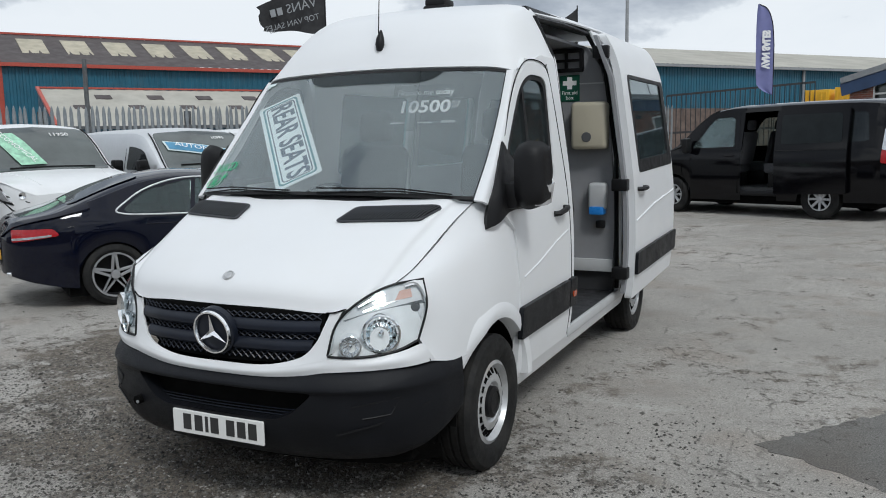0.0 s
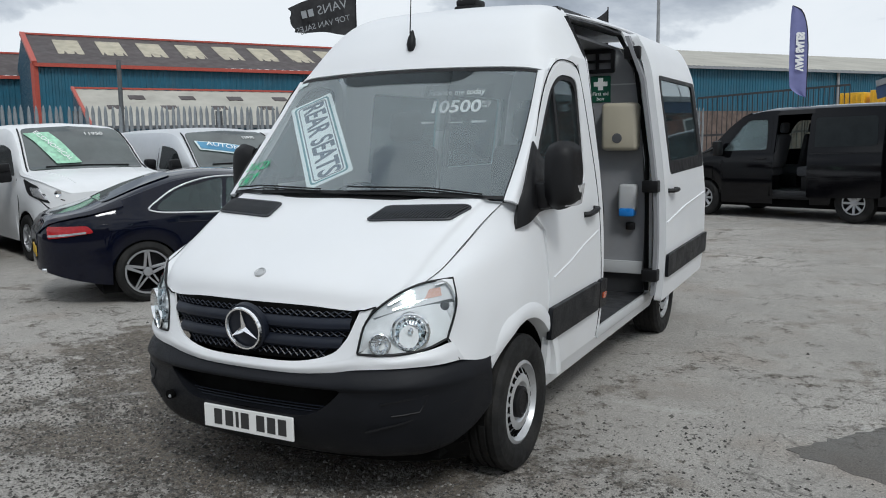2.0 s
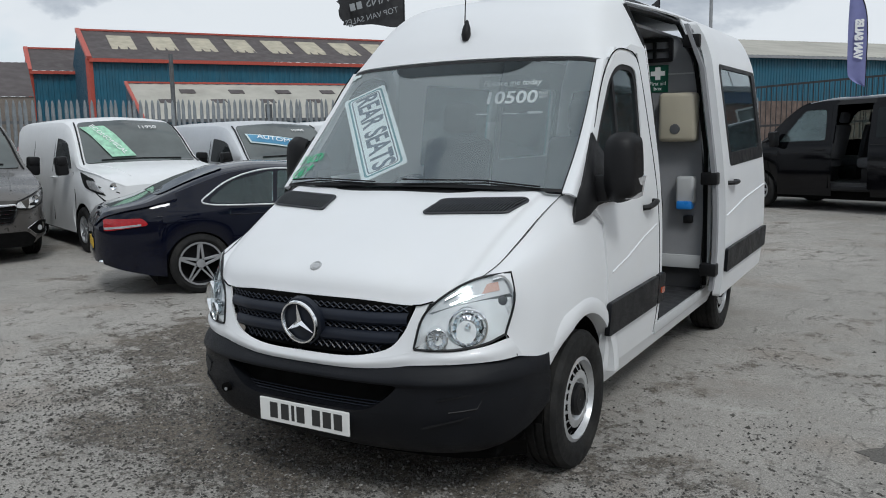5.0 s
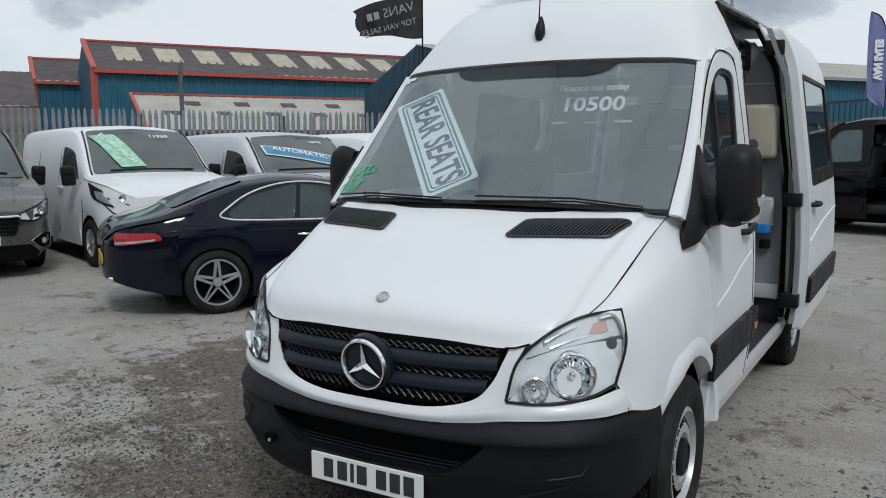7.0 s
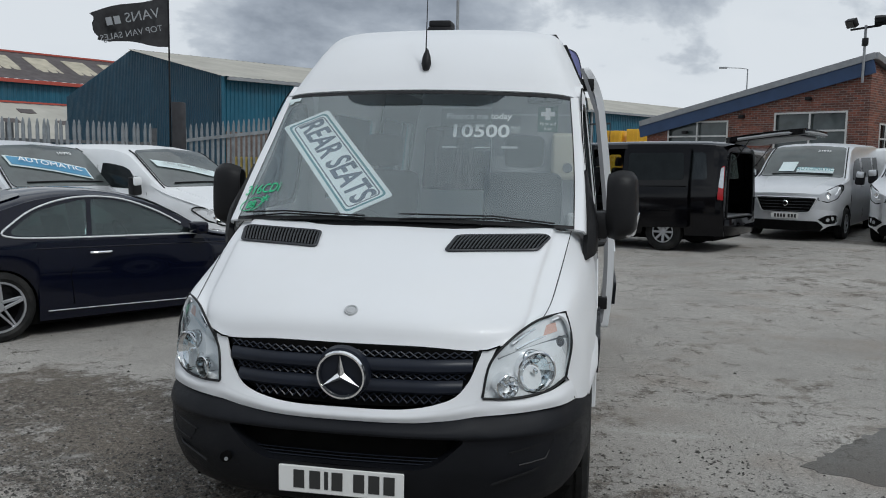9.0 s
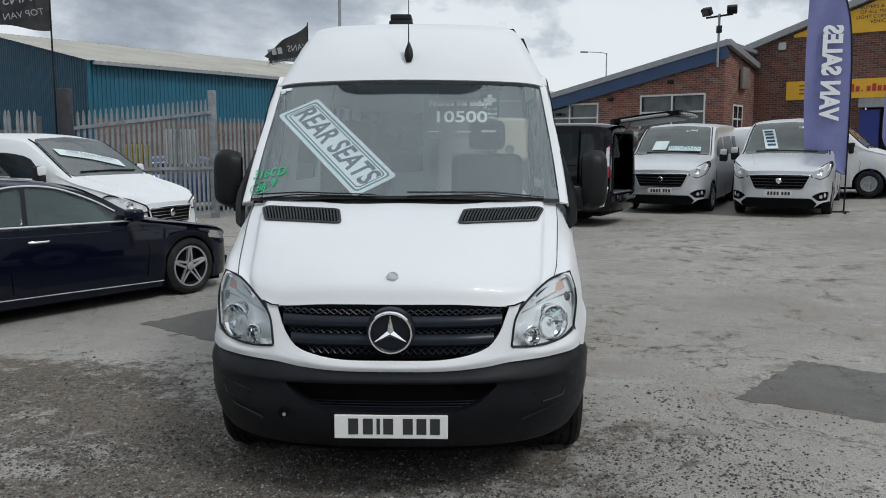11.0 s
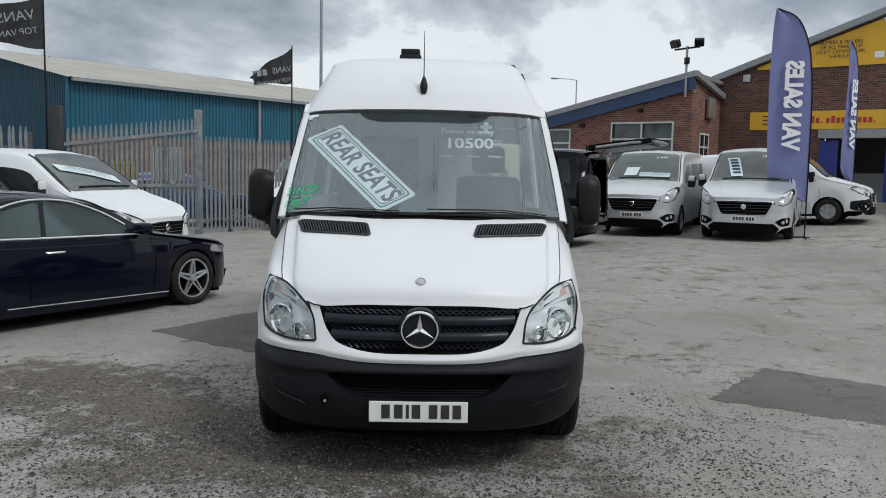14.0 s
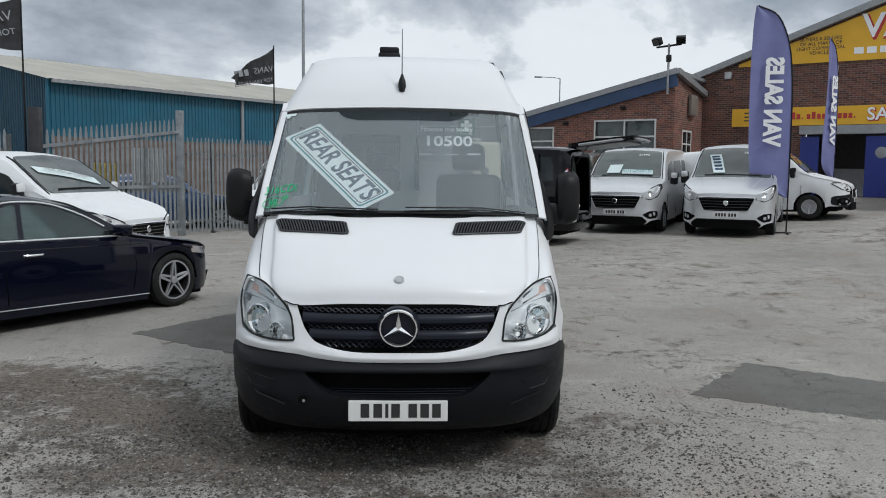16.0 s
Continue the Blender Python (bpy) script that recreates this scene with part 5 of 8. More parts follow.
o = part("side_window", sheet(outline(BACKWIN), [], lambda y, z: Vector((-side(y, z) + 0.01, y, z)), (0.004, 0, 0), cuts=SZ), SIDEGLASS, van)
o.visible_shadow = False
# pavement side behind the opening
part("side_panel", sheet([(3.62, 0.40), (3.72, 0.55), (3.95, 0.76), (4.2, 0.80), (4.45, 0.76), (4.62, 0.62), (4.72, 0.45), (5.1, 0.45), (5.1, 2.16), (3.62, 2.16)], [outline(BACKWIN)], lambda y, z: Vector((side(y, z), y, z)), (-0.04, 0, 0), cuts=SZ), WHITE, van)
part("rear_panel", sheet(outline([(-0.93, 0.45, 0.05), (0.93, 0.45, 0.05), (0.96, 1.1), (0.86, 2.16), (0.72, 2.5, 0.1), (-0.72, 2.5, 0.1), (-0.86, 2.16), (-0.96, 1.1)]), [outline([(-0.78, 1.42, 0.05), (-0.08, 1.42, 0.05), (-0.08, 2.05, 0.05), (-0.74, 2.05, 0.05)]), outline([(0.08, 1.42, 0.05), (0.78, 1.42, 0.05), (0.74, 2.05, 0.05), (0.08, 2.05, 0.05)])], lambda x, z: Vector((x, 5.1 + 0.02, z)), (0, 0.04, 0)), WHITE, van)
for s in (1, -1):
    part("rear_window", B(-0.36, 0, 1.40, 0.36, 0.012, 2.07, m=Matrix.Translation((s * 0.43, 5.135, 0))), DARKGLASS, van, "tinted rear window")
# door opening frame
fr = bmesh.new()
ring = [(2.31, 0.47), (2.31, 1.2), (2.30, 1.8), (2.27, 2.2), (2.25, 2.42), (2.9, 2.45), (3.55, 2.45), (3.60, 2.2), (3.61, 1.5), (3.61, 0.47)]
tube(fr, [(side(y, z) - 0.012, y, z) for y, z in ring], 0.018, 6)
part("door_seal", fr, TRIM, van, "black rubber door seal")
part("door_track", sheet([(2.25, 2.42), (3.62, 2.45), (3.62, 2.52), (2.25, 2.50)], [], lambda y, z: Vector((side_x(2.46) + 0.01 - (z - 2.42) * 0.6, y, z)), (-0.06, 0, 0)), TRIM, van, "black sliding door track")
part("step", B(0.45, 2.30, 0.40, 0.955, 3.62, 0.44, 0.008), FLOORVINYL, van, "dark entry step")
part("step_edge", B(0.935, 2.25, 0.385, 0.962, 3.7, 0.452, 0.006), PALEGREY, van, "pale metal step edge")


# -- sliding door, slid back along the side
def sliding_door():
    off = 0.135
    out = outline([(3.50, 0.41, 0.03), (5.12, 0.43, 0.04), (5.14, 1.2), (5.05, 2.16), (4.98, 2.44, 0.05), (3.45, 2.44, 0.04), (3.45, 2.16), (3.49, 1.2)])
    win = outline([(3.70, 1.38, 0.06), (5.10, 1.40, 0.06), (5.03, 2.14, 0.06), (3.64, 2.14, 0.06)])
    f = lambda y, z: Vector((side(y, z) + off, y, z))
    cz = SZ + [2.16, 2.22, 2.28, 2.34, 2.40]
    d = part("sliding_door", sheet(out, [win], f, (-0.055, 0, 0), cuts=cz), WHITE, van, "open white sliding door with tinted window")
    part("window_frame", sheet(win, [outline([(3.75, 1.48, 0.05), (4.95, 1.50, 0.05), (4.90, 2.11, 0.05), (3.69, 2.11, 0.05)])], lambda y, z: f(y, z) + Vector((0.003, 0, 0)), (-0.02, 0, 0), cuts=SZ), TRIM, d, "black window border")
    g = part("window_pane", sheet(outline([(3.73, 1.46, 0.05), (4.97, 1.48, 0.05), (4.92, 2.12, 0.05), (3.67, 2.12, 0.05)]), [], lambda y, z: f(y, z) - Vector((0.006, 0, 0)), (-0.004, 0, 0), cuts=SZ), SIDEGLASS, d)
    g.visible_shadow = False
    part("rub_strip", sheet(outline([(3.51, 0.60, 0.02), (5.12, 0.605, 0.02), (5.12, 0.785, 0.03), (3.50, 0.775, 0.03)]), [], lambda y, z: f(y, z) + Vector((0.026, 0, 0)), (-0.024, 0, 0), cuts=(0.66, 0.72)), BUMPER, d, "dark grey rubbing strip")
    hb = bmesh.new()
    tube(hb, [f(y, 1.26) + Vector((o, 0, 0)) for y, o in ((3.60, 0.0), (3.62, 0.035), (3.70, 0.045), (3.80, 0.035), (3.82, 0.0))], 0.017, 8)
    part("door_handle", hb, TRIM, d, "black door handle")
    part("door_edge", sheet([(3.44, 0.46), (3.50, 0.46), (3.49, 1.2), (3.45, 2.1), (3.45, 2.42), (3.39, 2.42), (3.39, 2.1), (3.43, 1.2)], [], lambda y, z: Vector((side(y, z) + off - 0.05, y, z)), (-0.03, 0, 0), cuts=SZ), GREY_LINING, d, "grey inner edge of the door")
    for z in (0.62, 1.30, 2.30):
        ht = bmesh.new()
        box(ht, side_x(z) - 0.02, 3.40, z - 0.045, side_x(z) + 0.10, 3.50, z + 0.045, 0.008)
        part("roller_arm", ht, TRIM, d)
    part("swage_line", tube(bmesh.new(), [f(y, z) + Vector((0.002, 0, 0)) for y, z in ((3.52, 1.02), (4.2, 1.10), (5.1, 1.16))], 0.007, 6), WHITE, d)


sliding_door()

# -- front: bumper, grille, lamps
BUMP_P = [(0, -0.012), (0.3, 0.0), (0.55, 0.045), (0.74, 0.135), (0.855, 0.25), (0.932, 0.41), (0.968, 0.56)]  # plan of the front


ztop = smooth([(0, 0.661), (0.30, 0.664), (0.43, 0.675), (0.555, 0.696), (0.72, 0.702), (1, 0.714)])
_plan = cat([(x, y, 0) for x, y in BUMP_P], 90)
_far = [p.x for p in _plan]
bump_out = smooth([(0.265, 0.13), (0.315, 0.06), (0.40, 0.016), (0.50, -0.010), (0.600, -0.008), (0.622, -0.021), (0.634, -0.018), (0.690, 0.020), (0.70, 0.055)])
bump_in = smooth([(0.265, 0.93), (0.315, 0.965), (0.40, 0.99), (0.50, 1.003), (0.63, 1.006), (0.70, 0.975)])


def on_bumper(t, v):
    """A place on the bumper: t from -90 to 90 round its plan, v its height before the top edge is drawn up to the lamps."""
    k = min(int(abs(t)), 89)
    p = _plan[k].lerp(_plan[k + 1], abs(t) - k)
    z = v if v < 0.634 else 0.634 + (v - 0.634) / 0.066 * (ztop(p.x / 0.972) + 0.007 - 0.634)
    return Vector((math.copysign(p.x * bump_in(v), t), p.y + bump_out(v), z))


def bump_t(x):
    return math.copysign(float(np.interp(abs(x), _far, range(91))), x)


INTAKE = outline([(-0.50, 0.612, 0.04), (-0.36, 0.480, 0.09), (0.36, 0.480, 0.09), (0.50, 0.612, 0.04)])
bp = part("front_bumper", sheet([(-90, 0.46), (-80, 0.40), (-66, 0.32), (-50, 0.265), (50, 0.265), (66, 0.32), (80, 0.40), (90, 0.46), (90, 0.70), (-90, 0.70)], [[(bump_t(p.x), p.y) for p in INTAKE]], on_bumper, (0, 0.006, 0),
                                cuts=[0.28, 0.30, 0.33, 0.36, 0.40, 0.44, 0.48, 0.53, 0.57, 0.60, 0.612, 0.622, 0.63, 0.64, 0.66, 0.68, 0.69], vcuts=[k * 4 for k in range(-22, 23)]), BUMPER, van, "dark grey plastic front bumper")


def on_front(x, z, push=0.0):
    """A place on the bumper's face."""
    f = smooth(BUMP_P)
    return Vector((x, f(abs(x)) - 0.012 - push, z))


it = part("bumper_intake", sheet(outline([(-0.54, 0.645, 0.02), (-0.40, 0.462, 0.05), (0.40, 0.462, 0.05), (0.54, 0.645, 0.02)]), [], lambda x, z: on_front(x, z, -0.075), (0, 0.01, 0), vcuts=[k * 0.1 for k in range(-5, 6)]), BLACKGAP, bp, "black lower air intake")
wall = bmesh.new()
prev = None
for p in [*INTAKE, INTAKE[0]]:
    ring = [wall.verts.new(on_front(p.x, p.y, -0.006)), wall.verts.new(on_front(p.x * 0.985, 0.553 + (p.y - 0.553) * 0.9, -0.075))]
    if prev:
        wall.faces.new((prev[0], ring[0], ring[1], prev[1]))
    prev = ring
part("intake_wall", wall, BUMPER, it)
mesh_bars = bmesh.new()
for k in range(3):
    z = 0.490 + 0.012 * k
    tube(mesh_bars, [on_front(x, z, -0.05 - 0.004 * k) for x in np.linspace(-0.37 - 0.012 * k, 0.37 + 0.012 * k, 13)], 0.0028, 4)
part("intake_bar", mesh_bars, GRILLE, it)
for s in (1, -1):
    part("tow_recess", sheet(outline([(s * 0.66, 0.55, 0.03), (s * 0.83, 0.58, 0.03), (s * 0.80, 0.51, 0.03), (s * 0.70, 0.50, 0.03)]), [], lambda x, z: on_front(x, z, 0.001), (0, 0.01, 0), vcuts=[s * (0.70 + 0.03 * k) for k in range(4)]), BUMPER, bp, "shallow moulded recess")
    part("recess_lip", tube(bmesh.new(), [on_front(s * x, z, 0.002) for x, z in ((0.66, 0.552), (0.74, 0.568), (0.83, 0.582), (0.815, 0.545), (0.80, 0.512), (0.745, 0.505), (0.70, 0.50))], 0.004, 5), TRIM, bp)
    part("bumper_seam", tube(bmesh.new(), [on_front(s * x, z, 0.004) for x, z in ((0.60, 0.43), (0.75, 0.47), (0.9, 0.53), (0.955, 0.56))], 0.005, 5), TRIM, bp)
part("tow_eye", C((-0.50, -0.002, 0.468), (-0.50, 0.04, 0.468), 0.022, n=16), BLACKGAP, bp)
part("tow_thread", C((-0.493, -0.006, 0.462), (-0.493, 0.03, 0.462), 0.008, n=12), GREYTRIM, bp)
# near-black sheet below and behind the bumper
part("under_bumper_sheet", patch([[(x, y + 0.10, 0.30) for x, y in ((-0.9, 0.35), (-0.6, 0.15), (0, 0.06), (0.6, 0.15), (0.9, 0.35))], [(x, y + 0.15, 0.19) for x, y in ((-0.86, 0.4), (-0.6, 0.2), (0, 0.12), (0.6, 0.2), (0.86, 0.4))]], 20, 3), BLACKGAP, van)

# white band between bumper and grille, down from the lamps
R0 = [(0, 0.012, 0.712), (0.25, 0.022, 0.716), (0.42, 0.05, 0.755), (0.49, 0.075, 0.82), (0.525, 0.10, 0.90), (0.545, 0.118, 0.952)]
R1 = [(0, 0.002, 0.706), (0.25, 0.012, 0.709), (0.435, 0.045, 0.742), (0.525, 0.075, 0.80), (0.553, 0.105, 0.90), (0.575, 0.128, 0.958)]
R2 = [(0, 0.0, 0.700), (0.25, 0.008, 0.703), (0.445, 0.04, 0.730), (0.553, 0.072, 0.770), (0.574, 0.110, 0.90), (0.60, 0.138, 0.966)]
part("grille_surround", patch([R0, R1, R2], 44, 8, 0.01, whole=True), WHITE, van, "white band round the grille")
F0 = [(0, 0.0, 0.702), (0.25, 0.008, 0.705), (0.42, 0.036, 0.727), (0.50, 0.058, 0.748), (0.556, 0.072, 0.766), (0.68, 0.13, 0.756), (0.80, 0.22, 0.77), (0.885, 0.325, 0.80)]
F1 = [(0, -0.010, 0.683), (0.25, 0.0, 0.687), (0.42, 0.030, 0.704), (0.52, 0.052, 0.724), (0.60, 0.08, 0.731), (0.71, 0.13, 0.731), (0.83, 0.225, 0.742), (0.905, 0.345, 0.760)]
F2 = [(0, -0.002, 0.663), (0.25, 0.008, 0.665), (0.42, 0.038, 0.677), (0.53, 0.06, 0.695), (0.62, 0.09, 0.701), (0.73, 0.15, 0.704), (0.85, 0.255, 0.708), (0.918, 0.375, 0.714)]
part("front_panel", patch([F0, F1, F2], 60, 8, 0.01, whole=True), WHITE, van, "white panel over the bumper")

# grille
GP = [(-0.525, 0.945), (-0.49, 0.82), (-0.42, 0.757), (-0.27, 0.722), (0, 0.714), (0.27, 0.722), (0.42, 0.757), (0.49, 0.82), (0.525, 0.945), (0.3, 0.960), (0, 0.964), (-0.3, 0.960)]
gy = smooth([(0, 0.02), (0.3, 0.034), (0.53, 0.10)])
gr = part("grille", sheet(GP, [], lambda x, z: Vector((x, gy(abs(x)) + 0.02, z)), (0, 0.02, 0), vcuts=[k * 0.1 for k in range(-5, 6)]), BLACKGAP, van, "black grille with diamond mesh and bars")


def g_half(z):
    """Half width of the grille at a height."""
    return smooth([(0.714, 0.20), (0.73, 0.33), (0.757, 0.42), (0.82, 0.49), (0.93, 0.525), (0.95, 0.53)])(z)


for z, h in ((0.885, 0.030), (0.80, 0.030)):
    hw = g_half(z) - 0.005
    rows = [[(x, gy(abs(x)) + o, z + dz) for x in np.linspace(-hw, hw, 9)] for o, dz in ((0.016, h), (-0.002, h * 0.4), (-0.004, -h * 0.5), (0.016, -h))]
    part("grille_bar", patch(rows, 24, 6), GRILLE, gr, "dark blue-black grille bar")
for z0, z1 in ((0.919, 0.943), (0.832, 0.856), (0.735, 0.770)):
    dm = bmesh.new()
    zc, hh = (z0 + z1) / 2, (z1 - z0) / 2
    hw = g_half(zc) - 0.02
    n = int(hw * 2 / 0.034)
    for k in range(n):
        x0, x1 = -hw + k * 2 * hw / n, -hw + (k + 1) * 2 * hw / n
        for a, b in ((-hh, hh), (hh, -hh)):
            tube(dm, [Vector((x0, gy(abs(x0)) + 0.014, zc + a)), Vector((x1, gy(abs(x1)) + 0.014, zc + b))], 0.0035, 4)
    part("grille_mesh", dm, GRILLE, gr)
# round emblem: a ring with three points
em = bmesh.new()
RM = pose(0, -0.012, 0.848, 8, 0, 0) @ Euler((0, 0, radians(-90))).to_matrix().to_4x4()
lathe(em, [(0.086, 0.0), (0.091, 0.012), (0.098, 0.012), (0.102, 0.0), (0.098, -0.01)], 40, m=RM)
for k in range(3):
    a = radians(90 + 120 * k)
    tip = Vector((0.088 * math.cos(a), 0, 0.088 * math.sin(a)))
    l_, r_ = Vector((0.017 * math.cos(a + 1.05), 0, 0.017 * math.sin(a + 1.05))), Vector((0.017 * math.cos(a - 1.05), 0, 0.017 * math.sin(a - 1.05)))
    MM = pose(0, -0.012, 0.848, 8, 0, 0)
    v = [em.verts.new(MM @ p) for p in (tip + Vector((0, -0.008, 0)), l_ + Vector((0, -0.004, 0)), r_ + Vector((0, -0.004, 0)), Vector((0, -0.020, 0)))]
    em.faces.new((v[0], v[1], v[3]))
    em.faces.new((v[0], v[3], v[2]))
part("emblem", em, CHROME, gr, "chrome ring with three points", sharp=20)
part("emblem_back", lathe(bmesh.new(), [(0.001, -0.004), (0.09, -0.004), (0.108, -0.014), (0.112, -0.04)], 36, m=RM), GRILLE, gr)
bq = Vector((0, -0.55, 0.84)).to_track_quat("X", "Z").to_matrix().to_4x4()
part("bonnet_badge", lathe(bmesh.new(), [(0.001, 0.006), (0.016, 0.006), (0.019, 0.003), (0.023, 0.008), (0.027, 0.008), (0.029, -0.006)], 24, m=Matrix.Translation((0, 0.118, hood_z(0, 0.118))) @ bq), STEEL, van, "small round bonnet badge")

# headlamps
for s in (1, -1):
    LT = [(0.552, 0.072, 0.772), (0.575, 0.112, 0.90), (0.648, 0.165, 0.988), (0.745, 0.272, 1.052), (0.855, 0.40, 1.072)]
    LB = [(0.556, 0.070, 0.768), (0.64, 0.103, 0.764), (0.73, 0.158, 0.768), (0.81, 0.235, 0.782), (0.868, 0.315, 0.815)]
    LM = [(0.552, 0.068, 0.770), (0.622, 0.098, 0.835), (0.705, 0.15, 0.885), (0.80, 0.245, 0.925), (0.885, 0.37, 0.955)]
    fl_ = lambda r, o=0.0: [(s * x, y + o, z) for x, y, z in r]
    hl = part("headlamp", patch([fl_(LT, 0.010), fl_(LM, 0.050), fl_(LB, 0.010)], 20, 12), HOUSING, van, "clear headlamp with twin reflectors")
    lens = part("lens", patch([fl_(LT), fl_(LM, -0.006), fl_(LB)], 24, 14), LAMPGLASS, hl)
    lens.visible_shadow = False
    rim = cat(fl_(LT, -0.002), 20) + cat([fl_([r[-1]], -0.002)[0] for r in (LT, LM, LB)], 10)[1:-1] + cat(fl_(LB, -0.002), 20)[::-1]
    part("lamp_seal", tube(bmesh.new(), rim, 0.0055, 6, close=True), TRIM, hl, "black lamp seal")
    for (x, y, z, r) in ((0.752, 0.190, 0.858, 0.080), (0.645, 0.108, 0.812, 0.045)):
        m = Matrix.Translation((s * x, y, z)) @ pose(0, 0, 0, 0, 0, s * 30) @ pose(0, 0, 0, 0, 0, -90)
        part("reflector", lathe(bmesh.new(), [(0.001, -0.036), (r * 0.35, -0.033), (r * 0.62, -0.022), (r * 0.85, -0.008), (r * 0.97, 0.006)], 13, m=m), BOWL, hl, "round chrome reflector", sharp=2)
        part("bezel", lathe(bmesh.new(), [(r * 0.96, 0.0), (r, 0.010), (r * 1.07, 0.008), (r * 1.09, -0.05)], 32, m=m), BOWL, hl)
        part("bulb", lathe(bmesh.new(), [(0.001, -0.005), (r * 0.15, -0.008), (r * 0.2, -0.04)], 14, m=m), CHROME, hl, "small bulb cap")
    part("indicator", patch([fl_([(0.755, 0.288, 1.018), (0.79, 0.323, 1.03), (0.815, 0.353, 1.034)], -0.002), fl_([(0.76, 0.278, 0.985), (0.795, 0.313, 0.992), (0.825, 0.348, 0.998)], -0.002)], 8, 3), AMBER, hl, "amber indicator bulb cover")
    part("lower_bowl", patch([fl_([(0.60, 0.125, 0.912), (0.70, 0.205, 0.94), (0.862, 0.36, 0.972)], 0.02), fl_([(0.60, 0.12, 0.80), (0.72, 0.20, 0.80), (0.862, 0.33, 0.83)], 0.012)], 12, 6), LAMPBACK, hl, "silvered lamp back")
    part("divider", patch([fl_([(0.60, 0.125, 0.918), (0.70, 0.205, 0.948), (0.865, 0.36, 0.985)]), fl_([(0.605, 0.150, 0.905), (0.70, 0.235, 0.932), (0.87, 0.39, 0.965)])], 10, 3), GREYTRIM, hl)
    for x0, y0, z0, x1, y1, z1 in ((0.655, 0.165, 0.972, 0.735, 0.262, 1.020), (0.668, 0.185, 0.948, 0.775, 0.298, 0.985), (0.80, 0.325, 1.045, 0.850, 0.395, 1.050)):
        part("chrome_strip", tube(bmesh.new(), [(s * x0, y0, z0), (s * (x0 + x1) / 2, (y0 + y1) / 2 - 0.004, (z0 + z1) / 2 + 0.004), (s * x1, y1, z1)], 0.007, 6), BOWL, hl)
    part("lamp_bulb", lathe(bmesh.new(), [(0.001, 0.0), (0.02, -0.002), (0.028, -0.02)], 12, m=Matrix.Translation((s * 0.842, 0.345, 0.952)) @ pose(0, 0, 0, 0, 0, s * 45 - 90)), DASH, hl)

# number plate with bars
pl = part("number_plate", B(-0.26, -0.020, 0.355, 0.26, -0.008, 0.466, 0.003, 1), PLATEWHITE, van, "white front number plate")
for x0, x1 in ((-0.195, -0.15), (-0.128, -0.083), (-0.066, -0.05), (-0.035, 0.01), (0.055, 0.10), (0.117, 0.162), (0.179, 0.224)):
    part("plate_bar", B(x0, -0.0225, 0.376, x1, -0.020, 0.450), INKDARK, pl)

# door mirrors; the far one stands further back
for s, my, mx, mw in ((1, 0.15, 1.015, 0.74), (-1, 0.29, 1.0, 0.86)):
    mr = part("door_mirror", patch([[(s * (mx + (x - 0.955) * mw), y + my, z) for x, y, z in r] for r in (
        [(0.965, 1.03, 1.645), (1.04, 1.02, 1.665), (1.12, 1.045, 1.66), (1.155, 1.10, 1.635)],
        [(0.955, 0.985, 1.60), (1.04, 0.97, 1.615), (1.135, 0.995, 1.61), (1.17, 1.09, 1.60)],
        [(0.955, 0.975, 1.48), (1.04, 0.955, 1.48), (1.14, 0.985, 1.48), (1.178, 1.09, 1.48)],
        [(0.96, 0.985, 1.37), (1.04, 0.965, 1.36), (1.135, 0.99, 1.37), (1.17, 1.09, 1.38)],
        [(0.975, 1.03, 1.325), (1.04, 1.02, 1.315), (1.11, 1.04, 1.33), (1.15, 1.10, 1.35)])], 14, 16, 0.015), TRIM, van, "large black door mirror")
    part("mirror_back", sheet(outline([(s * 1.02, 1.33, 0.03), (s * 1.155, 1.345, 0.03), (s * 1.165, 1.63, 0.04), (s * 1.02, 1.64, 0.04)]), [], lambda x, z: Vector((x, 1.095 + my, z)), (0, 0.015, 0)), TRIM, mr)
    part("mirror_glass", sheet(outline([(s * 1.03, 1.42, 0.02), (s * 1.145, 1.43, 0.02), (s * 1.15, 1.61, 0.03), (s * 1.03, 1.62, 0.03)]), [], lambda x, z: Vector((x, 1.112 + my, z)), (0, 0.004, 0)), CHROME, mr, "mirror glass")
    part("mirror_arm", B(0.92, 0.98 + my, 1.318, 1.03, 1.11 + my, 1.455, 0.02, m=Matrix.Scale(s, 4, (1, 0, 0))), TRIM, mr)
    part("side_indicator", patch([[(s * x, y + my, z) for x, y, z in r] for r in ([(1.155, 1.01, 1.44), (1.178, 1.06, 1.44), (1.188, 1.11, 1.45)], [(1.12, 0.995, 1.335), (1.155, 1.06, 1.335), (1.17, 1.11, 1.345)])], 8, 4, 0.008), CLEARLENS, mr, "clear side indicator lens")

# aerial and beacon on the roof
ae = bmesh.new()
lathe(ae, [(0.001, -0.03), (0.018, -0.025), (0.028, 0.01), (0.024, 0.05), (0.008, 0.095), (0.004, 0.10), (0.001, 0.10)], 14, m=Matrix.Translation((-0.013, 1.60, 2.235)) @ pose(0, 0, 0, 0, -78, 90) @ pose(0, 0, 0))
a_ = part("aerial", ae, TRIM, van, "black roof aerial")
part("whip", C((-0.013, 1.59, 2.31), (-0.013, 1.62, 2.64), 0.004, 0.002, n=8), TRIM, a_)
bc = part("beacon", B(-0.222, 2.60, 2.545, -0.045, 2.80, 2.618, 0.018), TRIM, van, "black roof vent box")
part("cap", B(-0.212, 2.615, 2.615, -0.055, 2.785, 2.662, 0.014), TRIM, bc)

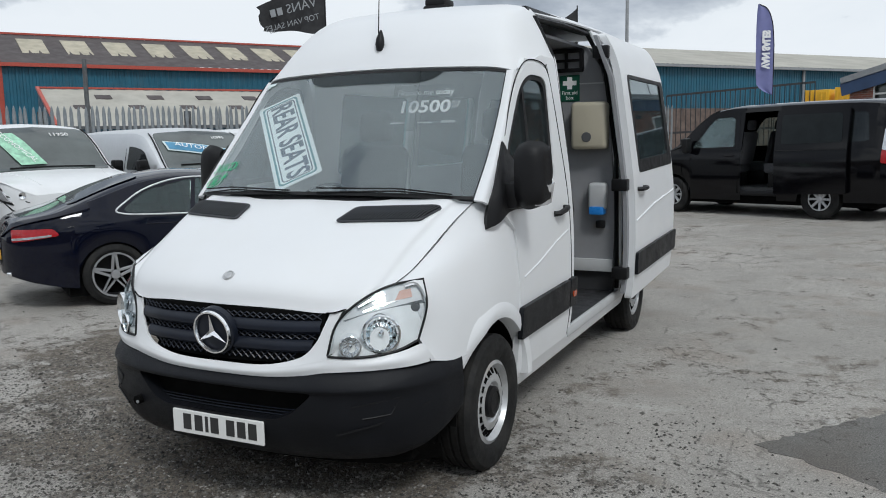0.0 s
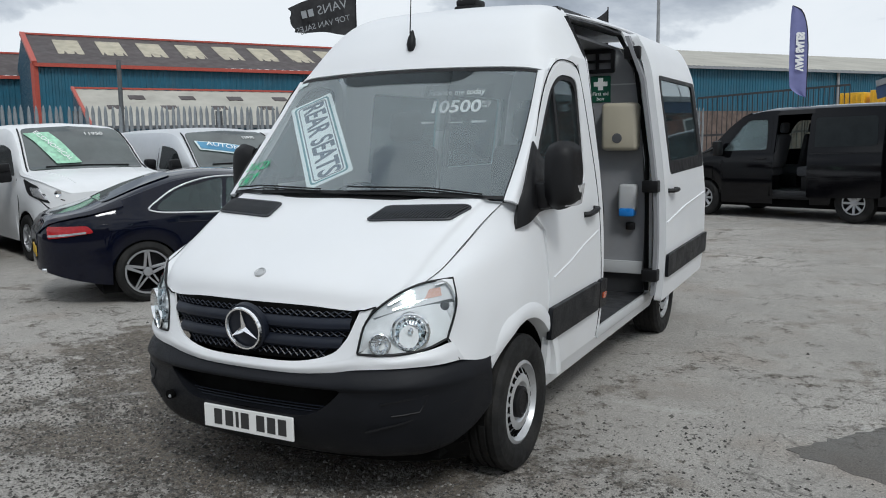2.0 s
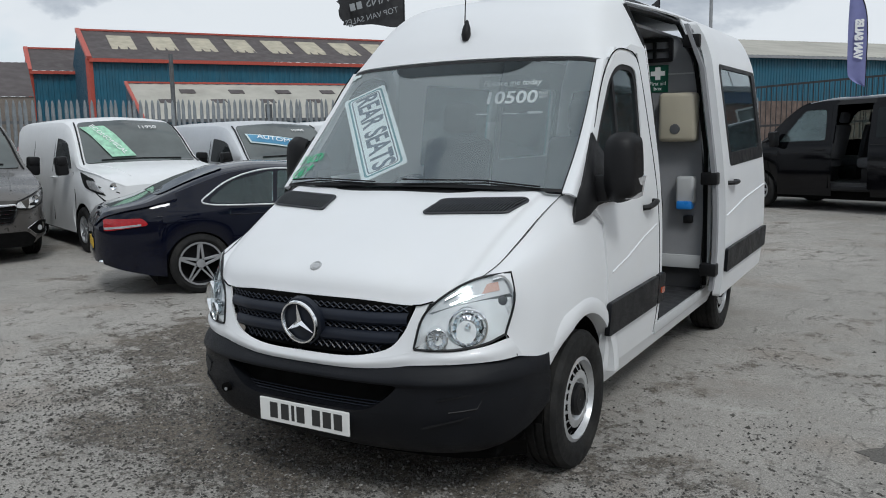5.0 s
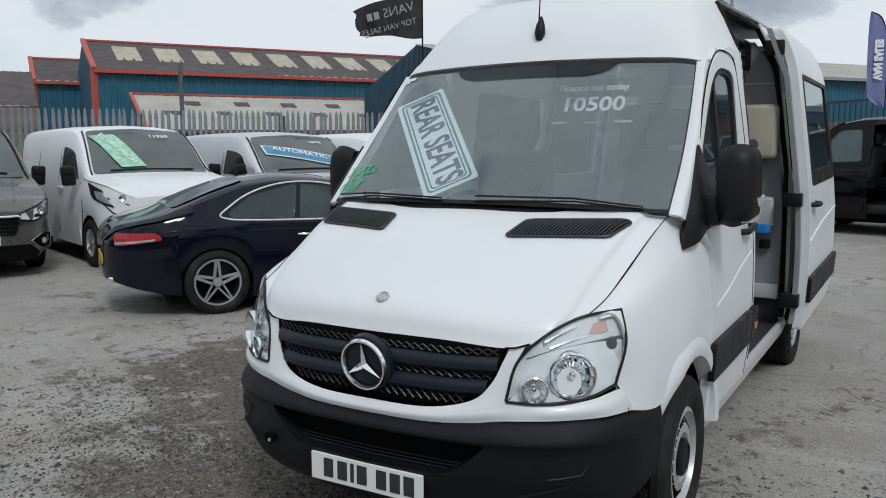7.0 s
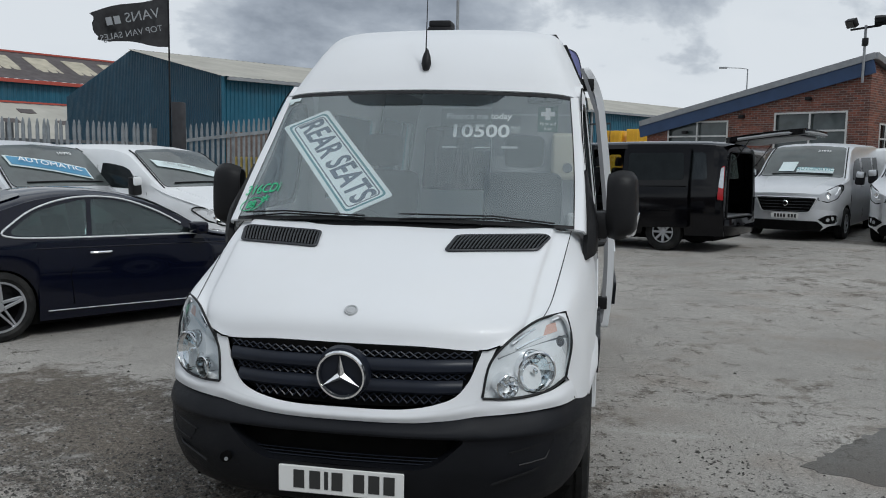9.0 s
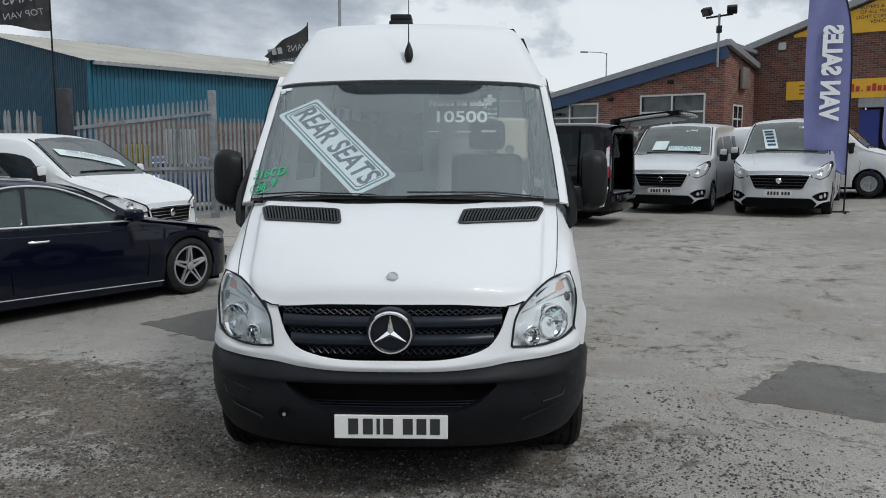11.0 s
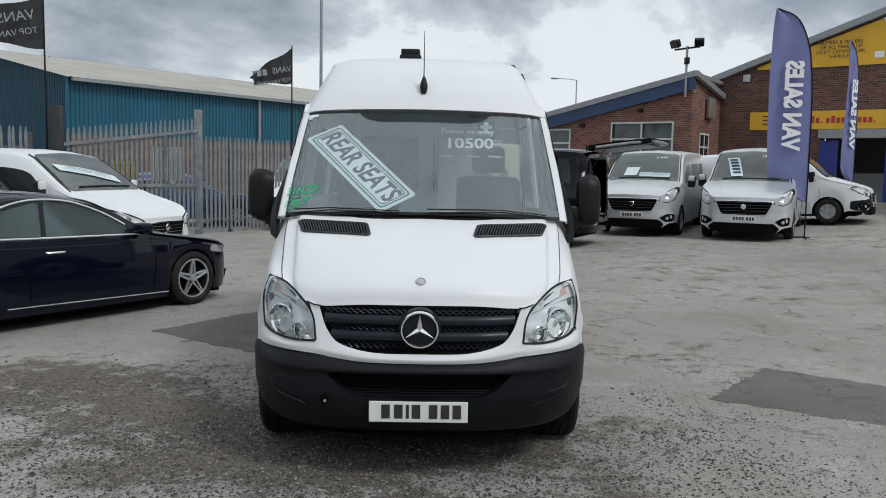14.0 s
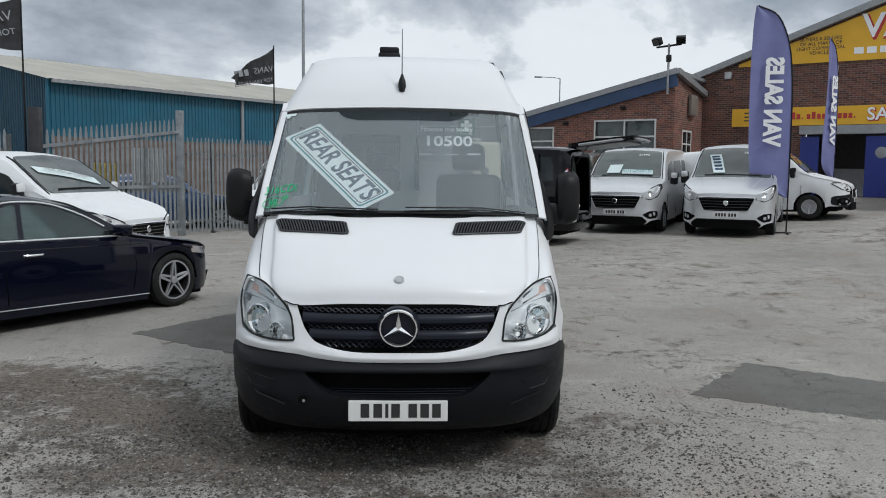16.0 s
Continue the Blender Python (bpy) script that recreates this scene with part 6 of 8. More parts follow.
# wheels
for s in (1, -1):
    for y in (0.955, 4.205):
        wheel(van, Matrix.Translation((s * 0.865, y, 0.347)) @ pose(0, 0, 0, 0, 0, 0 if s > 0 else 180), 0.347, 0.225, 0.205, n=48)
part("underbody", B(-0.8, 0.35, 0.24, 0.8, 5.0, 0.40), BLACKGAP, van)

# -- cabin
cab = part("dashboard", patch([[(0, 0.98, 1.30), (0.5, 1.0, 1.29), (0.84, 1.08, 1.26)], [(0, 1.22, 1.30), (0.5, 1.22, 1.29), (0.84, 1.25, 1.26)], [(0, 1.34, 1.22), (0.5, 1.34, 1.21), (0.84, 1.34, 1.19)], [(0, 1.36, 0.8), (0.5, 1.36, 0.8), (0.84, 1.36, 0.8)]], 20, 12, 0.01, whole=True), DASH, van, "dark dashboard")
part("steering_wheel", lathe(bmesh.new(), [(0.215, -0.012), (0.23, 0.0), (0.215, 0.012), (0.2, 0.0), (0.215, -0.012)], 32, m=Matrix.Translation((0.42 * -1, 1.50, 1.24)) @ pose(0, 0, 0, 0, 40, 90)), TRIM, van, "black steering wheel")


def seat(x, wide):
    st = part("cab_seat", B(x - wide, 1.62, 0.78, x + wide, 2.08, 0.98, 0.05), SEAT, van, "dark cloth cab seat")
    part("seat_back", B(-wide, -0.07, 0, wide, 0.07, 0.70, 0.06, 3, m=pose(x, 2.10, 0.95, -12, 0, 0)), SEAT, st)
    hr = [x] if wide < 0.3 else [x - 0.2, x + 0.2]
    for h in hr:
        part("headrest", B(-0.13, -0.05, 0, 0.13, 0.05, 0.21, 0.05, 3, m=pose(h, 2.25, 1.665, -10, 0, 0)), SEAT, st)


seat(-0.43, 0.25)
seat(0.50, 0.25)
part("cab_floor", B(-0.9, 1.1, 0.42, 0.9, 2.3, 0.47), FLOORVINYL, van)
part("load_floor", B(-0.93, 2.3, 0.44, 0.45, 5.05, 0.60), FLOORVINYL, van, "dark load floor")
part("load_floor", B(0.45, 3.62, 0.44, 0.93, 5.05, 0.60), FLOORVINYL, van)
part("step_nosing", B(0.40, 2.32, 0.585, 0.455, 3.60, 0.612, 0.004), YELLOW, van, "yellow step nosing")
part("bulkhead", sheet([(0.12, 0.60), (0.92, 0.60), (0.93, 1.1), (0.88, 1.9), (0.81, 2.2), (0.7, 2.36), (0.12, 2.36)], [], lambda x, z: Vector((x, 3.60, z)), (0, 0.03, 0)), GREY_LINING, van, "grey bulkhead panel")
part("headlining", B(-0.64, 2.05, 2.36, 0.64, 5.0, 2.38), GREY_LINING, van)
for s in (1, -1):
    part("side_lining", sheet([(3.66, 0.45), (5.0, 0.45), (5.0, 2.3), (3.66, 2.3)], [outline(BACKWIN)], lambda y, z: Vector((s * (side_x(z) - 0.06), y, z)), (-s * 0.01, 0, 0), cuts=SZ), GREY_LINING, van)

# fittings on the bulkhead
fy = 3.60
part("wall_vent", sheet(outline([(0.40, 2.17, 0.02), (0.68, 2.17, 0.02), (0.68, 2.35, 0.02), (0.40, 2.35, 0.02)]), [[(0.43, 2.20), (0.53, 2.20), (0.53, 2.25), (0.43, 2.25)], [(0.55, 2.20), (0.65, 2.20), (0.65, 2.25), (0.55, 2.25)], [(0.43, 2.27), (0.53, 2.27), (0.53, 2.32), (0.43, 2.32)], [(0.55, 2.27), (0.65, 2.27), (0.65, 2.32), (0.55, 2.32)]], lambda x, z: Vector((x, fy - 0.03, z)), (0, 0.03, 0)), TRIM, van, "black vent frame on the bulkhead")
fa = part("first_aid_sign", B(0.485, fy - 0.006, 1.945, 0.645, fy, 2.15, 0.003, 1), GREENSIGN, van, "green first aid sign with white cross")
part("white_cross", sheet([(0.495, 1.955), (0.535, 1.955), (0.535, 1.985), (0.57, 1.985), (0.57, 2.02), (0.535, 2.02), (0.535, 2.05), (0.495, 2.05), (0.495, 2.02), (0.46, 2.02), (0.46, 1.985), (0.495, 1.985)], [], lambda x, z: Vector((x + 0.05, fy - 0.009, z + 0.085)), (0, 0.003, 0)), INKWHITE, fa)
words("lettering", "First aid\nbox", 0.040, INKWHITE, fa, pose(0.565, fy - 0.008, 1.992, 90, 0, 0), 0.001)
td = part("towel_dispenser", B(0.605, fy - 0.13, 1.57, 0.89, fy, 1.935, 0.035, 3), CREAM, van, "cream paper towel dispenser")
part("sight_hole", lathe(bmesh.new(), [(0.001, 0.004), (0.035, 0.004), (0.04, -0.004)], 20, m=pose(0.735, fy - 0.132, 1.665, 0, 0, -90)), DASH, td)
sd_ = part("soap_dispenser", B(0.74, fy - 0.10, 1.10, 0.88, fy, 1.31, 0.025, 3), PALEGREY, van, "pale soap dispenser with a blue push bar")
part("push_bar", B(0.75, fy - 0.115, 1.06, 0.87, fy - 0.01, 1.125, 0.015), SOAPBLUE, sd_)
part("hook", B(0.79, fy - 0.05, 0.95, 0.86, fy, 1.01, 0.01), TRIM, van, "small black hook")
part("plinth_strip", B(0.46, fy - 0.02, 0.60, 0.92, fy, 0.70, 0.004), PALEGREY, van)
part("panel_joint", B(0.12, fy - 0.004, 2.075, 0.86, fy, 2.085), PALEGREY, van)

# cards and writing behind and on the windscreen
p0, p1, p2, p3 = Vector((-0.82, 1.447, 1.87)), Vector((-0.26, 0.862, 1.421)), Vector((-0.054, 0.982, 1.512)), Vector((-0.566, 1.556, 1.985))
sx = ((p1 - p0) + (p2 - p3)).normalized()
sn = sx.cross((p3 - p0) + (p2 - p1)).normalized()
sy = sn.cross(sx)
cw, ch = ((p1 - p0).length + (p2 - p3).length) / 2, ((p3 - p0).length + (p2 - p1).length) / 2
sm_ = Matrix((sx, sy, sn)).transposed().to_4x4()
sm_.translation = (p0 + p1 + p2 + p3) / 4
on_card = lambda u, v: sm_ @ Vector((u, v, 0.002))
card = part("sales_card", sheet(outline([(-cw / 2, -ch / 2, 0.02), (cw / 2, -ch / 2, 0.02), (cw / 2, ch / 2, 0.02), (-cw / 2, ch / 2, 0.02)]), [], lambda u, v: sm_ @ Vector((u, v, 0)), -sn * 0.004), CARDWHITE, van, "pale card reading rear seats behind the windscreen")
for k, (o, w, mt) in enumerate(((0.022, 0.012, SIGNTEAL), (0.044, 0.007, SIGNNAVY))):
    a, b = cw / 2 - o, ch / 2 - o
    part("card_border", sheet(outline([(-a, -b, 0.03), (a, -b, 0.03), (a, b, 0.03), (-a, b, 0.03)]), [outline([(-a + w, -b + w, 0.025), (a - w, -b + w, 0.025), (a - w, b - w, 0.025), (-a + w, b - w, 0.025)])], on_card, sn * -0.001), mt, card)
words("lettering", "REAR SEATS", 0.195, SIGNNAVY, card, sm_ @ Matrix.Translation((0, 0, 0.0025)), 0.0005, 0.0045, 0.78)
# clear price board hung behind the glass, leaning back
PB = pose(0.310, 1.530, 1.865, 62, 0, 0)
pb = part("price_board", B(-0.225, -0.15, -0.006, 0.225, 0.15, -0.002, 0.001, 1, m=PB), PRICEPANE, van, "clear hanging board with a white price")
pb.visible_shadow = False
words("price", "10500", 0.112, PRICEINK, pb, PB, 0.0006, 0.0022, 1.22)
words("price_note", "Finance me today", 0.052, PRICEINK, pb, PB @ Matrix.Translation((-0.01, 0.098, 0)), 0.0004, 0.0012)
words("price_note", "PLUS\nVAT", 0.026, PRICEINK, pb, PB @ Matrix.Translation((0.20, 0.012, 0)), 0.0004)
bars("price_bar", [(-0.20, -0.12, 0, 0.007), (-0.02, 0.07, 0, 0.006), (0.13, 0.22, 0, 0.012)], PB @ Matrix.Translation((0, -0.105, 0)), PALEGREY, pb, "small unreadable lines")


def ws_pose(u, v, lift=0.004, turn=0):
    a, b, c = on_ws(u - 0.05, v, lift), on_ws(u + 0.05, v, lift), on_ws(u, v + 0.05, lift)
    x = (b - a).normalized()
    n = x.cross(c - on_ws(u, v, lift)).normalized()
    m = Matrix((x, n.cross(x), n)).transposed().to_4x4()
    m.translation = on_ws(u, v, lift)
    return m @ pose(0, 0, 0, 0, 0, turn)


words("pen_writing", "316CDi", 0.095, GREENPEN, van, ws_pose(-0.73, 0.215, 0.004, 5), 0.0003, 0.0, 0.75)
words("pen_writing", "88", 0.075, GREENPEN, van, ws_pose(-0.81, 0.10, 0.004, 8), 0.0003, 0.0, 0.8)
words("pen_writing", "*", 0.12, GREENPEN, van, ws_pose(-0.67, 0.12, 0.004), 0.0003)
pm = ws_pose(-0.81, 0.105, 0.004, 12)
part("pen_ring", tube(bmesh.new(), [pm @ Vector((0.07 * math.cos(a * 0.3), 0.045 * math.sin(a * 0.3), 0)) for a in range(22)], 0.0022, 5), GREENPEN, van)
bars("paper_sticker", [(-0.05, 0.03, -0.012, 0.012)], ws_pose(-0.80, 0.95), SIGNWHITE, van)
bars("paper_sticker", [(-0.015, 0.015, -0.015, 0.015)], ws_pose(-0.90, 0.935), SIGNWHITE, van)


# ---- other vehicles: front at y = 0 facing -y, wheels on z = 0 ----
def section(w, b, t, lo, tumble, crown):
    """One half of a body section, from the sill up to the middle of the roof."""
    h = t - b
    wr = w - tumble * h - 0.02
    r = min(0.12, h * 0.45)
    return [(w - 0.03, lo), (w - 0.006, lo + (b - lo) * 0.25), (w, lo + (b - lo) * 0.55), (w - 0.006, lo + (b - lo) * 0.85), (w - 0.025, b), (w - 0.03 - tumble * h * 0.4, b + h * 0.4), (wr + tumble * 0.1, t - r), (wr - r * 0.22, t - r * 0.35), (wr - r * 0.8, t - 0.012), (wr * 0.55, t + crown * 0.55 * min(1, h * 3)), (0, t + crown * min(1, h * 3))]


def car_shell(top, belt, width, tumble, wheels, arch, sill, length, crown=0.04, n=64, gaps=(), open_rear=False):
    """Body shell by sections along y. top, belt, width: functions of y. gaps (side, strips, y0, y1) stay open."""
    ys = list(np.linspace(0, length, n)) + [y for g in gaps for y in g[2:]]
    for yw in wheels:
        ys += [yw + arch * math.cos(radians(a)) for a in range(0, 181, 12)]
    ys = sorted(set(round(float(y), 4) for y in ys))
    bm = bmesh.new()
    rings = []
    for y in ys:
        w, b, t = width(y), belt(y), top(y)
        lo = sill(y)
        for yw in wheels:
            d = abs(y - yw)
            if d < arch:
                lo = max(lo, 0.33 + math.sqrt(arch * arch - d * d))
        lo = min(lo, b - 0.04)
        t = max(t, b + 0.01)
        pts = section(w, b, t, lo, tumble, crown)
        full = pts + [(-x, z) for x, z in reversed(pts[:-1])]
        rings.append([bm.verts.new((x, y, z)) for x, z in full])
    m = len(rings[0])
    for a, b in zip(rings, rings[1:]):
        ym = (a[0].co.y + b[0].co.y) / 2
        for k in range(m - 1):
            if any(y0 < ym < y1 and (k if sd > 0 else m - 2 - k) in ks for sd, ks, y0, y1 in gaps):
                continue
            bm.faces.new((a[k], a[k + 1], b[k + 1], b[k]))
    bm.faces.new(rings[0])
    if not open_rear:
        bm.faces.new(rings[-1][::-1])
    return bm


class Car:
    """Holds one vehicle's shape so that panes and trim can be laid on it."""

    def __init__(self, thing_, top, belt, width, tumble, crown):
        self.t, self.top, self.belt, self.width, self.tumble, self.crown = thing_, smooth(top), smooth(belt), smooth(width), tumble, crown

    def side(self, s, y, z, lift=0.004):
        b, h = self.belt(y), max(0.01, self.top(y) - self.belt(y))
        w = self.width(y)
        if z <= b:
            x = w - 0.025 * max(0, (z - (b - 0.12)) / 0.12)
        else:
            x = w - 0.025 - self.tumble * (z - b) - 0.012 * min(1, (z - b) / h)
        return Vector((s * (x + lift), y, z))

    def pane(self, name, s, pts, mat, parent, lift=0.006, label=""):
        zs = [p[1] for p in pts]
        cuts = [min(zs) + (max(zs) - min(zs)) * k / 4 for k in (1, 2, 3)]
        us = [p[0] for p in pts]
        vc = [min(us) + (max(us) - min(us)) * k / 6 for k in range(1, 6)]
        return part(name, sheet(outline(pts, 4), [], lambda y, z: self.side(s, y, z, lift), (-s * 0.02, 0, 0), cuts=cuts, vcuts=vc), mat, parent, label)

    def frame_round(self, s, y0, y1, panes, mat, parent):
        """The window band of the body between belt and roof, with an opening for each pane."""
        ys = np.linspace(y0 - 0.01, y1 + 0.01, 24)
        up = lambda y: self.top(y) - 0.35 * min(0.12, 0.45 * max(0.02, self.top(y) - self.belt(y))) + 0.006
        outer = [(y, self.belt(y) - 0.012) for y in ys] + [(y, up(y)) for y in ys[::-1]]
        return part("window_band", sheet(outer, [outline(p, 4) for p in panes], lambda y, z: self.side(s, y, z, 0.003), (-s * 0.03, 0, 0), cuts=[1.0, 1.1, 1.2, 1.3, 1.4, 1.5, 1.6, 1.7, 1.8], vcuts=[y0 + (y1 - y0) * k / 10 for k in range(1, 10)]), mat, parent)

    def over(self, x, y, lift=0.004):
        """A place on the upper surface."""
        h = max(0.0, self.top(y) - self.belt(y))
        w = self.width(y) - self.tumble * h
        e = 1e-3
        sl = (self.top(y + e) - self.top(y - e)) / (2 * e)
        no = Vector((0, -sl, 1)).normalized()
        t = abs(x) / max(0.2, w)
        c = self.crown * min(1, h * 3)
        z = self.top(y) + (c * (1 - t * 0.82) if t < 0.55 else c * 0.55 * max(0, 1 - (t - 0.55) / 0.4)) - 0.02 * max(0, t - 0.85) / 0.15
        return Vector((x, y, z)) + no * lift

    def screen(self, name, y0, y1, w0, w1, mat, parent, lift=0.006, label=""):
        edge = outline([(-w0, y0, 0.09), (0, y0 - 0.03, 0.6), (w0, y0, 0.09), (w1, y1, 0.10), (0, y1 + 0.02, 0.6), (-w1, y1, 0.10)], 5)
        vc = [w0 * k / 6 for k in range(-5, 6)]
        return part(name, sheet(edge, [], lambda x, y: self.over(x, y, lift), (0, 0.006, -0.008), cuts=[y0 + (y1 - y0) * k / 8 for k in range(1, 8)], vcuts=vc), mat, parent, label)


def wheels_of(t, w, ys, r, style, rim=0.19, wide=0.2):
    for s in (1, -1):
        for y in ys:
            wheel(t, Matrix.Translation((s * (w - wide / 2 - 0.015), y, r)) @ pose(0, 0, 0, 0, 0, 0 if s > 0 else 180), r, wide, rim, style, n=28)


def place(local, world_xy, deg, size=1.0):
    """The pose that puts a local point over a place in the yard, on the ground."""
    r = Euler((0, 0, radians(deg))).to_matrix()
    o = Vector((*world_xy, 0)) - r @ Vector((local[0], local[1], 0)) * size
    m = Matrix.Translation((o.x, o.y, 0)) @ r.to_4x4()
    a = m @ Vector((0, 1.0, 0))
    b = m @ Vector((0, 4.0, 0))
    za, zb = rise(a.x, a.y), rise(b.x, b.y)
    m.translation.z = za + (za - zb) / 3.0
    return m @ Euler((math.atan2(zb - za, 3.0), 0, 0)).to_matrix().to_4x4() @ Matrix.Diagonal((size, size, size, 1))


def plate(t, y, z, mat, w=0.26):
    p = part("number_plate", B(-w, y - 0.012, z, w, y, z + 0.11, 0.003, 1), mat, t, "number plate with dark bars")
    for k in range(7):
        x = -w + 0.055 + k * 0.06 + (0.03 if k > 3 else 0)
        part("plate_bar", B(x, y - 0.0145, z + 0.02, x + 0.042, y - 0.012, z + 0.09), INKDARK, p)


def base_van(label, paint, m, spec, group=""):
    """A mid-size van; spec picks bumpers, glass and lamp looks."""
    t = thing("parked_van", label, "van", m, group)
    L = spec.get("length", 4.97)
    H = spec.get("height", 1.97)
    ww = spec.get("width", 0.985)
    up = spec.get("nose", 0.0)
    top = [(0, 0.86 + up), (0.06, 0.93 + up), (0.30, 1.03 + up), (0.62, 1.13 + up * 0.75), (0.92, 1.22 + up * 0.4), (1.05, 1.29 + up * 0.15), (1.50, H - 0.26), (1.82, H - 0.07), (2.2, H - 0.01), (3.2, H), (4.4, H - 0.015), (L - 0.12, H - 0.05), (L, H - 0.12)]
    belt = [(0, 0.84 + up), (0.3, 1.0 + up), (0.75, 1.09 + up * 0.4), (1.05, 1.15), (2.0, 1.19), (L, 1.2)]
    width = [(0, ww - 0.33), (0.05, ww - 0.22), (0.15, ww - 0.12), (0.32, ww - 0.05), (0.6, ww - 0.012), (1.0, ww), (L - 0.5, ww - 0.005), (L - 0.1, ww - 0.03), (L, ww - 0.06)]
    wy = spec.get("wheels", (0.96, 0.96 + 2.933))
    c = Car(t, top, belt, width, 0.17, 0.045)
    sill = smooth([(0, 0.34), (0.5, 0.34), (0.62, 0.26), (L, 0.3)])
    body = part("body", car_shell(c.top, c.belt, c.width, 0.17, wy, 0.40, sill, L, 0.045, gaps=spec.get("gaps", ()), open_rear="gaps" in spec), paint, t)
    glass = VANSCREEN
    scr = c.screen("windscreen", 1.0, 1.80, 0.84, 0.71, glass, t, 0.007, "dark sloping windscreen")
    for s in (1, -1):
        fw = [(1.38, 1.22, 0.05), (2.28, 1.24, 0.05), (2.24, H - 0.19, 0.08), (1.82, H - 0.2, 0.1)]
        rw = [[(2.46, 1.25, 0.05), (3.5, 1.27, 0.05), (3.48, H - 0.19, 0.06), (2.44, H - 0.19, 0.06)], [(3.66, 1.27, 0.05), (L - 0.3, 1.3, 0.05), (L - 0.36, H - 0.2, 0.06), (3.64, H - 0.19, 0.06)]]
        if spec.get("gaps"):
            if s > 0:
                c.frame_round(s, 1.3, 2.42, [fw], paint, t)
                c.frame_round(s, 3.12, 4.75, rw[1:], paint, t)
            else:
                c.frame_round(s, 1.3, 4.75, [fw, *rw], paint, t)
        c.pane("side_window", s, fw, CARGLASS if spec.get("gaps") else SMOKED, t, 0.0 if spec.get("gaps") else 0.006).visible_shadow = False
        mr = part("mirror", B(-0.09, -0.06, -0.15, 0.09, 0.06, 0.13, 0.035, m=pose(s * (ww + 0.11), 1.36, 1.28, 0, s * 4, 0)), TRIM, t, "door mirror")
        part("mirror_cap", B(-0.075, -0.03, -0.02, 0.075, 0.03, 0.11, 0.028, m=pose(s * (ww + 0.11), 1.305, 1.30, 0, s * 4, 0)), spec.get("mirror", TRIM), mr)
        if spec.get("rear_windows"):
            for q in rw:
                if not (spec.get("gaps") and s > 0 and q is rw[0]):
                    c.pane("side_window", s, q, (CARGLASS if s < 0 else TINTGLASS) if spec.get("gaps") else SMOKED, t, 0.0 if spec.get("gaps") else 0.006).visible_shadow = False
        for ps in ([(1.2, 0.42), (1.16, 0.9), (1.28, 1.18)], [(2.36, 0.4), (2.37, 1.2), (2.34, H - 0.12)], [(3.58, 0.62), (3.6, 1.2), (3.56, H - 0.12)]):
            part("door_seam", tube(bmesh.new(), [c.side(s, y, z, 0.0) for y, z in ps], 0.006, 4), BLACKGAP, t)
        part("door_handle", tube(bmesh.new(), [c.side(s, y, 1.08, o) for y, o in ((2.08, 0.0), (2.11, 0.03), (2.24, 0.03), (2.27, 0.0))], 0.015, 6), spec.get("handle", paint), t)
        if spec.get("strip"):
            c.pane("rub_strip", s, [(1.35, 0.62, 0.02), (L - 0.25, 0.64, 0.02), (L - 0.25, 0.74, 0.02), (1.35, 0.71, 0.02)], TRIM, t, 0.018)
        for yw in wy:
            ln = bmesh.new()
            prev = None
            for k in range(13):
                a = math.pi * k / 12
                ring = [ln.verts.new((s * x, yw + 0.395 * math.cos(a), 0.33 + 0.395 * math.sin(a))) for x in (ww - 0.03, ww - 0.4)]
                if prev:
                    ln.faces.new((prev[0], ring[0], ring[1], prev[1]))
                prev = ring
            part("wheel_liner", ln, BLACKGAP, t)
    # face
    f = smooth([(0, 0.0), (0.4, 0.012), (0.65, 0.05), (0.8, 0.13), (0.9, 0.26), (ww - 0.02, 0.5)])
    on = lambda x, z, o=0.0: Vector((x, f(abs(x)) - o - 0.02, z))
    xs = [k * 0.12 for k in range(-8, 9)]
    lowmat = spec.get("bumper", paint)
    bmp = part("bumper", sheet(outline([(-0.66, 0.23, 0.05), (0.66, 0.23, 0.05), (0.80, 0.33, 0.05), (0.94, 0.37, 0.05), (0.95, 0.62, 0.05), (0.6, 0.66), (-0.6, 0.66), (-0.95, 0.62, 0.05), (-0.94, 0.37, 0.05), (-0.80, 0.33, 0.05)]), [], lambda x, z: on(x, z, 0.055 - abs(z - 0.42) * 0.06), (0, 0.09, 0), cuts=(0.32, 0.42, 0.52), vcuts=xs), lowmat, t)
    part("lower_intake", sheet(outline([(-0.66, 0.225, 0.03), (0.66, 0.225, 0.03), (0.74, 0.32, 0.04), (0.62, 0.43, 0.04), (-0.62, 0.43, 0.04), (-0.74, 0.32, 0.04)]), [], lambda x, z: on(x, z, 0.060), (0, 0.03, 0), vcuts=xs), BLACKGAP, bmp)
    gz0, gz1, gw0, gw1 = spec.get("grille", (0.55, 0.80, 0.44, 0.52))
    g = part("grille", sheet(outline([(-gw0, gz0, 0.06), (gw0, gz0, 0.06), (gw1, gz1, 0.05), (-gw1, gz1, 0.05)]), [], lambda x, z: on(x, z, 0.052), (0, 0.06, 0), vcuts=xs), BLACKGAP, t, "black grille")
    gb = bmesh.new()
    for k in range(5):
        z = gz0 + 0.03 + (gz1 - gz0 - 0.05) * k / 4
        w = gw0 + (gw1 - gw0) * k / 4 - 0.03
        tube(gb, [on(x, z, 0.056) for x in np.linspace(-w, w, 9)], 0.007, 5)
    part("grille_bar", gb, spec.get("bars", GRILLE), g)
    rim = [on(p.x, p.y, 0.056) for p in outline([(-gw0, gz0, 0.06), (gw0, gz0, 0.06), (gw1, gz1, 0.05), (-gw1, gz1, 0.05)])]
    part("grille_rim", tube(bmesh.new(), rim, 0.012, 5, close=True), spec.get("rim", CHROME), g)
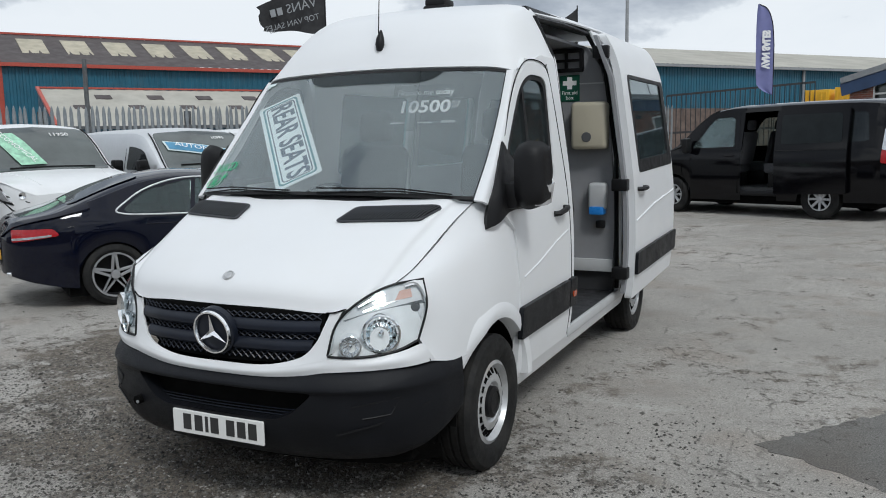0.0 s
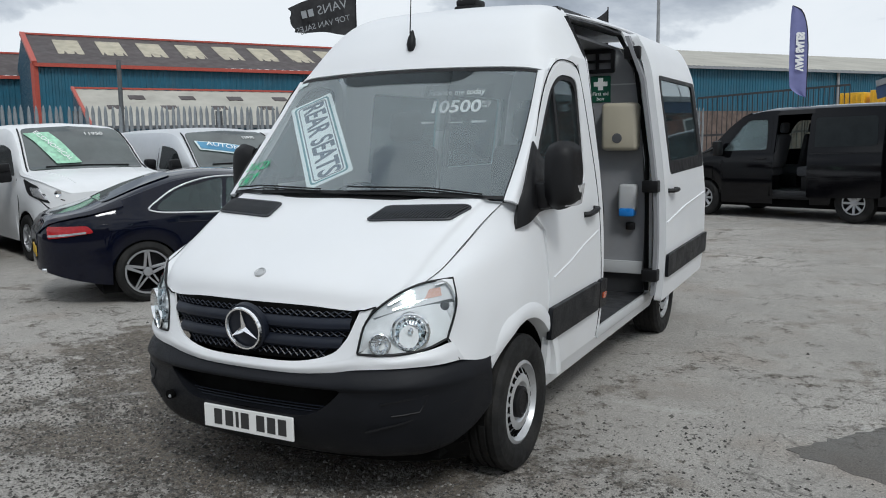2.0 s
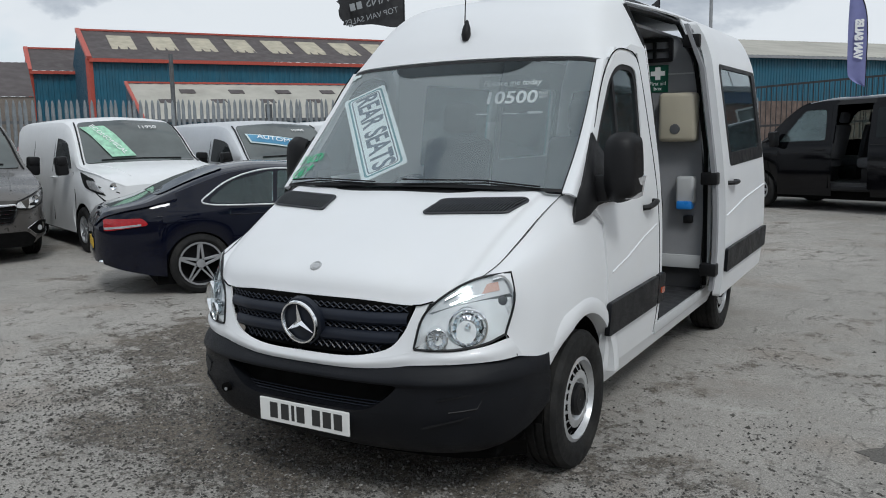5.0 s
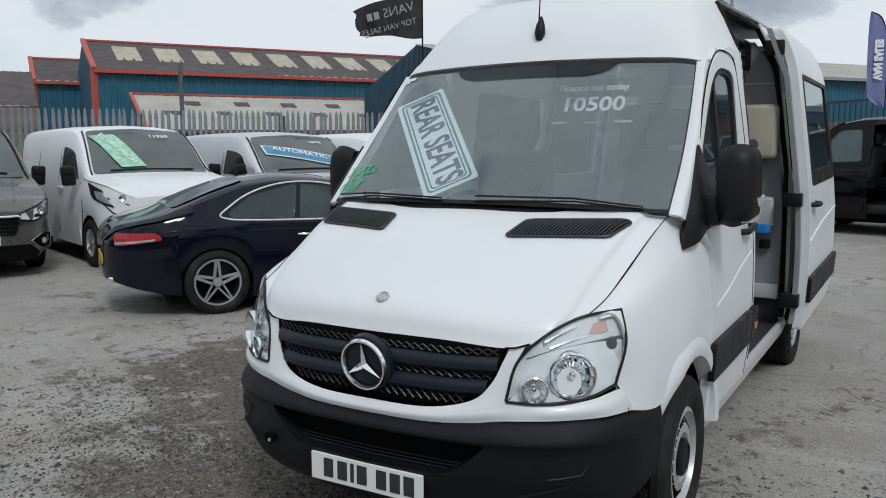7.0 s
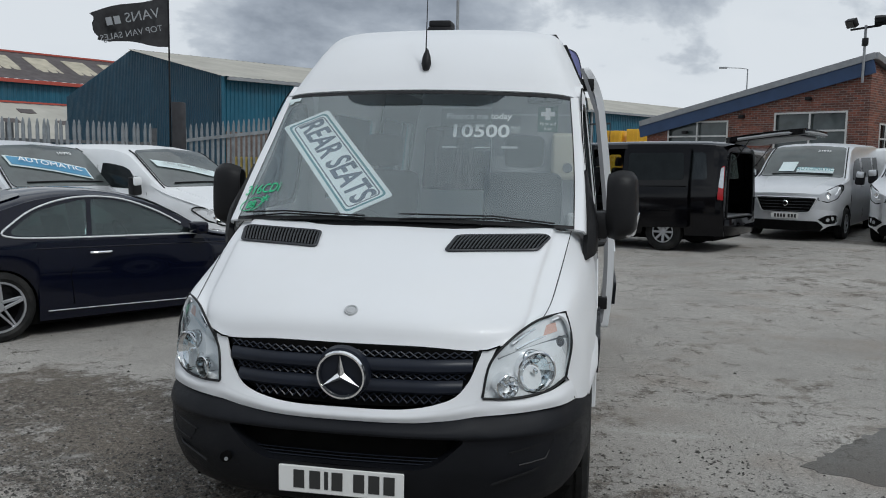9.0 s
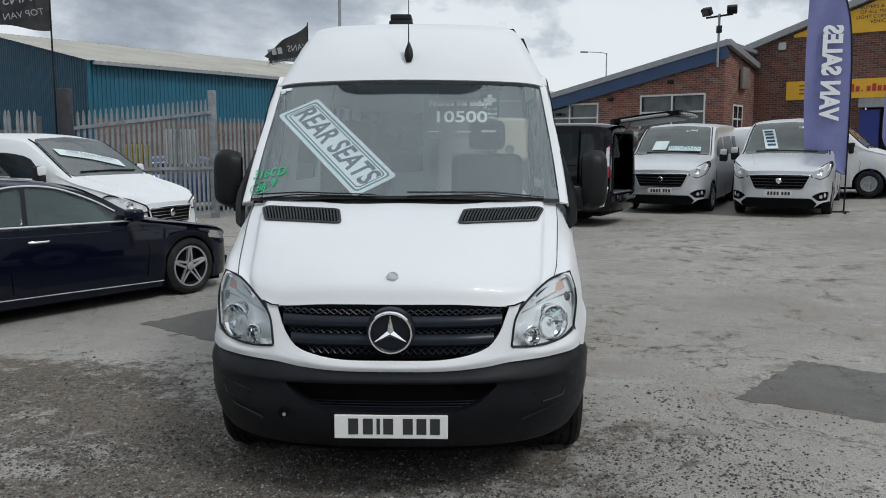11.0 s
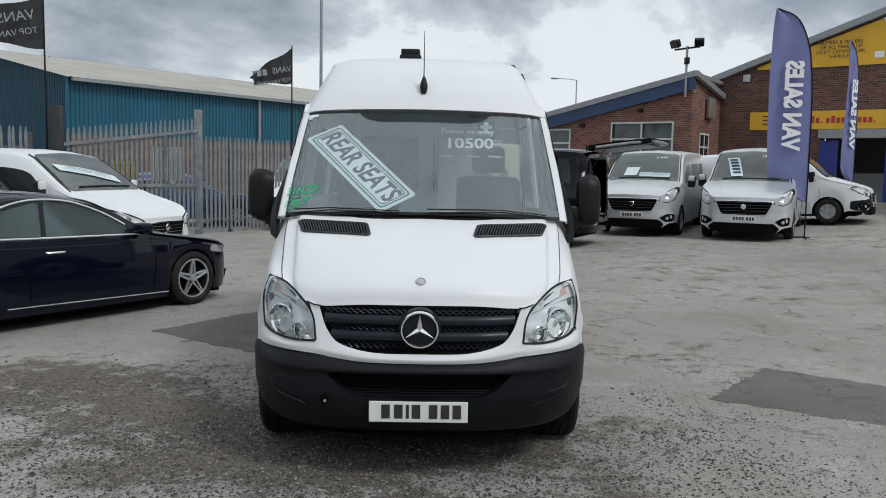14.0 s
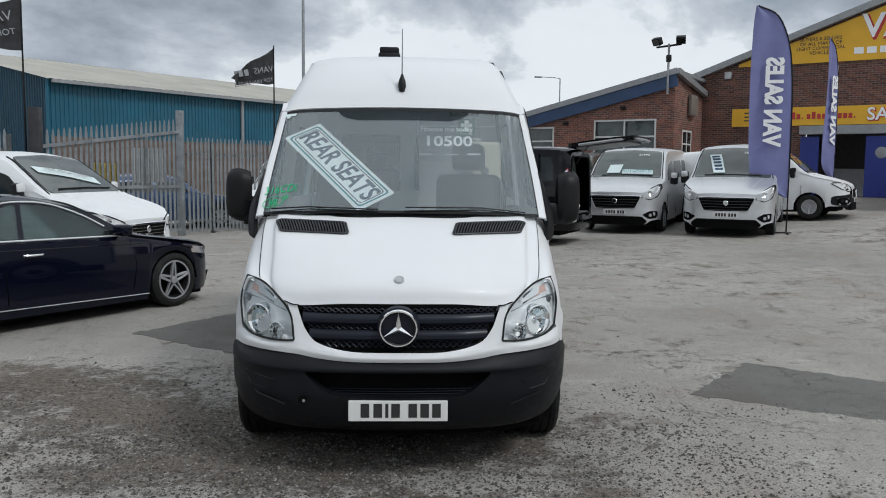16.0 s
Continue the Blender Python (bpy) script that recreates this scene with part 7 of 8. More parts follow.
    part("emblem", lathe(bmesh.new(), [(0.001, 0.012), (0.045, 0.01), (0.055, 0.0)], 20, m=Matrix.Translation(on(0, (gz0 + gz1) / 2 + 0.03, 0.066)) @ pose(0, 0, 0, 0, 0, -90)), spec.get("emblem", CHROME), g)
    for s in (1, -1):
        lp = spec.get("lamp", [(0.50, 0.745), (0.70, 0.725), (0.88, 0.80), (0.955, 0.95), (0.93, 1.0), (0.74, 0.92), (0.52, 0.83)])
        pts = [(s * x, z, 0.03) for x, z in lp]
        hl = part("headlamp", sheet(outline(pts, 4), [], lambda x, z: on(x, z, 0.03 - (z - 0.72) * 0.12), (0, 0.05, 0), vcuts=[s * 0.65, s * 0.75, s * 0.85]), spec.get("lamp_mat", LAMPBACK), t, "clear headlamp")
        part("lamp_border", tube(bmesh.new(), [on(p.x, p.y, 0.034 - (p.y - 0.72) * 0.12) for p in outline(pts, 4)], 0.012, 5, close=True), TRIM, hl, "black lamp border")
        lo = [(s * (x + 0.14), z + up, 0.02) for x, z in ((0.54, 0.775), (0.66, 0.77), (0.66, 0.82), (0.56, 0.81))]
        part("lamp_shade", sheet(outline(lo, 4), [], lambda x, z: on(x, z, 0.036 - (z - 0.72) * 0.12), (0, 0.02, 0)), TRIM, hl)
        if spec.get("lamp_mat"):
            part("day_light", tube(bmesh.new(), [on(s * x, z, 0.040 - (z - 0.72) * 0.12) for x, z in ((0.62, 0.915), (0.78, 0.90), (0.90, 0.985), (0.935, 1.10))], 0.011, 6), BOWL, hl, "bright lamp strip")
        if spec.get("mask"):
            c.pane("lamp_mask", s, [(0.14, 0.72 + up, 0.03), (0.66, 0.82 + up, 0.04), (0.94, 1.04 + up, 0.05), (0.40, 0.95 + up, 0.04)], TRIM, t, 0.008, "black headlamp mask")
            c.pane("wing_lamp", s, [(0.17, 0.76 + up, 0.03), (0.50, 0.82 + up, 0.03), (0.62, 0.93 + up, 0.03), (0.36, 0.92 + up, 0.03)], CLEARLENS, t, 0.014)
        part("lamp_core", lathe(bmesh.new(), [(0.001, -0.01), (0.03, -0.004), (0.045, 0.006), (0.055, -0.02)], 16, m=Matrix.Translation(on(s * 0.78, 0.85 + up, 0.030)) @ pose(0, 0, 0, 0, 0, -90 + s * 25)), BOWL, hl)
        part("fog_lamp", sheet(outline([(s * 0.62, 0.47, 0.04), (s * 0.74, 0.37, 0.04), (s * 0.92, 0.39, 0.04), (s * 0.93, 0.56, 0.05), (s * 0.74, 0.55, 0.05)]), [], lambda x, z: on(x, z, 0.060), (0, 0.05, 0), vcuts=[s * 0.75, s * 0.83]), BLACKGAP, t)
        part("fog_ring", tube(bmesh.new(), [on(s * x, z, 0.066) for x, z in ((0.63, 0.47), (0.745, 0.375), (0.915, 0.395), (0.925, 0.555), (0.745, 0.545))], 0.007, 5, close=True), spec.get("rim", CHROME), t)
        part("fog_bulb", lathe(bmesh.new(), [(0.001, 0.006), (0.035, 0.004), (0.042, -0.01)], 14, m=Matrix.Translation(on(s * 0.80, 0.46, 0.066)) @ pose(0, 0, 0, 0, 0, -90 + s * 25)), CLEARLENS, t)
        part("bonnet_crease", tube(bmesh.new(), [c.over(s * (0.50 + 0.16 * k / 6), 0.16 + 0.8 * k / 6, -0.004) for k in range(7)], 0.012, 6), paint, t)
        part("pillar_edge", tube(bmesh.new(), [c.over(s * (0.875 - 0.135 * k / 6), 0.99 + 0.85 * k / 6, 0.0) for k in range(7)], 0.012, 5), TRIM, t)
        # tail lamp
        c.pane("tail_lamp", s, [(L - 0.10, 0.95, 0.02), (L - 0.005, 0.93, 0.02), (L - 0.02, 1.55, 0.03), (L - 0.075, 1.5, 0.03)], REDLENS, t, 0.012, "red tail lamp")
        c.pane("reverse_lamp", s, [(L - 0.09, 1.16, 0.02), (L - 0.01, 1.14, 0.02), (L - 0.025, 1.52, 0.02), (L - 0.075, 1.49, 0.02)], CLEARLENS, t, 0.018)
    part("wiper", tube(bmesh.new(), [c.over(x, 1.06, 0.02) for x in np.linspace(-0.6, 0.62, 7)], 0.012, 5), TRIM, t)
    plate(t, -0.075, spec.get("plate_z", 0.44), PLATEWHITE)
    wheels_of(t, ww, wy, 0.335, spec.get("wheel", "multi"))
    part("underbody", B(-0.8, 0.3, 0.2, 0.8, L - 0.2, 0.4), BLACKGAP, t)
    return t, c, scr


def screen_card(c, parent, x0, x1, y0, y1, text, mat, ink, size, skew=0.0, name="screen_sign", label="windscreen sales card", tilt=0.0, turn=0, lift=0.026):
    """A card lying just on the screen's surface, with lettering."""
    dy = tilt * (x1 - x0)
    p = [c.over(x0, y0, 0.035), c.over(x1, y0 - dy, 0.035), c.over(x1 + skew, y1 - dy, 0.035), c.over(x0 + skew, y1, 0.035)]
    no = (p[1] - p[0]).cross(p[3] - p[0]).normalized()
    rows = [[c.over(a, b, lift) for a, b in ((x0 + k * (x1 - x0) / 4 + skew * t, y0 + (y1 - y0) * t - dy * k / 4) for k in range(5))] for t in (0, 0.33, 0.66, 1)]
    o = part(name, patch(rows, 8, 6, 0.003), mat, parent, label)
    if text:
        x = (p[1] - p[0]).normalized()
        y = no.cross(x)
        m = Matrix((x, y, no)).transposed().to_4x4()
        m.translation = (p[0] + p[1] + p[2] + p[3]) / 4 + no * 0.036
        words("lettering", text, size, ink, o, m @ pose(0, 0, 0, 0, 0, turn), 0.001)
    return o


def price(c, parent, x, y, text, size=0.13):
    p = c.over(x, y, 0.02)
    q = c.over(x, y + 0.1, 0.02)
    up = (q - p).normalized()
    no = Vector((1, 0, 0)).cross(up)
    m = Matrix((Vector((1, 0, 0)), up, no)).transposed().to_4x4()
    m.translation = p
    words("price", text, size, INKWHITE, parent, m, 0.001)


FORD = dict(rear_windows=True, wheel="multi", grille=(0.60, 0.90, 0.46, 0.60), bars=SLAT, rim=SILVER, mirror=SILVER, plate_z=0.47, nose=0.12, lamp_mat=SMOKELAMP,
            lamp=[(0.60, 0.86), (0.78, 0.81), (0.91, 0.88), (0.972, 1.09), (0.95, 1.17), (0.80, 1.08), (0.62, 0.94)])
for wx, wy_, extra in ((5.0, 15.8, "AUTOMATIC"), (7.2, 14.4, "")):
    t, c, scr = base_van("silver metallic van with sales cards on its windscreen", SILVER, place((0, 0), (wx, wy_), -27, 1.05), FORD, "silver vans by the office")
    if extra:
        screen_card(c, scr, -0.12, 0.62, 1.10, 1.21, "AUTOMATIC", SIGNWHITE, SIGNTEAL, 0.13)
        screen_card(c, scr, -0.5, -0.18, 1.13, 1.32, "", SIGNWHITE, SIGNTEAL, 0.1, 0.05)
    else:
        pc = screen_card(c, scr, -0.42, -0.16, 1.12, 1.55, "", SIGNWHITE, SIGNTEAL, 0.1, -0.14)
        for k in range(5):
            screen_card(c, pc, -0.385 - 0.028 * (4 - k), -0.215 - 0.028 * (4 - k), 1.485 - 0.07 * k - 0.022, 1.485 - 0.07 * k + 0.022, "", SIGNNAVY, SIGNNAVY, 0.1, -0.014, name="card_bar", label="", lift=0.031)
    price(c, scr, 0.32, 1.6, "21995" if extra else "18995", 0.11)

# black van with its side door and tailgate open
bt, bc_, bs = base_van("black van with side door and tailgate open", BLACKPAINT, place((0.93, 3.9), (2.26, 13.25), 244, 1.05), dict(rear_windows=True, wheel="multi", rim=TRIM, gaps=((1, (4, 5, 6), 1.3, 2.42), (1, (0, 1, 2, 3, 4, 5), 2.42, 3.12), (1, (4, 5, 6), 3.12, 4.75), (-1, (4, 5, 6), 1.3, 4.75))), "")

# row along the fence


def row_pose(u, v, turn=70):
    p = at_yard(u, v)
    return place((0, 0), (p.x, p.y), turn)


g1, gc, gs = base_van("grey-brown metallic van with a striped grille", GREYPAINT, row_pose(5.3, -8.0), dict(bars=CHROME), "vans along the fence")
s1, sc_, ss = base_van("white van with a green sales card", WHITE2, row_pose(5.15, -5.5), dict(wheel="plain", mask=True, nose=0.15), "vans along the fence")
screen_card(sc_, ss, -0.42, -0.06, 1.12, 1.64, "ECONOMICAL", GREENCARD, INKWHITE, 0.115, -0.30, label="pale green sales card reading economical", turn=-62)
price(sc_, ss, 0.3, 1.6, "11950", 0.12)
s2, ac_, as_ = base_van("silver van with a blue sales banner", SILVER, row_pose(5.13, -3.1), dict(wheel="plain", height=1.88), "vans along the fence")
screen_card(ac_, as_, -0.66, 0.5, 1.36, 1.56, "", SIGNWHITE, INKWHITE, 0.14, 0.0, tilt=0.22)
screen_card(ac_, as_, -0.63, 0.47, 1.375, 1.53, "AUTOMATIC", BANNERBLUE, INKWHITE, 0.16, 0.0, label="blue sales banner", tilt=0.22).location = (0, -0.006, 0.008)
price(ac_, as_, 0.35, 1.6, "10995", 0.1)
w1, wc_, wsn = base_van("white van with a sales banner", WHITE2, row_pose(5.53, -1.1, 74), dict(wheel="multi", bars=CHROME, mirror=WHITE2, height=1.86), "vans along the fence")
screen_card(wc_, wsn, -0.62, 0.5, 1.40, 1.54, "FREE MEGA OFFER !", SIGNWHITE, GREYTRIM, 0.10, tilt=0.24)

# small white van by the sales hall
k1, kc, ks = base_van("small white van side-on by the sales hall", WHITE2, place((-0.95, 0.96), (10.55, 17.3), 56, 0.97), dict(wheel="plain", bumper=BUMPER), "")
# grey van with its back to the yard, beside the silver vans
k3, kc3, ks3 = base_van("grey panel van with its rear doors shut", GREYPAINT, place((0, 4.97), (4.55, 20.3), 153, 1.02), dict(wheel="plain"), "")
part("door_seam", tube(bmesh.new(), [(0, 4.975, 0.45), (0, 4.975, 1.82)], 0.008, 5), BLACKGAP, k3)
for sx_ in (-0.12, 0.12):
    part("rear_door_handle", B(sx_ - 0.07, 4.965, 1.02, sx_ + 0.07, 5.0, 1.08, 0.012), TRIM, k3)
# white van beyond the gate post
k2, kc2, ks2 = base_van("white van parked by the fence", WHITE2, place((0, 0), (-3.45, 17.5), -5), dict(wheel="plain", length=4.4), "")


def pickup():
    t = thing("pickup", "silver pickup truck with a windscreen card", "pickup truck", place((0, 0), (14.25, 17.9), -31, 1.04))
    H, L, ww = 1.8, 5.25, 0.925
    c = Car(t, [(0, 0.95), (0.1, 1.05), (0.5, 1.12), (1.25, 1.17), (1.75, H - 0.12), (2.1, H), (3.2, H), (3.5, 1.2), (3.6, 1.13), (L, 1.12)], [(0, 0.93), (0.5, 1.06), (1.3, 1.12), (L, 1.1)], [(0, 0.7), (0.15, 0.83), (0.4, 0.91), (1, ww), (L, ww)], 0.2, 0.04)
    wy = (0.9, 4.05)
    part("body", car_shell(c.top, c.belt, c.width, 0.2, wy, 0.43, lambda y: 0.42, L), SILVER, t)
    scr = c.screen("windscreen", 1.28, 1.95, 0.70, 0.6, DARKGLASS, t)
    screen_card(c, scr, -0.4, 0.3, 1.36, 1.5, "", SIGNWHITE, SIGNTEAL, 0.1)
    f = smooth([(0, 0.0), (0.5, 0.02), (0.8, 0.15), (0.92, 0.45)])
    on = lambda x, z, o=0.02: Vector((x, f(abs(x)) - o, z))
    xs = [k * 0.1 for k in range(-9, 10)]
    g = part("grille", sheet(outline([(-0.36, 0.72, 0.05), (0.36, 0.72, 0.05), (0.42, 0.95, 0.03), (-0.42, 0.95, 0.03)]), [], on, (0, 0.03, 0), vcuts=xs), TRIM, t, "black grille with chrome centre")
    part("emblem", lathe(bmesh.new(), [(0.05, 0.0), (0.065, 0.01), (0.08, 0.0)], 20, m=Matrix.Translation(on(0, 0.84, 0.04)) @ pose(0, 0, 0, 0, 0, -90)), CHROME, g)
    part("bumper", sheet(outline([(-0.88, 0.4, 0.05), (0.88, 0.4, 0.05), (0.9, 0.68, 0.05), (-0.9, 0.68, 0.05)]), [], lambda x, z: on(x, z, 0.06), (0, 0.08, 0), vcuts=xs), SILVER, t)
    part("intake", sheet(outline([(-0.5, 0.44, 0.04), (0.5, 0.44, 0.04), (0.45, 0.58, 0.04), (-0.45, 0.58, 0.04)]), [], lambda x, z: on(x, z, 0.066), (0, 0.03, 0), vcuts=xs), BLACKGAP, t)
    for s in (1, -1):
        part("headlamp", sheet(outline([(s * 0.46, 0.78, 0.03), (s * 0.88, 0.82, 0.03), (s * 0.9, 0.98, 0.03), (s * 0.5, 0.95, 0.03)]), [], lambda x, z: on(x, z, 0.03), (0, 0.04, 0), vcuts=[s * 0.6, s * 0.75]), CLEARLENS, t)
        c.pane("side_window", s, [(1.55, 1.17, 0.04), (3.25, 1.17, 0.05), (3.1, H - 0.12, 0.08), (2.0, H - 0.12, 0.1)], DARKGLASS, t)
        part("mirror", B(-0.06, -0.05, -0.08, 0.1, 0.06, 0.08, 0.03, m=pose(s * 1.0, 1.6, 1.18)), SILVER, t)
    plate(t, -0.06, 0.58, PLATEWHITE)
    wheels_of(t, ww, wy, 0.37, "multi", 0.21)
    part("underbody", B(-0.75, 0.3, 0.28, 0.75, 5.0, 0.5), BLACKGAP, t)


pickup()


def coupe():
    t = thing("coupe", "dark navy two-door coupe with chrome window trim", "car", place((-0.9, 0.80), (-2.77, 5.70), 147.0, 0.965))
    H, L, ww = 1.405, 4.69, 0.905
    c = Car(t, [(0, 0.62), (0.08, 0.70), (0.35, 0.79), (0.9, 0.89), (1.38, 0.965), (1.75, 1.16), (2.1, 1.315), (2.5, 1.385), (2.85, 1.40), (3.2, 1.365), (3.6, 1.255), (4.0, 1.105), (4.2, 1.04), (4.42, 0.995), (4.58, 0.95), (L, 0.80)],
            [(0, 0.60), (0.4, 0.74), (1.0, 0.83), (1.4, 0.88), (2.2, 0.915), (3.2, 0.945), (3.8, 0.955), (4.3, 0.92), (L, 0.78)],
            [(0, 0.5), (0.06, 0.62), (0.18, 0.74), (0.4, 0.84), (0.8, 0.89), (1.5, ww - 0.005), (2.5, ww - 0.01), (3.6, ww), (4.1, ww - 0.03), (4.38, ww - 0.11), (4.56, ww - 0.24), (L, ww - 0.45)], 0.42, 0.04)
    wy = (0.80, 3.64)
    part("body", car_shell(c.top, c.belt, c.width, 0.42, wy, 0.36, smooth([(0, 0.17), (1.2, 0.15), (3.2, 0.16), (4.0, 0.22), (4.4, 0.30), (L, 0.40)]), L, 0.035, 90, gaps=((1, (4, 5, 6), 1.5, 3.85), (-1, (4, 5, 6), 1.5, 3.85))), NAVY, t)
    scr = c.screen("windscreen", 1.42, 2.12, 0.70, 0.55, DARKGLASS, t)
    c.screen("rear_window", 3.28, 4.02, 0.52, 0.60, DARKGLASS, t)
    for s in (1, -1):
        win = [(1.62, 0.945, 0.02), (2.75, 0.955, 0.02), (2.68, 1.335, 0.03), (2.35, 1.30, 0.1), (1.95, 1.15, 0.1)]
        rear = [(2.80, 0.968, 0.02), (3.45, 0.99, 0.1), (3.53, 1.03, 0.1), (3.25, 1.225, 0.1), (2.73, 1.335, 0.05)]
        c.frame_round(s, 1.5, 3.85, [win, rear], NAVY, t)
        c.pane("side_window", s, win, COUPEGLASS, t, 0.0).visible_shadow = False
        c.pane("side_window", s, rear, COUPEGLASS, t, 0.0).visible_shadow = False
        st = part("front_seat", B(s * 0.38 - 0.24, 2.05, 0.45, s * 0.38 + 0.24, 2.5, 0.68, 0.06, 2), SEAT, t, "dark leather seat")
        part("seat_back", B(-0.23, -0.07, 0, 0.23, 0.07, 0.52, 0.06, 2, m=pose(s * 0.38, 2.52, 0.62, -16, 0, 0)), SEAT, st)
        part("headrest", B(-0.13, -0.05, 0, 0.13, 0.05, 0.17, 0.04, 2, m=pose(s * 0.38, 2.70, 1.12, -12, 0, 0)), SEAT, st)
        loop = [(1.56, 0.935), (2.2, 0.945), (2.9, 0.957), (3.35, 0.972), (3.52, 0.990), (3.59, 1.025), (3.50, 1.10), (3.29, 1.23), (3.0, 1.322), (2.7, 1.352), (2.35, 1.318), (2.0, 1.19), (1.75, 1.05)]
        part("window_trim", tube(bmesh.new(), [c.side(s, y, z, 0.008) for y, z in [tuple(v[:2]) for v in cat([(y, z, 0) for y, z in loop], 48)]], 0.010, 6), BRIGHTTRIM, t, "bright chrome window trim")
        part("door_mirror", B(-0.1, -0.07, -0.06, 0.11, 0.08, 0.07, 0.04, 3, m=pose(s * 0.98, 1.62, 1.0)), NAVY, t)
        for ps in (((1.42, 0.3), (1.38, 0.6), (1.45, 0.86)), ((2.95, 0.3), (2.98, 0.6), (2.86, 0.94))):
            part("door_seam", tube(bmesh.new(), [c.side(s, y, z, 0.0) for y, z in ps], 0.005, 4), BLACKGAP, t)
        part("sill_trim", tube(bmesh.new(), [c.side(s, y, 0.215 + 0.02 * (y - 1.2), -0.012) for y in np.linspace(1.2, 3.2, 8)], 0.006, 6), STEEL, t, "bright sill trim")
        part("door_handle", tube(bmesh.new(), [c.side(s, y, 0.80, o) for y, o in ((2.56, 0.0), (2.6, 0.03), (2.74, 0.03), (2.78, 0.0))], 0.012, 6), CHROME, t, "chrome door handle")
        c.pane("tail_lamp", s, [(4.16, 0.80, 0.04), (4.60, 0.74, 0.02), (4.60, 0.87, 0.03), (4.22, 0.875, 0.04)], REDLENS, t, 0.012, "red tail lamp")
        c.pane("lamp_stripe", s, [(4.24, 0.795, 0.01), (4.60, 0.755, 0.01), (4.60, 0.78, 0.01), (4.24, 0.815, 0.01)], CLEARLENS, t, 0.018)
        c.pane("fuel_flap" if s > 0 else "rear_crease", s, [(3.78, 0.80, 0.02), (4.02, 0.80, 0.02), (4.02, 0.90, 0.02), (3.78, 0.90, 0.02)], NAVY, t, 0.003)
        c.pane("headlamp", s, [(0.16, 0.60, 0.02), (0.52, 0.66, 0.02), (0.50, 0.74, 0.03), (0.2, 0.70, 0.03)], CLEARLENS, t, 0.01)
        part("shoulder_crease", tube(bmesh.new(), [c.side(s, y, 0.80 + 0.02 * y, -0.004) for y in np.linspace(0.9, 4.3, 14)], 0.008, 6), NAVY, t)
        for yw in wy:
            ln = bmesh.new()
            prev = None
            for k in range(13):
                a = math.pi * k / 12
                ring = [ln.verts.new((s * x, yw + 0.355 * math.cos(a), 0.33 + 0.355 * math.sin(a))) for x in (ww - 0.03, ww - 0.35)]
                if prev:
                    ln.faces.new((prev[0], ring[0], ring[1], prev[1]))
                prev = ring
            part("wheel_liner", ln, BLACKGAP, t)
        part("exhaust_tip", B(s * 0.45 - 0.1, L - 0.14, 0.36, s * 0.45 + 0.1, L - 0.02, 0.42, 0.02), CHROME, t, "chrome exhaust tip")
    part("rear_diffuser", patch([[(-0.55, L - 0.13, 0.50), (0, L + 0.01, 0.48), (0.55, L - 0.13, 0.50)], [(-0.52, L - 0.17, 0.35), (0, L - 0.06, 0.35), (0.52, L - 0.17, 0.35)]], 12, 4, 0.02), TRIM, t)
    p = part("number_plate", B(-0.26, L - 0.01, 0.52, 0.26, L + 0.006, 0.63, 0.003, 1), PLATEYELLOW, t, "yellow rear number plate")
    part("bumper_intake", patch([[(-0.6, 0.0, 0.36), (0, -0.07, 0.36), (0.6, 0.0, 0.36)], [(-0.55, 0.0, 0.22), (0, -0.06, 0.22), (0.55, 0.0, 0.22)]], 10, 3, 0.02), TRIM, t)
    wheels_of(t, ww, wy, 0.335, "star", 0.235)
    part("underbody", B(-0.78, 0.3, 0.12, 0.78, 4.1, 0.35), BLACKGAP, t)
    part("dashboard", B(-0.74, 1.45, 0.70, 0.74, 1.78, 0.93, 0.06, 2), DASH, t)
    part("rear_seat", B(-0.62, 3.05, 0.45, 0.62, 3.45, 0.98, 0.08, 2), SEAT, t)
    part("steering_wheel", lathe(bmesh.new(), [(0.165, -0.012), (0.18, 0.0), (0.165, 0.012), (0.152, 0.0), (0.165, -0.012)], 24, m=Matrix.Translation((0.38, 1.86, 0.86)) @ pose(0, 0, 0, 0, 25, 90)), TRIM, t)


coupe()


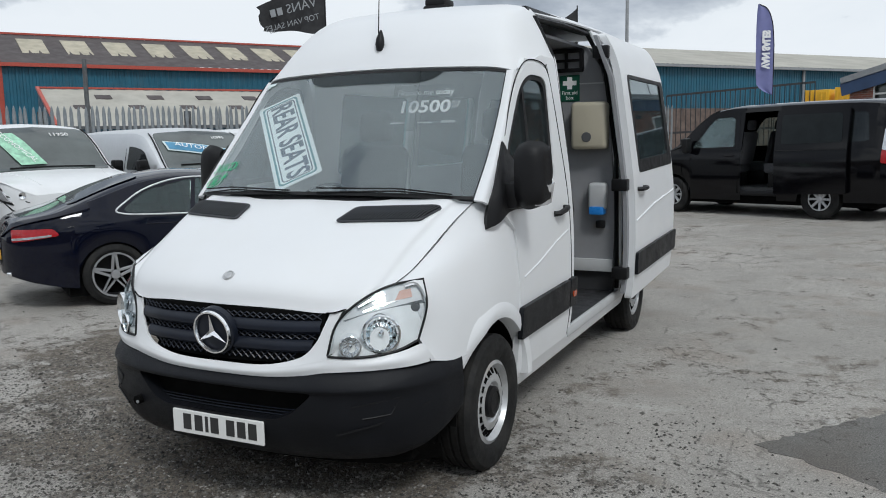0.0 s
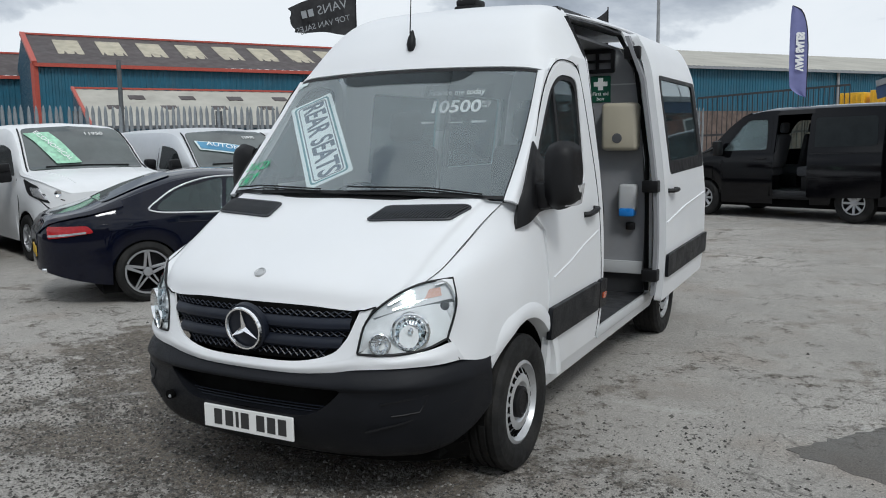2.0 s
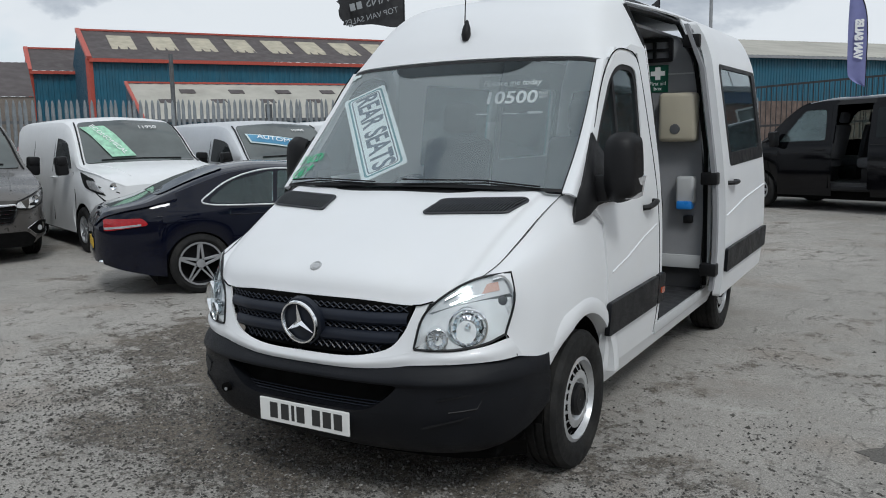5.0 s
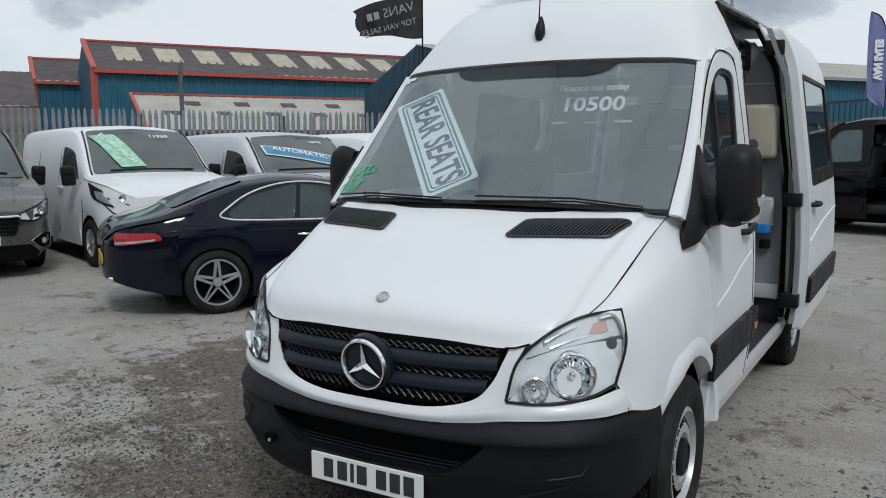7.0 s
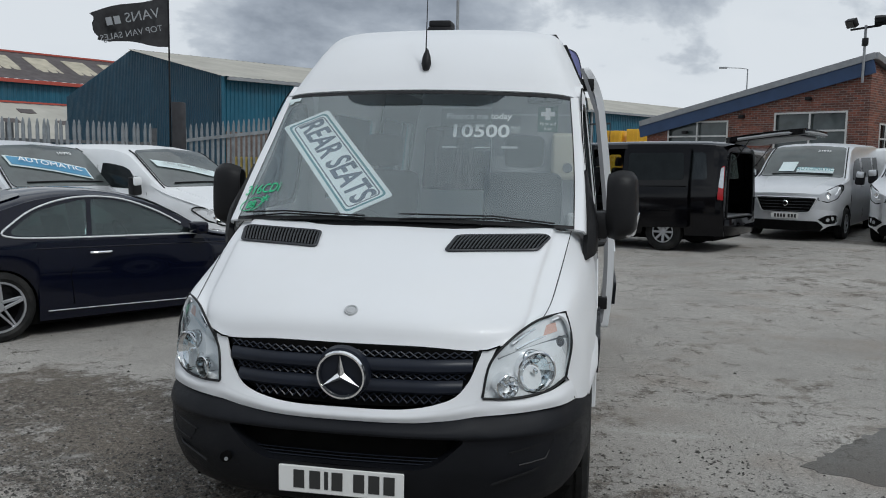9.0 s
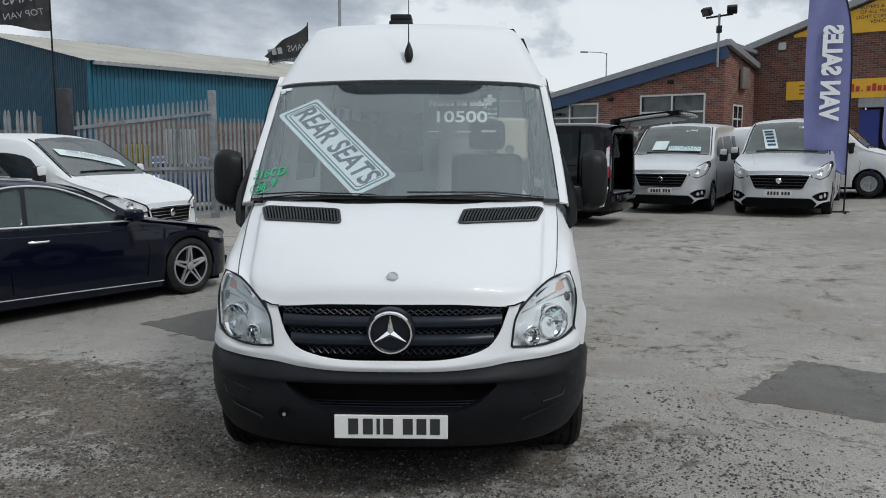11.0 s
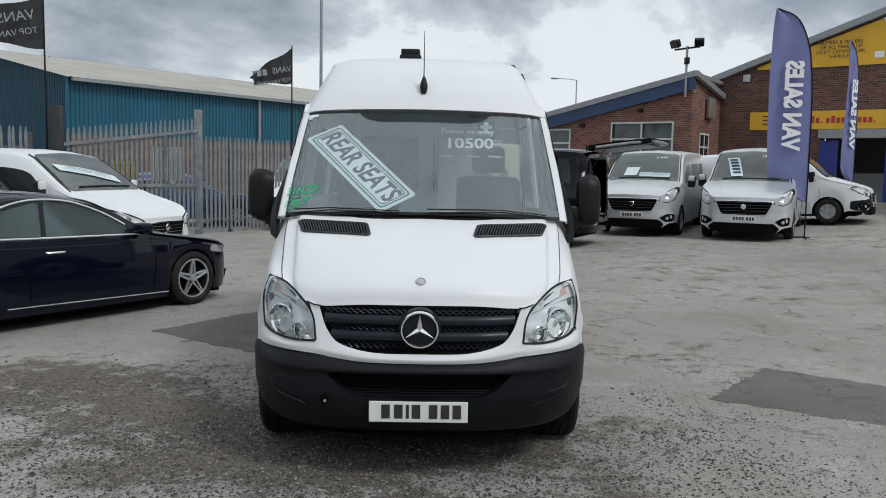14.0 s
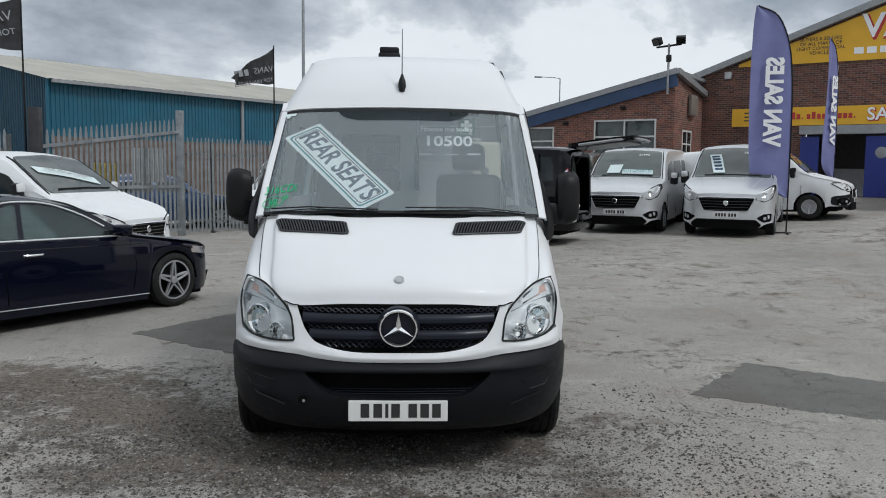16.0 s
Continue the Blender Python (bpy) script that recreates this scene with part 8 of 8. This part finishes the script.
# ---- flags, lamps and small things ----
def feather_flag(x, y, deg, h=5.1, low=0.16, wd=1.0):
    """A tall feather banner on a bent pole; its printed side faces -y of the local frame, so the back shows the words reversed."""
    t = thing("feather_flag", "blue feather flag with white lettering on a bent pole", "flag", pose(x, y, rise(x, y), 0, 0, deg), "feather flags")
    at = lambda f: h * (low + (1 - low) * f)
    lead = [(0, 0, 0), (0, 0, at(0.35)), (-0.03 * wd, 0, at(0.62)), (-0.14 * wd, 0, at(0.81)), (-0.40 * wd, 0, at(0.945)), (-0.84 * wd, 0, h)]
    part("pole", tube(bmesh.new(), cat(lead, 30), 0.018, 6), TRIM, t, "black bent pole")
    rows = []
    pts = cat(lead, 60)
    zs = np.linspace(low * h, h, 26)
    bm = bmesh.new()
    prev = None
    edge = smooth([(0.0, 0.06), (0.05, 0.55), (0.12, 0.86), (0.35, 0.93), (0.64, 0.95), (0.88, 0.93), (1.0, 0.88)])
    for z in zs:
        lx = min((abs(p.z - z), p.x) for p in pts)[1]
        fx = -edge((z / h - low) / (1 - low)) * wd
        ring = [bm.verts.new((lx + (fx - lx) * k / 8, 0.05 * math.sin(k * 0.8 + z * 1.2) * k / 8, z)) for k in range(9)]
        if prev:
            for k in range(8):
                bm.faces.new((prev[k], prev[k + 1], ring[k + 1], ring[k]))
        prev = ring
    cl = part("cloth", bm, FLAGBLUE, t, "blue banner cloth")
    m = Matrix.Translation((-0.44 * wd, -0.06, at(0.50))) @ pose(0, 0, 0, 90, 0, 0) @ pose(0, 0, 0, 0, 0, 90) @ Matrix.Diagonal((1, -1, 1, 1))
    words("lettering", "VAN SALES", 0.52 * wd, INKWHITE, cl, m, 0.002, 0.024, 0.80)
    m2 = Matrix.Translation((-0.44 * wd, 0.065, at(0.50))) @ pose(0, 0, 0, 90, 0, 0) @ pose(0, 0, 0, 0, 0, 90) @ Matrix.Diagonal((1, -1, 1, 1))
    words("lettering", "VAN SALES", 0.52 * wd, INKWHITE, cl, m2, 0.002, 0.024, 0.80)
    if low < 0.3:
        part("foot", tube(bmesh.new(), [(-0.45, 0, 0.02), (0, 0, 0.025), (0.12, 0, 0.02)], 0.02, 6), TRIM, t)
        part("foot", tube(bmesh.new(), [(0, -0.35, 0.02), (0, 0, 0.025), (0, 0.35, 0.02)], 0.02, 6), TRIM, t)


feather_flag(8.85, 14.9, -18, 5.3)
feather_flag(12.95, 20.8, 42, 5.0)
feather_flag(0.27, 30.0, 10, 6.0, 0.46, 0.66)


def pole_flag(p, top, deg, wd, ht, droop, taper=0.5):
    t = thing("flag", "ragged black flag with pale lettering on a pole", "flag", Matrix.Translation(p), "black flags on the fence")
    part("pole", C((0, 0, 1.9), (0, 0, top), 0.022, 0.016, n=8), TRIM, t)
    d = Vector((math.cos(radians(deg)), math.sin(radians(deg)), 0))
    s = Vector((-d.y, d.x, 0))
    bm = bmesh.new()
    grid = []
    for i in range(19):
        u = i / 18
        col = []
        for j in range(9):
            v = j / 8
            z = top - 0.06 - droop * u - 0.03 * math.sin(u * 8) - (1 - v) * (ht * (1 - taper * u))
            c = d * wd * u * (1 - 0.12 * (1 - v)) + s * (0.13 * math.sin(u * 7 + v * 1.8) * min(1, u * 2)) + Vector((0, 0, z))
            if i == 18:
                c += d * random.uniform(-0.07, 0.03)
            col.append(bm.verts.new(c))
        grid.append(col)
    for a, b in zip(grid, grid[1:]):
        for j in range(8):
            bm.faces.new((a[j], a[j + 1], b[j + 1], b[j]))
    f = part("cloth", bm, FLAGBLACK, t, "black cloth with a frayed edge")
    x = -d
    for side in (1, -1):
        m = Matrix((d, Vector((0, 0, 1)), d.cross(Vector((0, 0, 1))))).transposed().to_4x4()
        m = Matrix((d * -1, Vector((0, 0, 1)), (d * -1).cross(Vector((0, 0, 1))))).transposed().to_4x4() @ Matrix.Diagonal((-1, 1, 1, 1))
        m = m @ pose(0, 0, 0, 0, 0, -12)
        m.translation = d * wd * 0.46 + Vector((0, 0, top - 0.06 - ht * 0.60 - droop * 0.46)) + s * 0.13 * side
        words("lettering", "TOP VAN SALES", 0.17 * wd / 1.5, GREYTRIM, f, m, 0.001)
        m = m.copy()
        m.translation = d * wd * 0.46 + Vector((0, 0, top - 0.06 - ht * 0.30 - droop * 0.46)) + s * 0.135 * side
        words("lettering", "VANS", 0.27 * wd / 1.5, GREYTRIM, f, m @ Matrix.Translation((-0.22, 0, 0)), 0.001)
        bars("logo_shape", [(0.22, 0.34, -0.08, 0.08), (0.38, 0.5, -0.08, 0.08)], m, GREYTRIM, f)


pole_flag(G0 + Vector((0.02, 0.1, 0)), 5.1, 200, 1.55, 1.05, 0.42)
pole_flag(Vector((-3.73, 18.56, 0)), 4.95, 215, 1.25, 0.95, 0.85, 0.8)


def street_lamp(x, y, h, deg, arm=1.1):
    t = thing("street_lamp", "tall grey street lamp column with an arm", "street lamp", pose(x, y, rise(x, y), 0, 0, deg))
    part("column", C((0, 0, 0), (0, 0, 1.4), 0.085, 0.08, n=12), GREYTRIM, t)
    part("column", C((0, 0, 1.4), (0, 0, h), 0.06, 0.045, n=12), GREYTRIM, t)
    part("arm", tube(bmesh.new(), [(0, 0, h - 0.02), (arm * 0.3, 0, h + 0.06), (arm, 0, h + 0.1)], 0.03, 8), GREYTRIM, t)
    part("lantern", B(arm, -0.12, h + 0.03, arm + 0.6, 0.12, h + 0.16, 0.04), GREYTRIM, t, "grey lantern head")


street_lamp(-3.6, 23.6, 7.36, 182)
street_lamp(11.95, 64.0, 8.2, 180, 1.5)


def floodlights():
    t = thing("floodlight_mast", "short mast with two black floodlights", "floodlight", Matrix.Translation(OC + Vector((0, 0, 4.9)) - V * 0.2 - U * 0.2))
    part("mast", C((0, 0, -0.5), (0, 0, 1.25), 0.04, n=10), GREYTRIM, t)
    part("bracket", plank(U * -0.45 + Vector((0, 0, 1.15)), U * 0.45 + Vector((0, 0, 1.2)), 0.05, 0.06), TRIM, t)
    part("sensor", B(-0.08, -0.1, 0.62, 0.08, 0.06, 0.86, 0.02), TRIM, t)
    for s in (1, -1):
        m = Matrix.Translation(U * 0.42 * s + Vector((0, 0, 1.36))) @ pose(0, 0, 0, 30, 0, -37 + 15 * s)
        h = part("floodlight", B(-0.16, -0.12, -0.13, 0.16, 0.08, 0.13, 0.02, m=m), TRIM, t)
        part("lamp_glass", B(-0.13, -0.128, -0.10, 0.13, -0.12, 0.10, m=m), DARKGLASS, h)


floodlights()

# boards fixed to the gate
bo = thing("gate_boards", "yellow and white warning boards on the gate", "signs")
fm_ = Matrix((V, Vector((0, 0, 1)), U)).transposed().to_4x4()
for v, z0, z1, w, mt in ((1.55, 1.15, 1.75, 0.62, OLDYELLOW), (2.55, 1.3, 2.1, 0.95, PALEGREY)):
    m = fm_.copy()
    m.translation = at_yard(-0.06, v, 0)
    b_ = part("board", B(0, z0, 0, w, z1, 0.004, m=m), mt, bo)

# yellow containers and rail by the sheds
for k in range(3):
    p = Vector((1.75 + k * 1.25, 38.75 - k * 0.55, 0))
    c_ = thing("yellow_container", "yellow storage container behind the yard", "container", pose(p.x, p.y, rise(p.x, p.y), 0, 0, -25), "yellow containers")
    part("shell", B(-0.56, -0.5, 0.9, 0.56, 0.5, 3.0, 0.03), YELLOW, c_)
    for i in range(5):
        part("rib", B(-0.5 + i * 0.22, -0.53, 1.0, -0.42 + i * 0.22, -0.5, 2.9), YELLOW, c_)
    part("stand", B(-0.5, -0.45, 0, 0.5, 0.45, 0.9), GALVDARK, c_)
rl = thing("railing", "dark steel railing by the sheds", "railing")
part("rail", plank((-4.5, 35.4, 3.25), (1.5, 37.5, 3.70), 0.08, 0.09), POSTDARK, rl)
part("rail", plank((-4.5, 35.4, 1.6), (1.5, 37.5, 1.8), 0.08, 0.09), POSTDARK, rl)
for k in range(31):
    t_ = k / 30
    part("bar", C((-4.5 + 6 * t_, 35.4 + 2.1 * t_, 0.2), (-4.5 + 6 * t_, 35.4 + 2.1 * t_, 3.25 + 0.45 * t_), 0.022, n=6), POSTDARK, rl)

# old grey lamp column by the fence
tagged(part("fence_column", C(at_yard(-5.0, -4.5), at_yard(-5.0, -4.5, 3.75), 0.06, 0.055, n=10), GALVDARK), "old grey column behind the fence", "column")


def estate_car():
    """Blue car standing outside the gate."""
    p = at_yard(-2.6, 5.2)
    t = thing("estate_car", "blue car parked outside the gate", "car", place((0, 2.2), (p.x, p.y), 125))
    H, L, ww = 1.45, 4.4, 0.87
    c = Car(t, [(0, 0.65), (0.1, 0.75), (0.9, 0.92), (1.3, 0.98), (1.9, 1.36), (2.4, H), (3.6, H - 0.03), (4.2, 1.2), (L, 0.9)], [(0, 0.63), (1.0, 0.86), (3.0, 0.93), (L, 0.88)], [(0, 0.6), (0.2, 0.78), (0.6, 0.85), (1.5, ww), (4.0, ww - 0.02), (L, 0.75)], 0.35, 0.04)
    wy = (0.85, 3.5)
    part("body", car_shell(c.top, c.belt, c.width, 0.35, wy, 0.35, lambda y: 0.24, L), BLUEPAINT, t)
    c.screen("windscreen", 1.34, 1.95, 0.66, 0.55, DARKGLASS, t)
    for s in (1, -1):
        c.pane("side_window", s, [(1.65, 0.98, 0.03), (2.6, 0.99, 0.03), (2.55, H - 0.1, 0.05), (2.05, H - 0.12, 0.08)], DARKGLASS, t)
        c.pane("side_window", s, [(2.68, 0.99, 0.03), (3.8, 1.0, 0.05), (3.6, H - 0.13, 0.06), (2.66, H - 0.1, 0.05)], DARKGLASS, t)
        c.pane("tail_lamp", s, [(4.15, 0.75, 0.02), (4.38, 0.72, 0.02), (4.38, 0.9, 0.02), (4.15, 0.92, 0.02)], REDLENS, t, 0.012)
    wheels_of(t, ww, wy, 0.315, "multi")


estate_car()


# ---- black van's open tailgate, slid door and inside ----
def black_van_openings():
    t, c = bt, bc_
    L, H = 4.97, 1.97
    tg = part("tailgate", sheet(outline([(-0.80, 0.0, 0.08), (0.80, 0.0, 0.08), (0.86, 1.15, 0.1), (-0.86, 1.15, 0.1)]), [], lambda x, v: Vector((x, L - 0.06 + v * 1.16, H - 0.04 + v * 0.18 - 0.05 * v * v)), (0, 0.0, 0.09), cuts=(0.3, 0.6, 0.9)), BLACKPAINT, t, "open black tailgate")
    part("rear_glass", sheet(outline([(-0.62, 0.2, 0.06), (0.62, 0.2, 0.06), (0.66, 0.65, 0.06), (-0.66, 0.65, 0.06)]), [], lambda x, v: Vector((x, L - 0.06 + v * 1.16, H + 0.055 + v * 0.18 - 0.05 * v * v)), (0, 0, 0.01)), DARKGLASS, tg)
    for s in (1, -1):
        part("gas_strut", C((s * 0.72, L - 0.02, 1.45), (s * 0.74, L + 0.34, H + 0.0), 0.008, n=6), TRIM, tg)
    part("tailgate_lining", sheet(outline([(-0.70, 0.12, 0.08), (0.70, 0.12, 0.08), (0.76, 1.02, 0.1), (-0.76, 1.02, 0.1)]), [], lambda x, v: Vector((x, L - 0.06 + v * 1.16, H - 0.048 + v * 0.18 - 0.05 * v * v)), (0, 0.0, -0.025), cuts=(0.3, 0.6, 0.9)), GREYTRIM, tg, "grey tailgate lining")
    # grey edge tube puts the tailgate's highlight into the colour
    part("tailgate_highlight", tube(bmesh.new(), [Vector((x, L - 0.06 + v * 1.16, H - 0.01 + v * 0.18 - 0.05 * v * v)) for x, v in ((-0.82, 0.2), (-0.86, 0.8), (-0.80, 1.13), (0.0, 1.16), (0.80, 1.13), (0.86, 0.8), (0.82, 0.2))], 0.03, 6), GREYTRIM, tg)
    half = section(c.width(L), c.belt(L), c.top(L), 0.3, 0.17, 0.045)
    hole = [(-0.76, 0.62, 0.05), (0.76, 0.62, 0.05), (0.74, 1.25, 0.08), (0.66, 1.78, 0.12), (-0.66, 1.78, 0.12), (-0.74, 1.25, 0.08)]
    part("rear_frame", sheet(half + [(-x, z) for x, z in half[-2::-1]], [outline(hole)], lambda x, z: Vector((x, L + 0.004, z)), (0, -0.06, 0)), BLACKPAINT, t, "black frame of the open rear")
    part("rear_seal", tube(bmesh.new(), [Vector((p.x, L + 0.012, p.y)) for p in outline(hole)], 0.014, 5, close=True), TRIM, t)
    part("load_floor", B(-0.86, 4.2, 0.56, 0.86, L - 0.02, 0.64, 0.01), GREY_LINING, t, "grey load floor")
    part("rear_bumper", patch([[(-0.93, L - 0.12, 0.58), (-0.6, L + 0.09, 0.6), (0.6, L + 0.09, 0.6), (0.93, L - 0.12, 0.58)], [(-0.94, L - 0.1, 0.45), (-0.6, L + 0.11, 0.45), (0.6, L + 0.11, 0.45), (0.94, L - 0.1, 0.45)], [(-0.92, L - 0.14, 0.30), (-0.6, L + 0.06, 0.30), (0.6, L + 0.06, 0.30), (0.92, L - 0.14, 0.30)]], 16, 6, 0.02), BLACKPAINT, t)
    # side door slid back, doorway dark with seats
    part("cab_floor", B(-0.9, 1.2, 0.42, 0.9, L - 0.1, 0.50), FLOORVINYL, t, "dark floor")
    part("door_sill", B(0.86, 2.42, 0.36, 0.97, 3.12, 0.44, 0.01), TRIM, t)
    part("dashboard", B(-0.85, 1.25, 0.75, 0.85, 1.6, 1.15, 0.08), DASH, t)
    d = part("slid_door", sheet(outline([(3.12, 0.40, 0.04), (4.38, 0.44, 0.05), (4.36, H - 0.12, 0.06), (3.10, H - 0.12, 0.06)]), [], lambda y, z: c.side(1, y, z, 0.085), (-0.05, 0, 0), cuts=(0.7, 1.0, 1.2, 1.4, 1.6)), BLACKPAINT, t, "black sliding door slid back")
    part("door_glass", sheet(outline([(3.22, 1.27, 0.05), (4.28, 1.29, 0.05), (4.24, H - 0.2, 0.06), (3.2, H - 0.2, 0.06)]), [], lambda y, z: c.side(1, y, z, 0.09), (-0.01, 0, 0), cuts=(1.4, 1.6)), SMOKED, d)
    for z in (0.60, 0.74, 1.16):
        part("door_crease", tube(bmesh.new(), [c.side(1, y, z + 0.01 * (y - 3.1), 0.083) for y in np.linspace(3.14, 4.34, 6)], 0.010, 5), BLACKPAINT, d)
    for y, xs in ((2.0, (0.48, -0.48)), (3.0, (0.5, 0.0, -0.5)), (3.95, (0.5, 0.0, -0.5))):
        for x in xs:
            st = part("seat", B(x - 0.23, y - 0.28, 0.75, x + 0.23, y + 0.2, 0.93, 0.05), SEAT, t, "dark cloth seat")
            part("seat_back", B(-0.22, -0.06, 0, 0.22, 0.06, 0.62, 0.06, 2, m=pose(x, y + 0.2, 0.9, -12, 0, 0)), SEAT, st)
            part("headrest", B(-0.12, -0.045, 0, 0.12, 0.045, 0.19, 0.04, 2, m=pose(x, y + 0.33, 1.53, -8, 0, 0)), SEAT, st)
            part("seat_base", B(x - 0.2, y - 0.2, 0.5, x + 0.2, y + 0.15, 0.75, 0.02), TRIM, st)


black_van_openings()


# ---- grit and pebbles on the worn tarmac ----
def grit():
    rng = np.random.default_rng(3)
    vs, fs = [], []
    n = 36000
    for k in range(n):
        a = rng.random()
        if k % 60 == 0:
            cx, cy, cr = rng.normal(-0.3, 1.6), rng.normal(0.35, 0.7), rng.uniform(0.06, 0.32)
        x, y = rng.normal(cx, cr * 1.5), rng.normal(cy, cr)
        if k % 90 == 0:
            x, y = rng.uniform(-6, 7), rng.uniform(-2.5, 9)
        r = 0.0035 + 0.010 * a ** 2.6 + (0.012 if k % 200 == 0 else 0)
        z = rise(x, y)
        t = rng.random() * 6.28
        i = len(vs)
        for j in range(4):
            q = t + j * 1.571 + rng.uniform(-0.3, 0.3)
            s = r * rng.uniform(0.7, 1.2)
            vs.append((x + s * math.cos(q), y + s * math.sin(q), z + 0.001))
        vs.append((x + rng.uniform(-0.3, 0.3) * r, y, z + r * rng.uniform(0.5, 1.0)))
        fs += [(i, i + 1, i + 4), (i + 1, i + 2, i + 4), (i + 2, i + 3, i + 4), (i + 3, i, i + 4)]
    me = bpy.data.meshes.new("grit")
    me.from_pydata(vs, [], fs)
    me.materials.append(STONE)
    tagged(new("grit", me), "loose grit and pebbles on the tarmac", "grit", kind="stuff")


grit()
# drain cover in the yard
tagged(part("drain_cover", B(-0.20, -0.2, 0, 0.20, 0.2, 0.008, 0.004, 1, m=Matrix.Translation((7.3, 7.1, rise(7.3, 7.1))) @ pose(0, 0, 0, 0, 0, -20)), GALVDARK), "rusty iron drain cover set in tarmac", "drain cover")
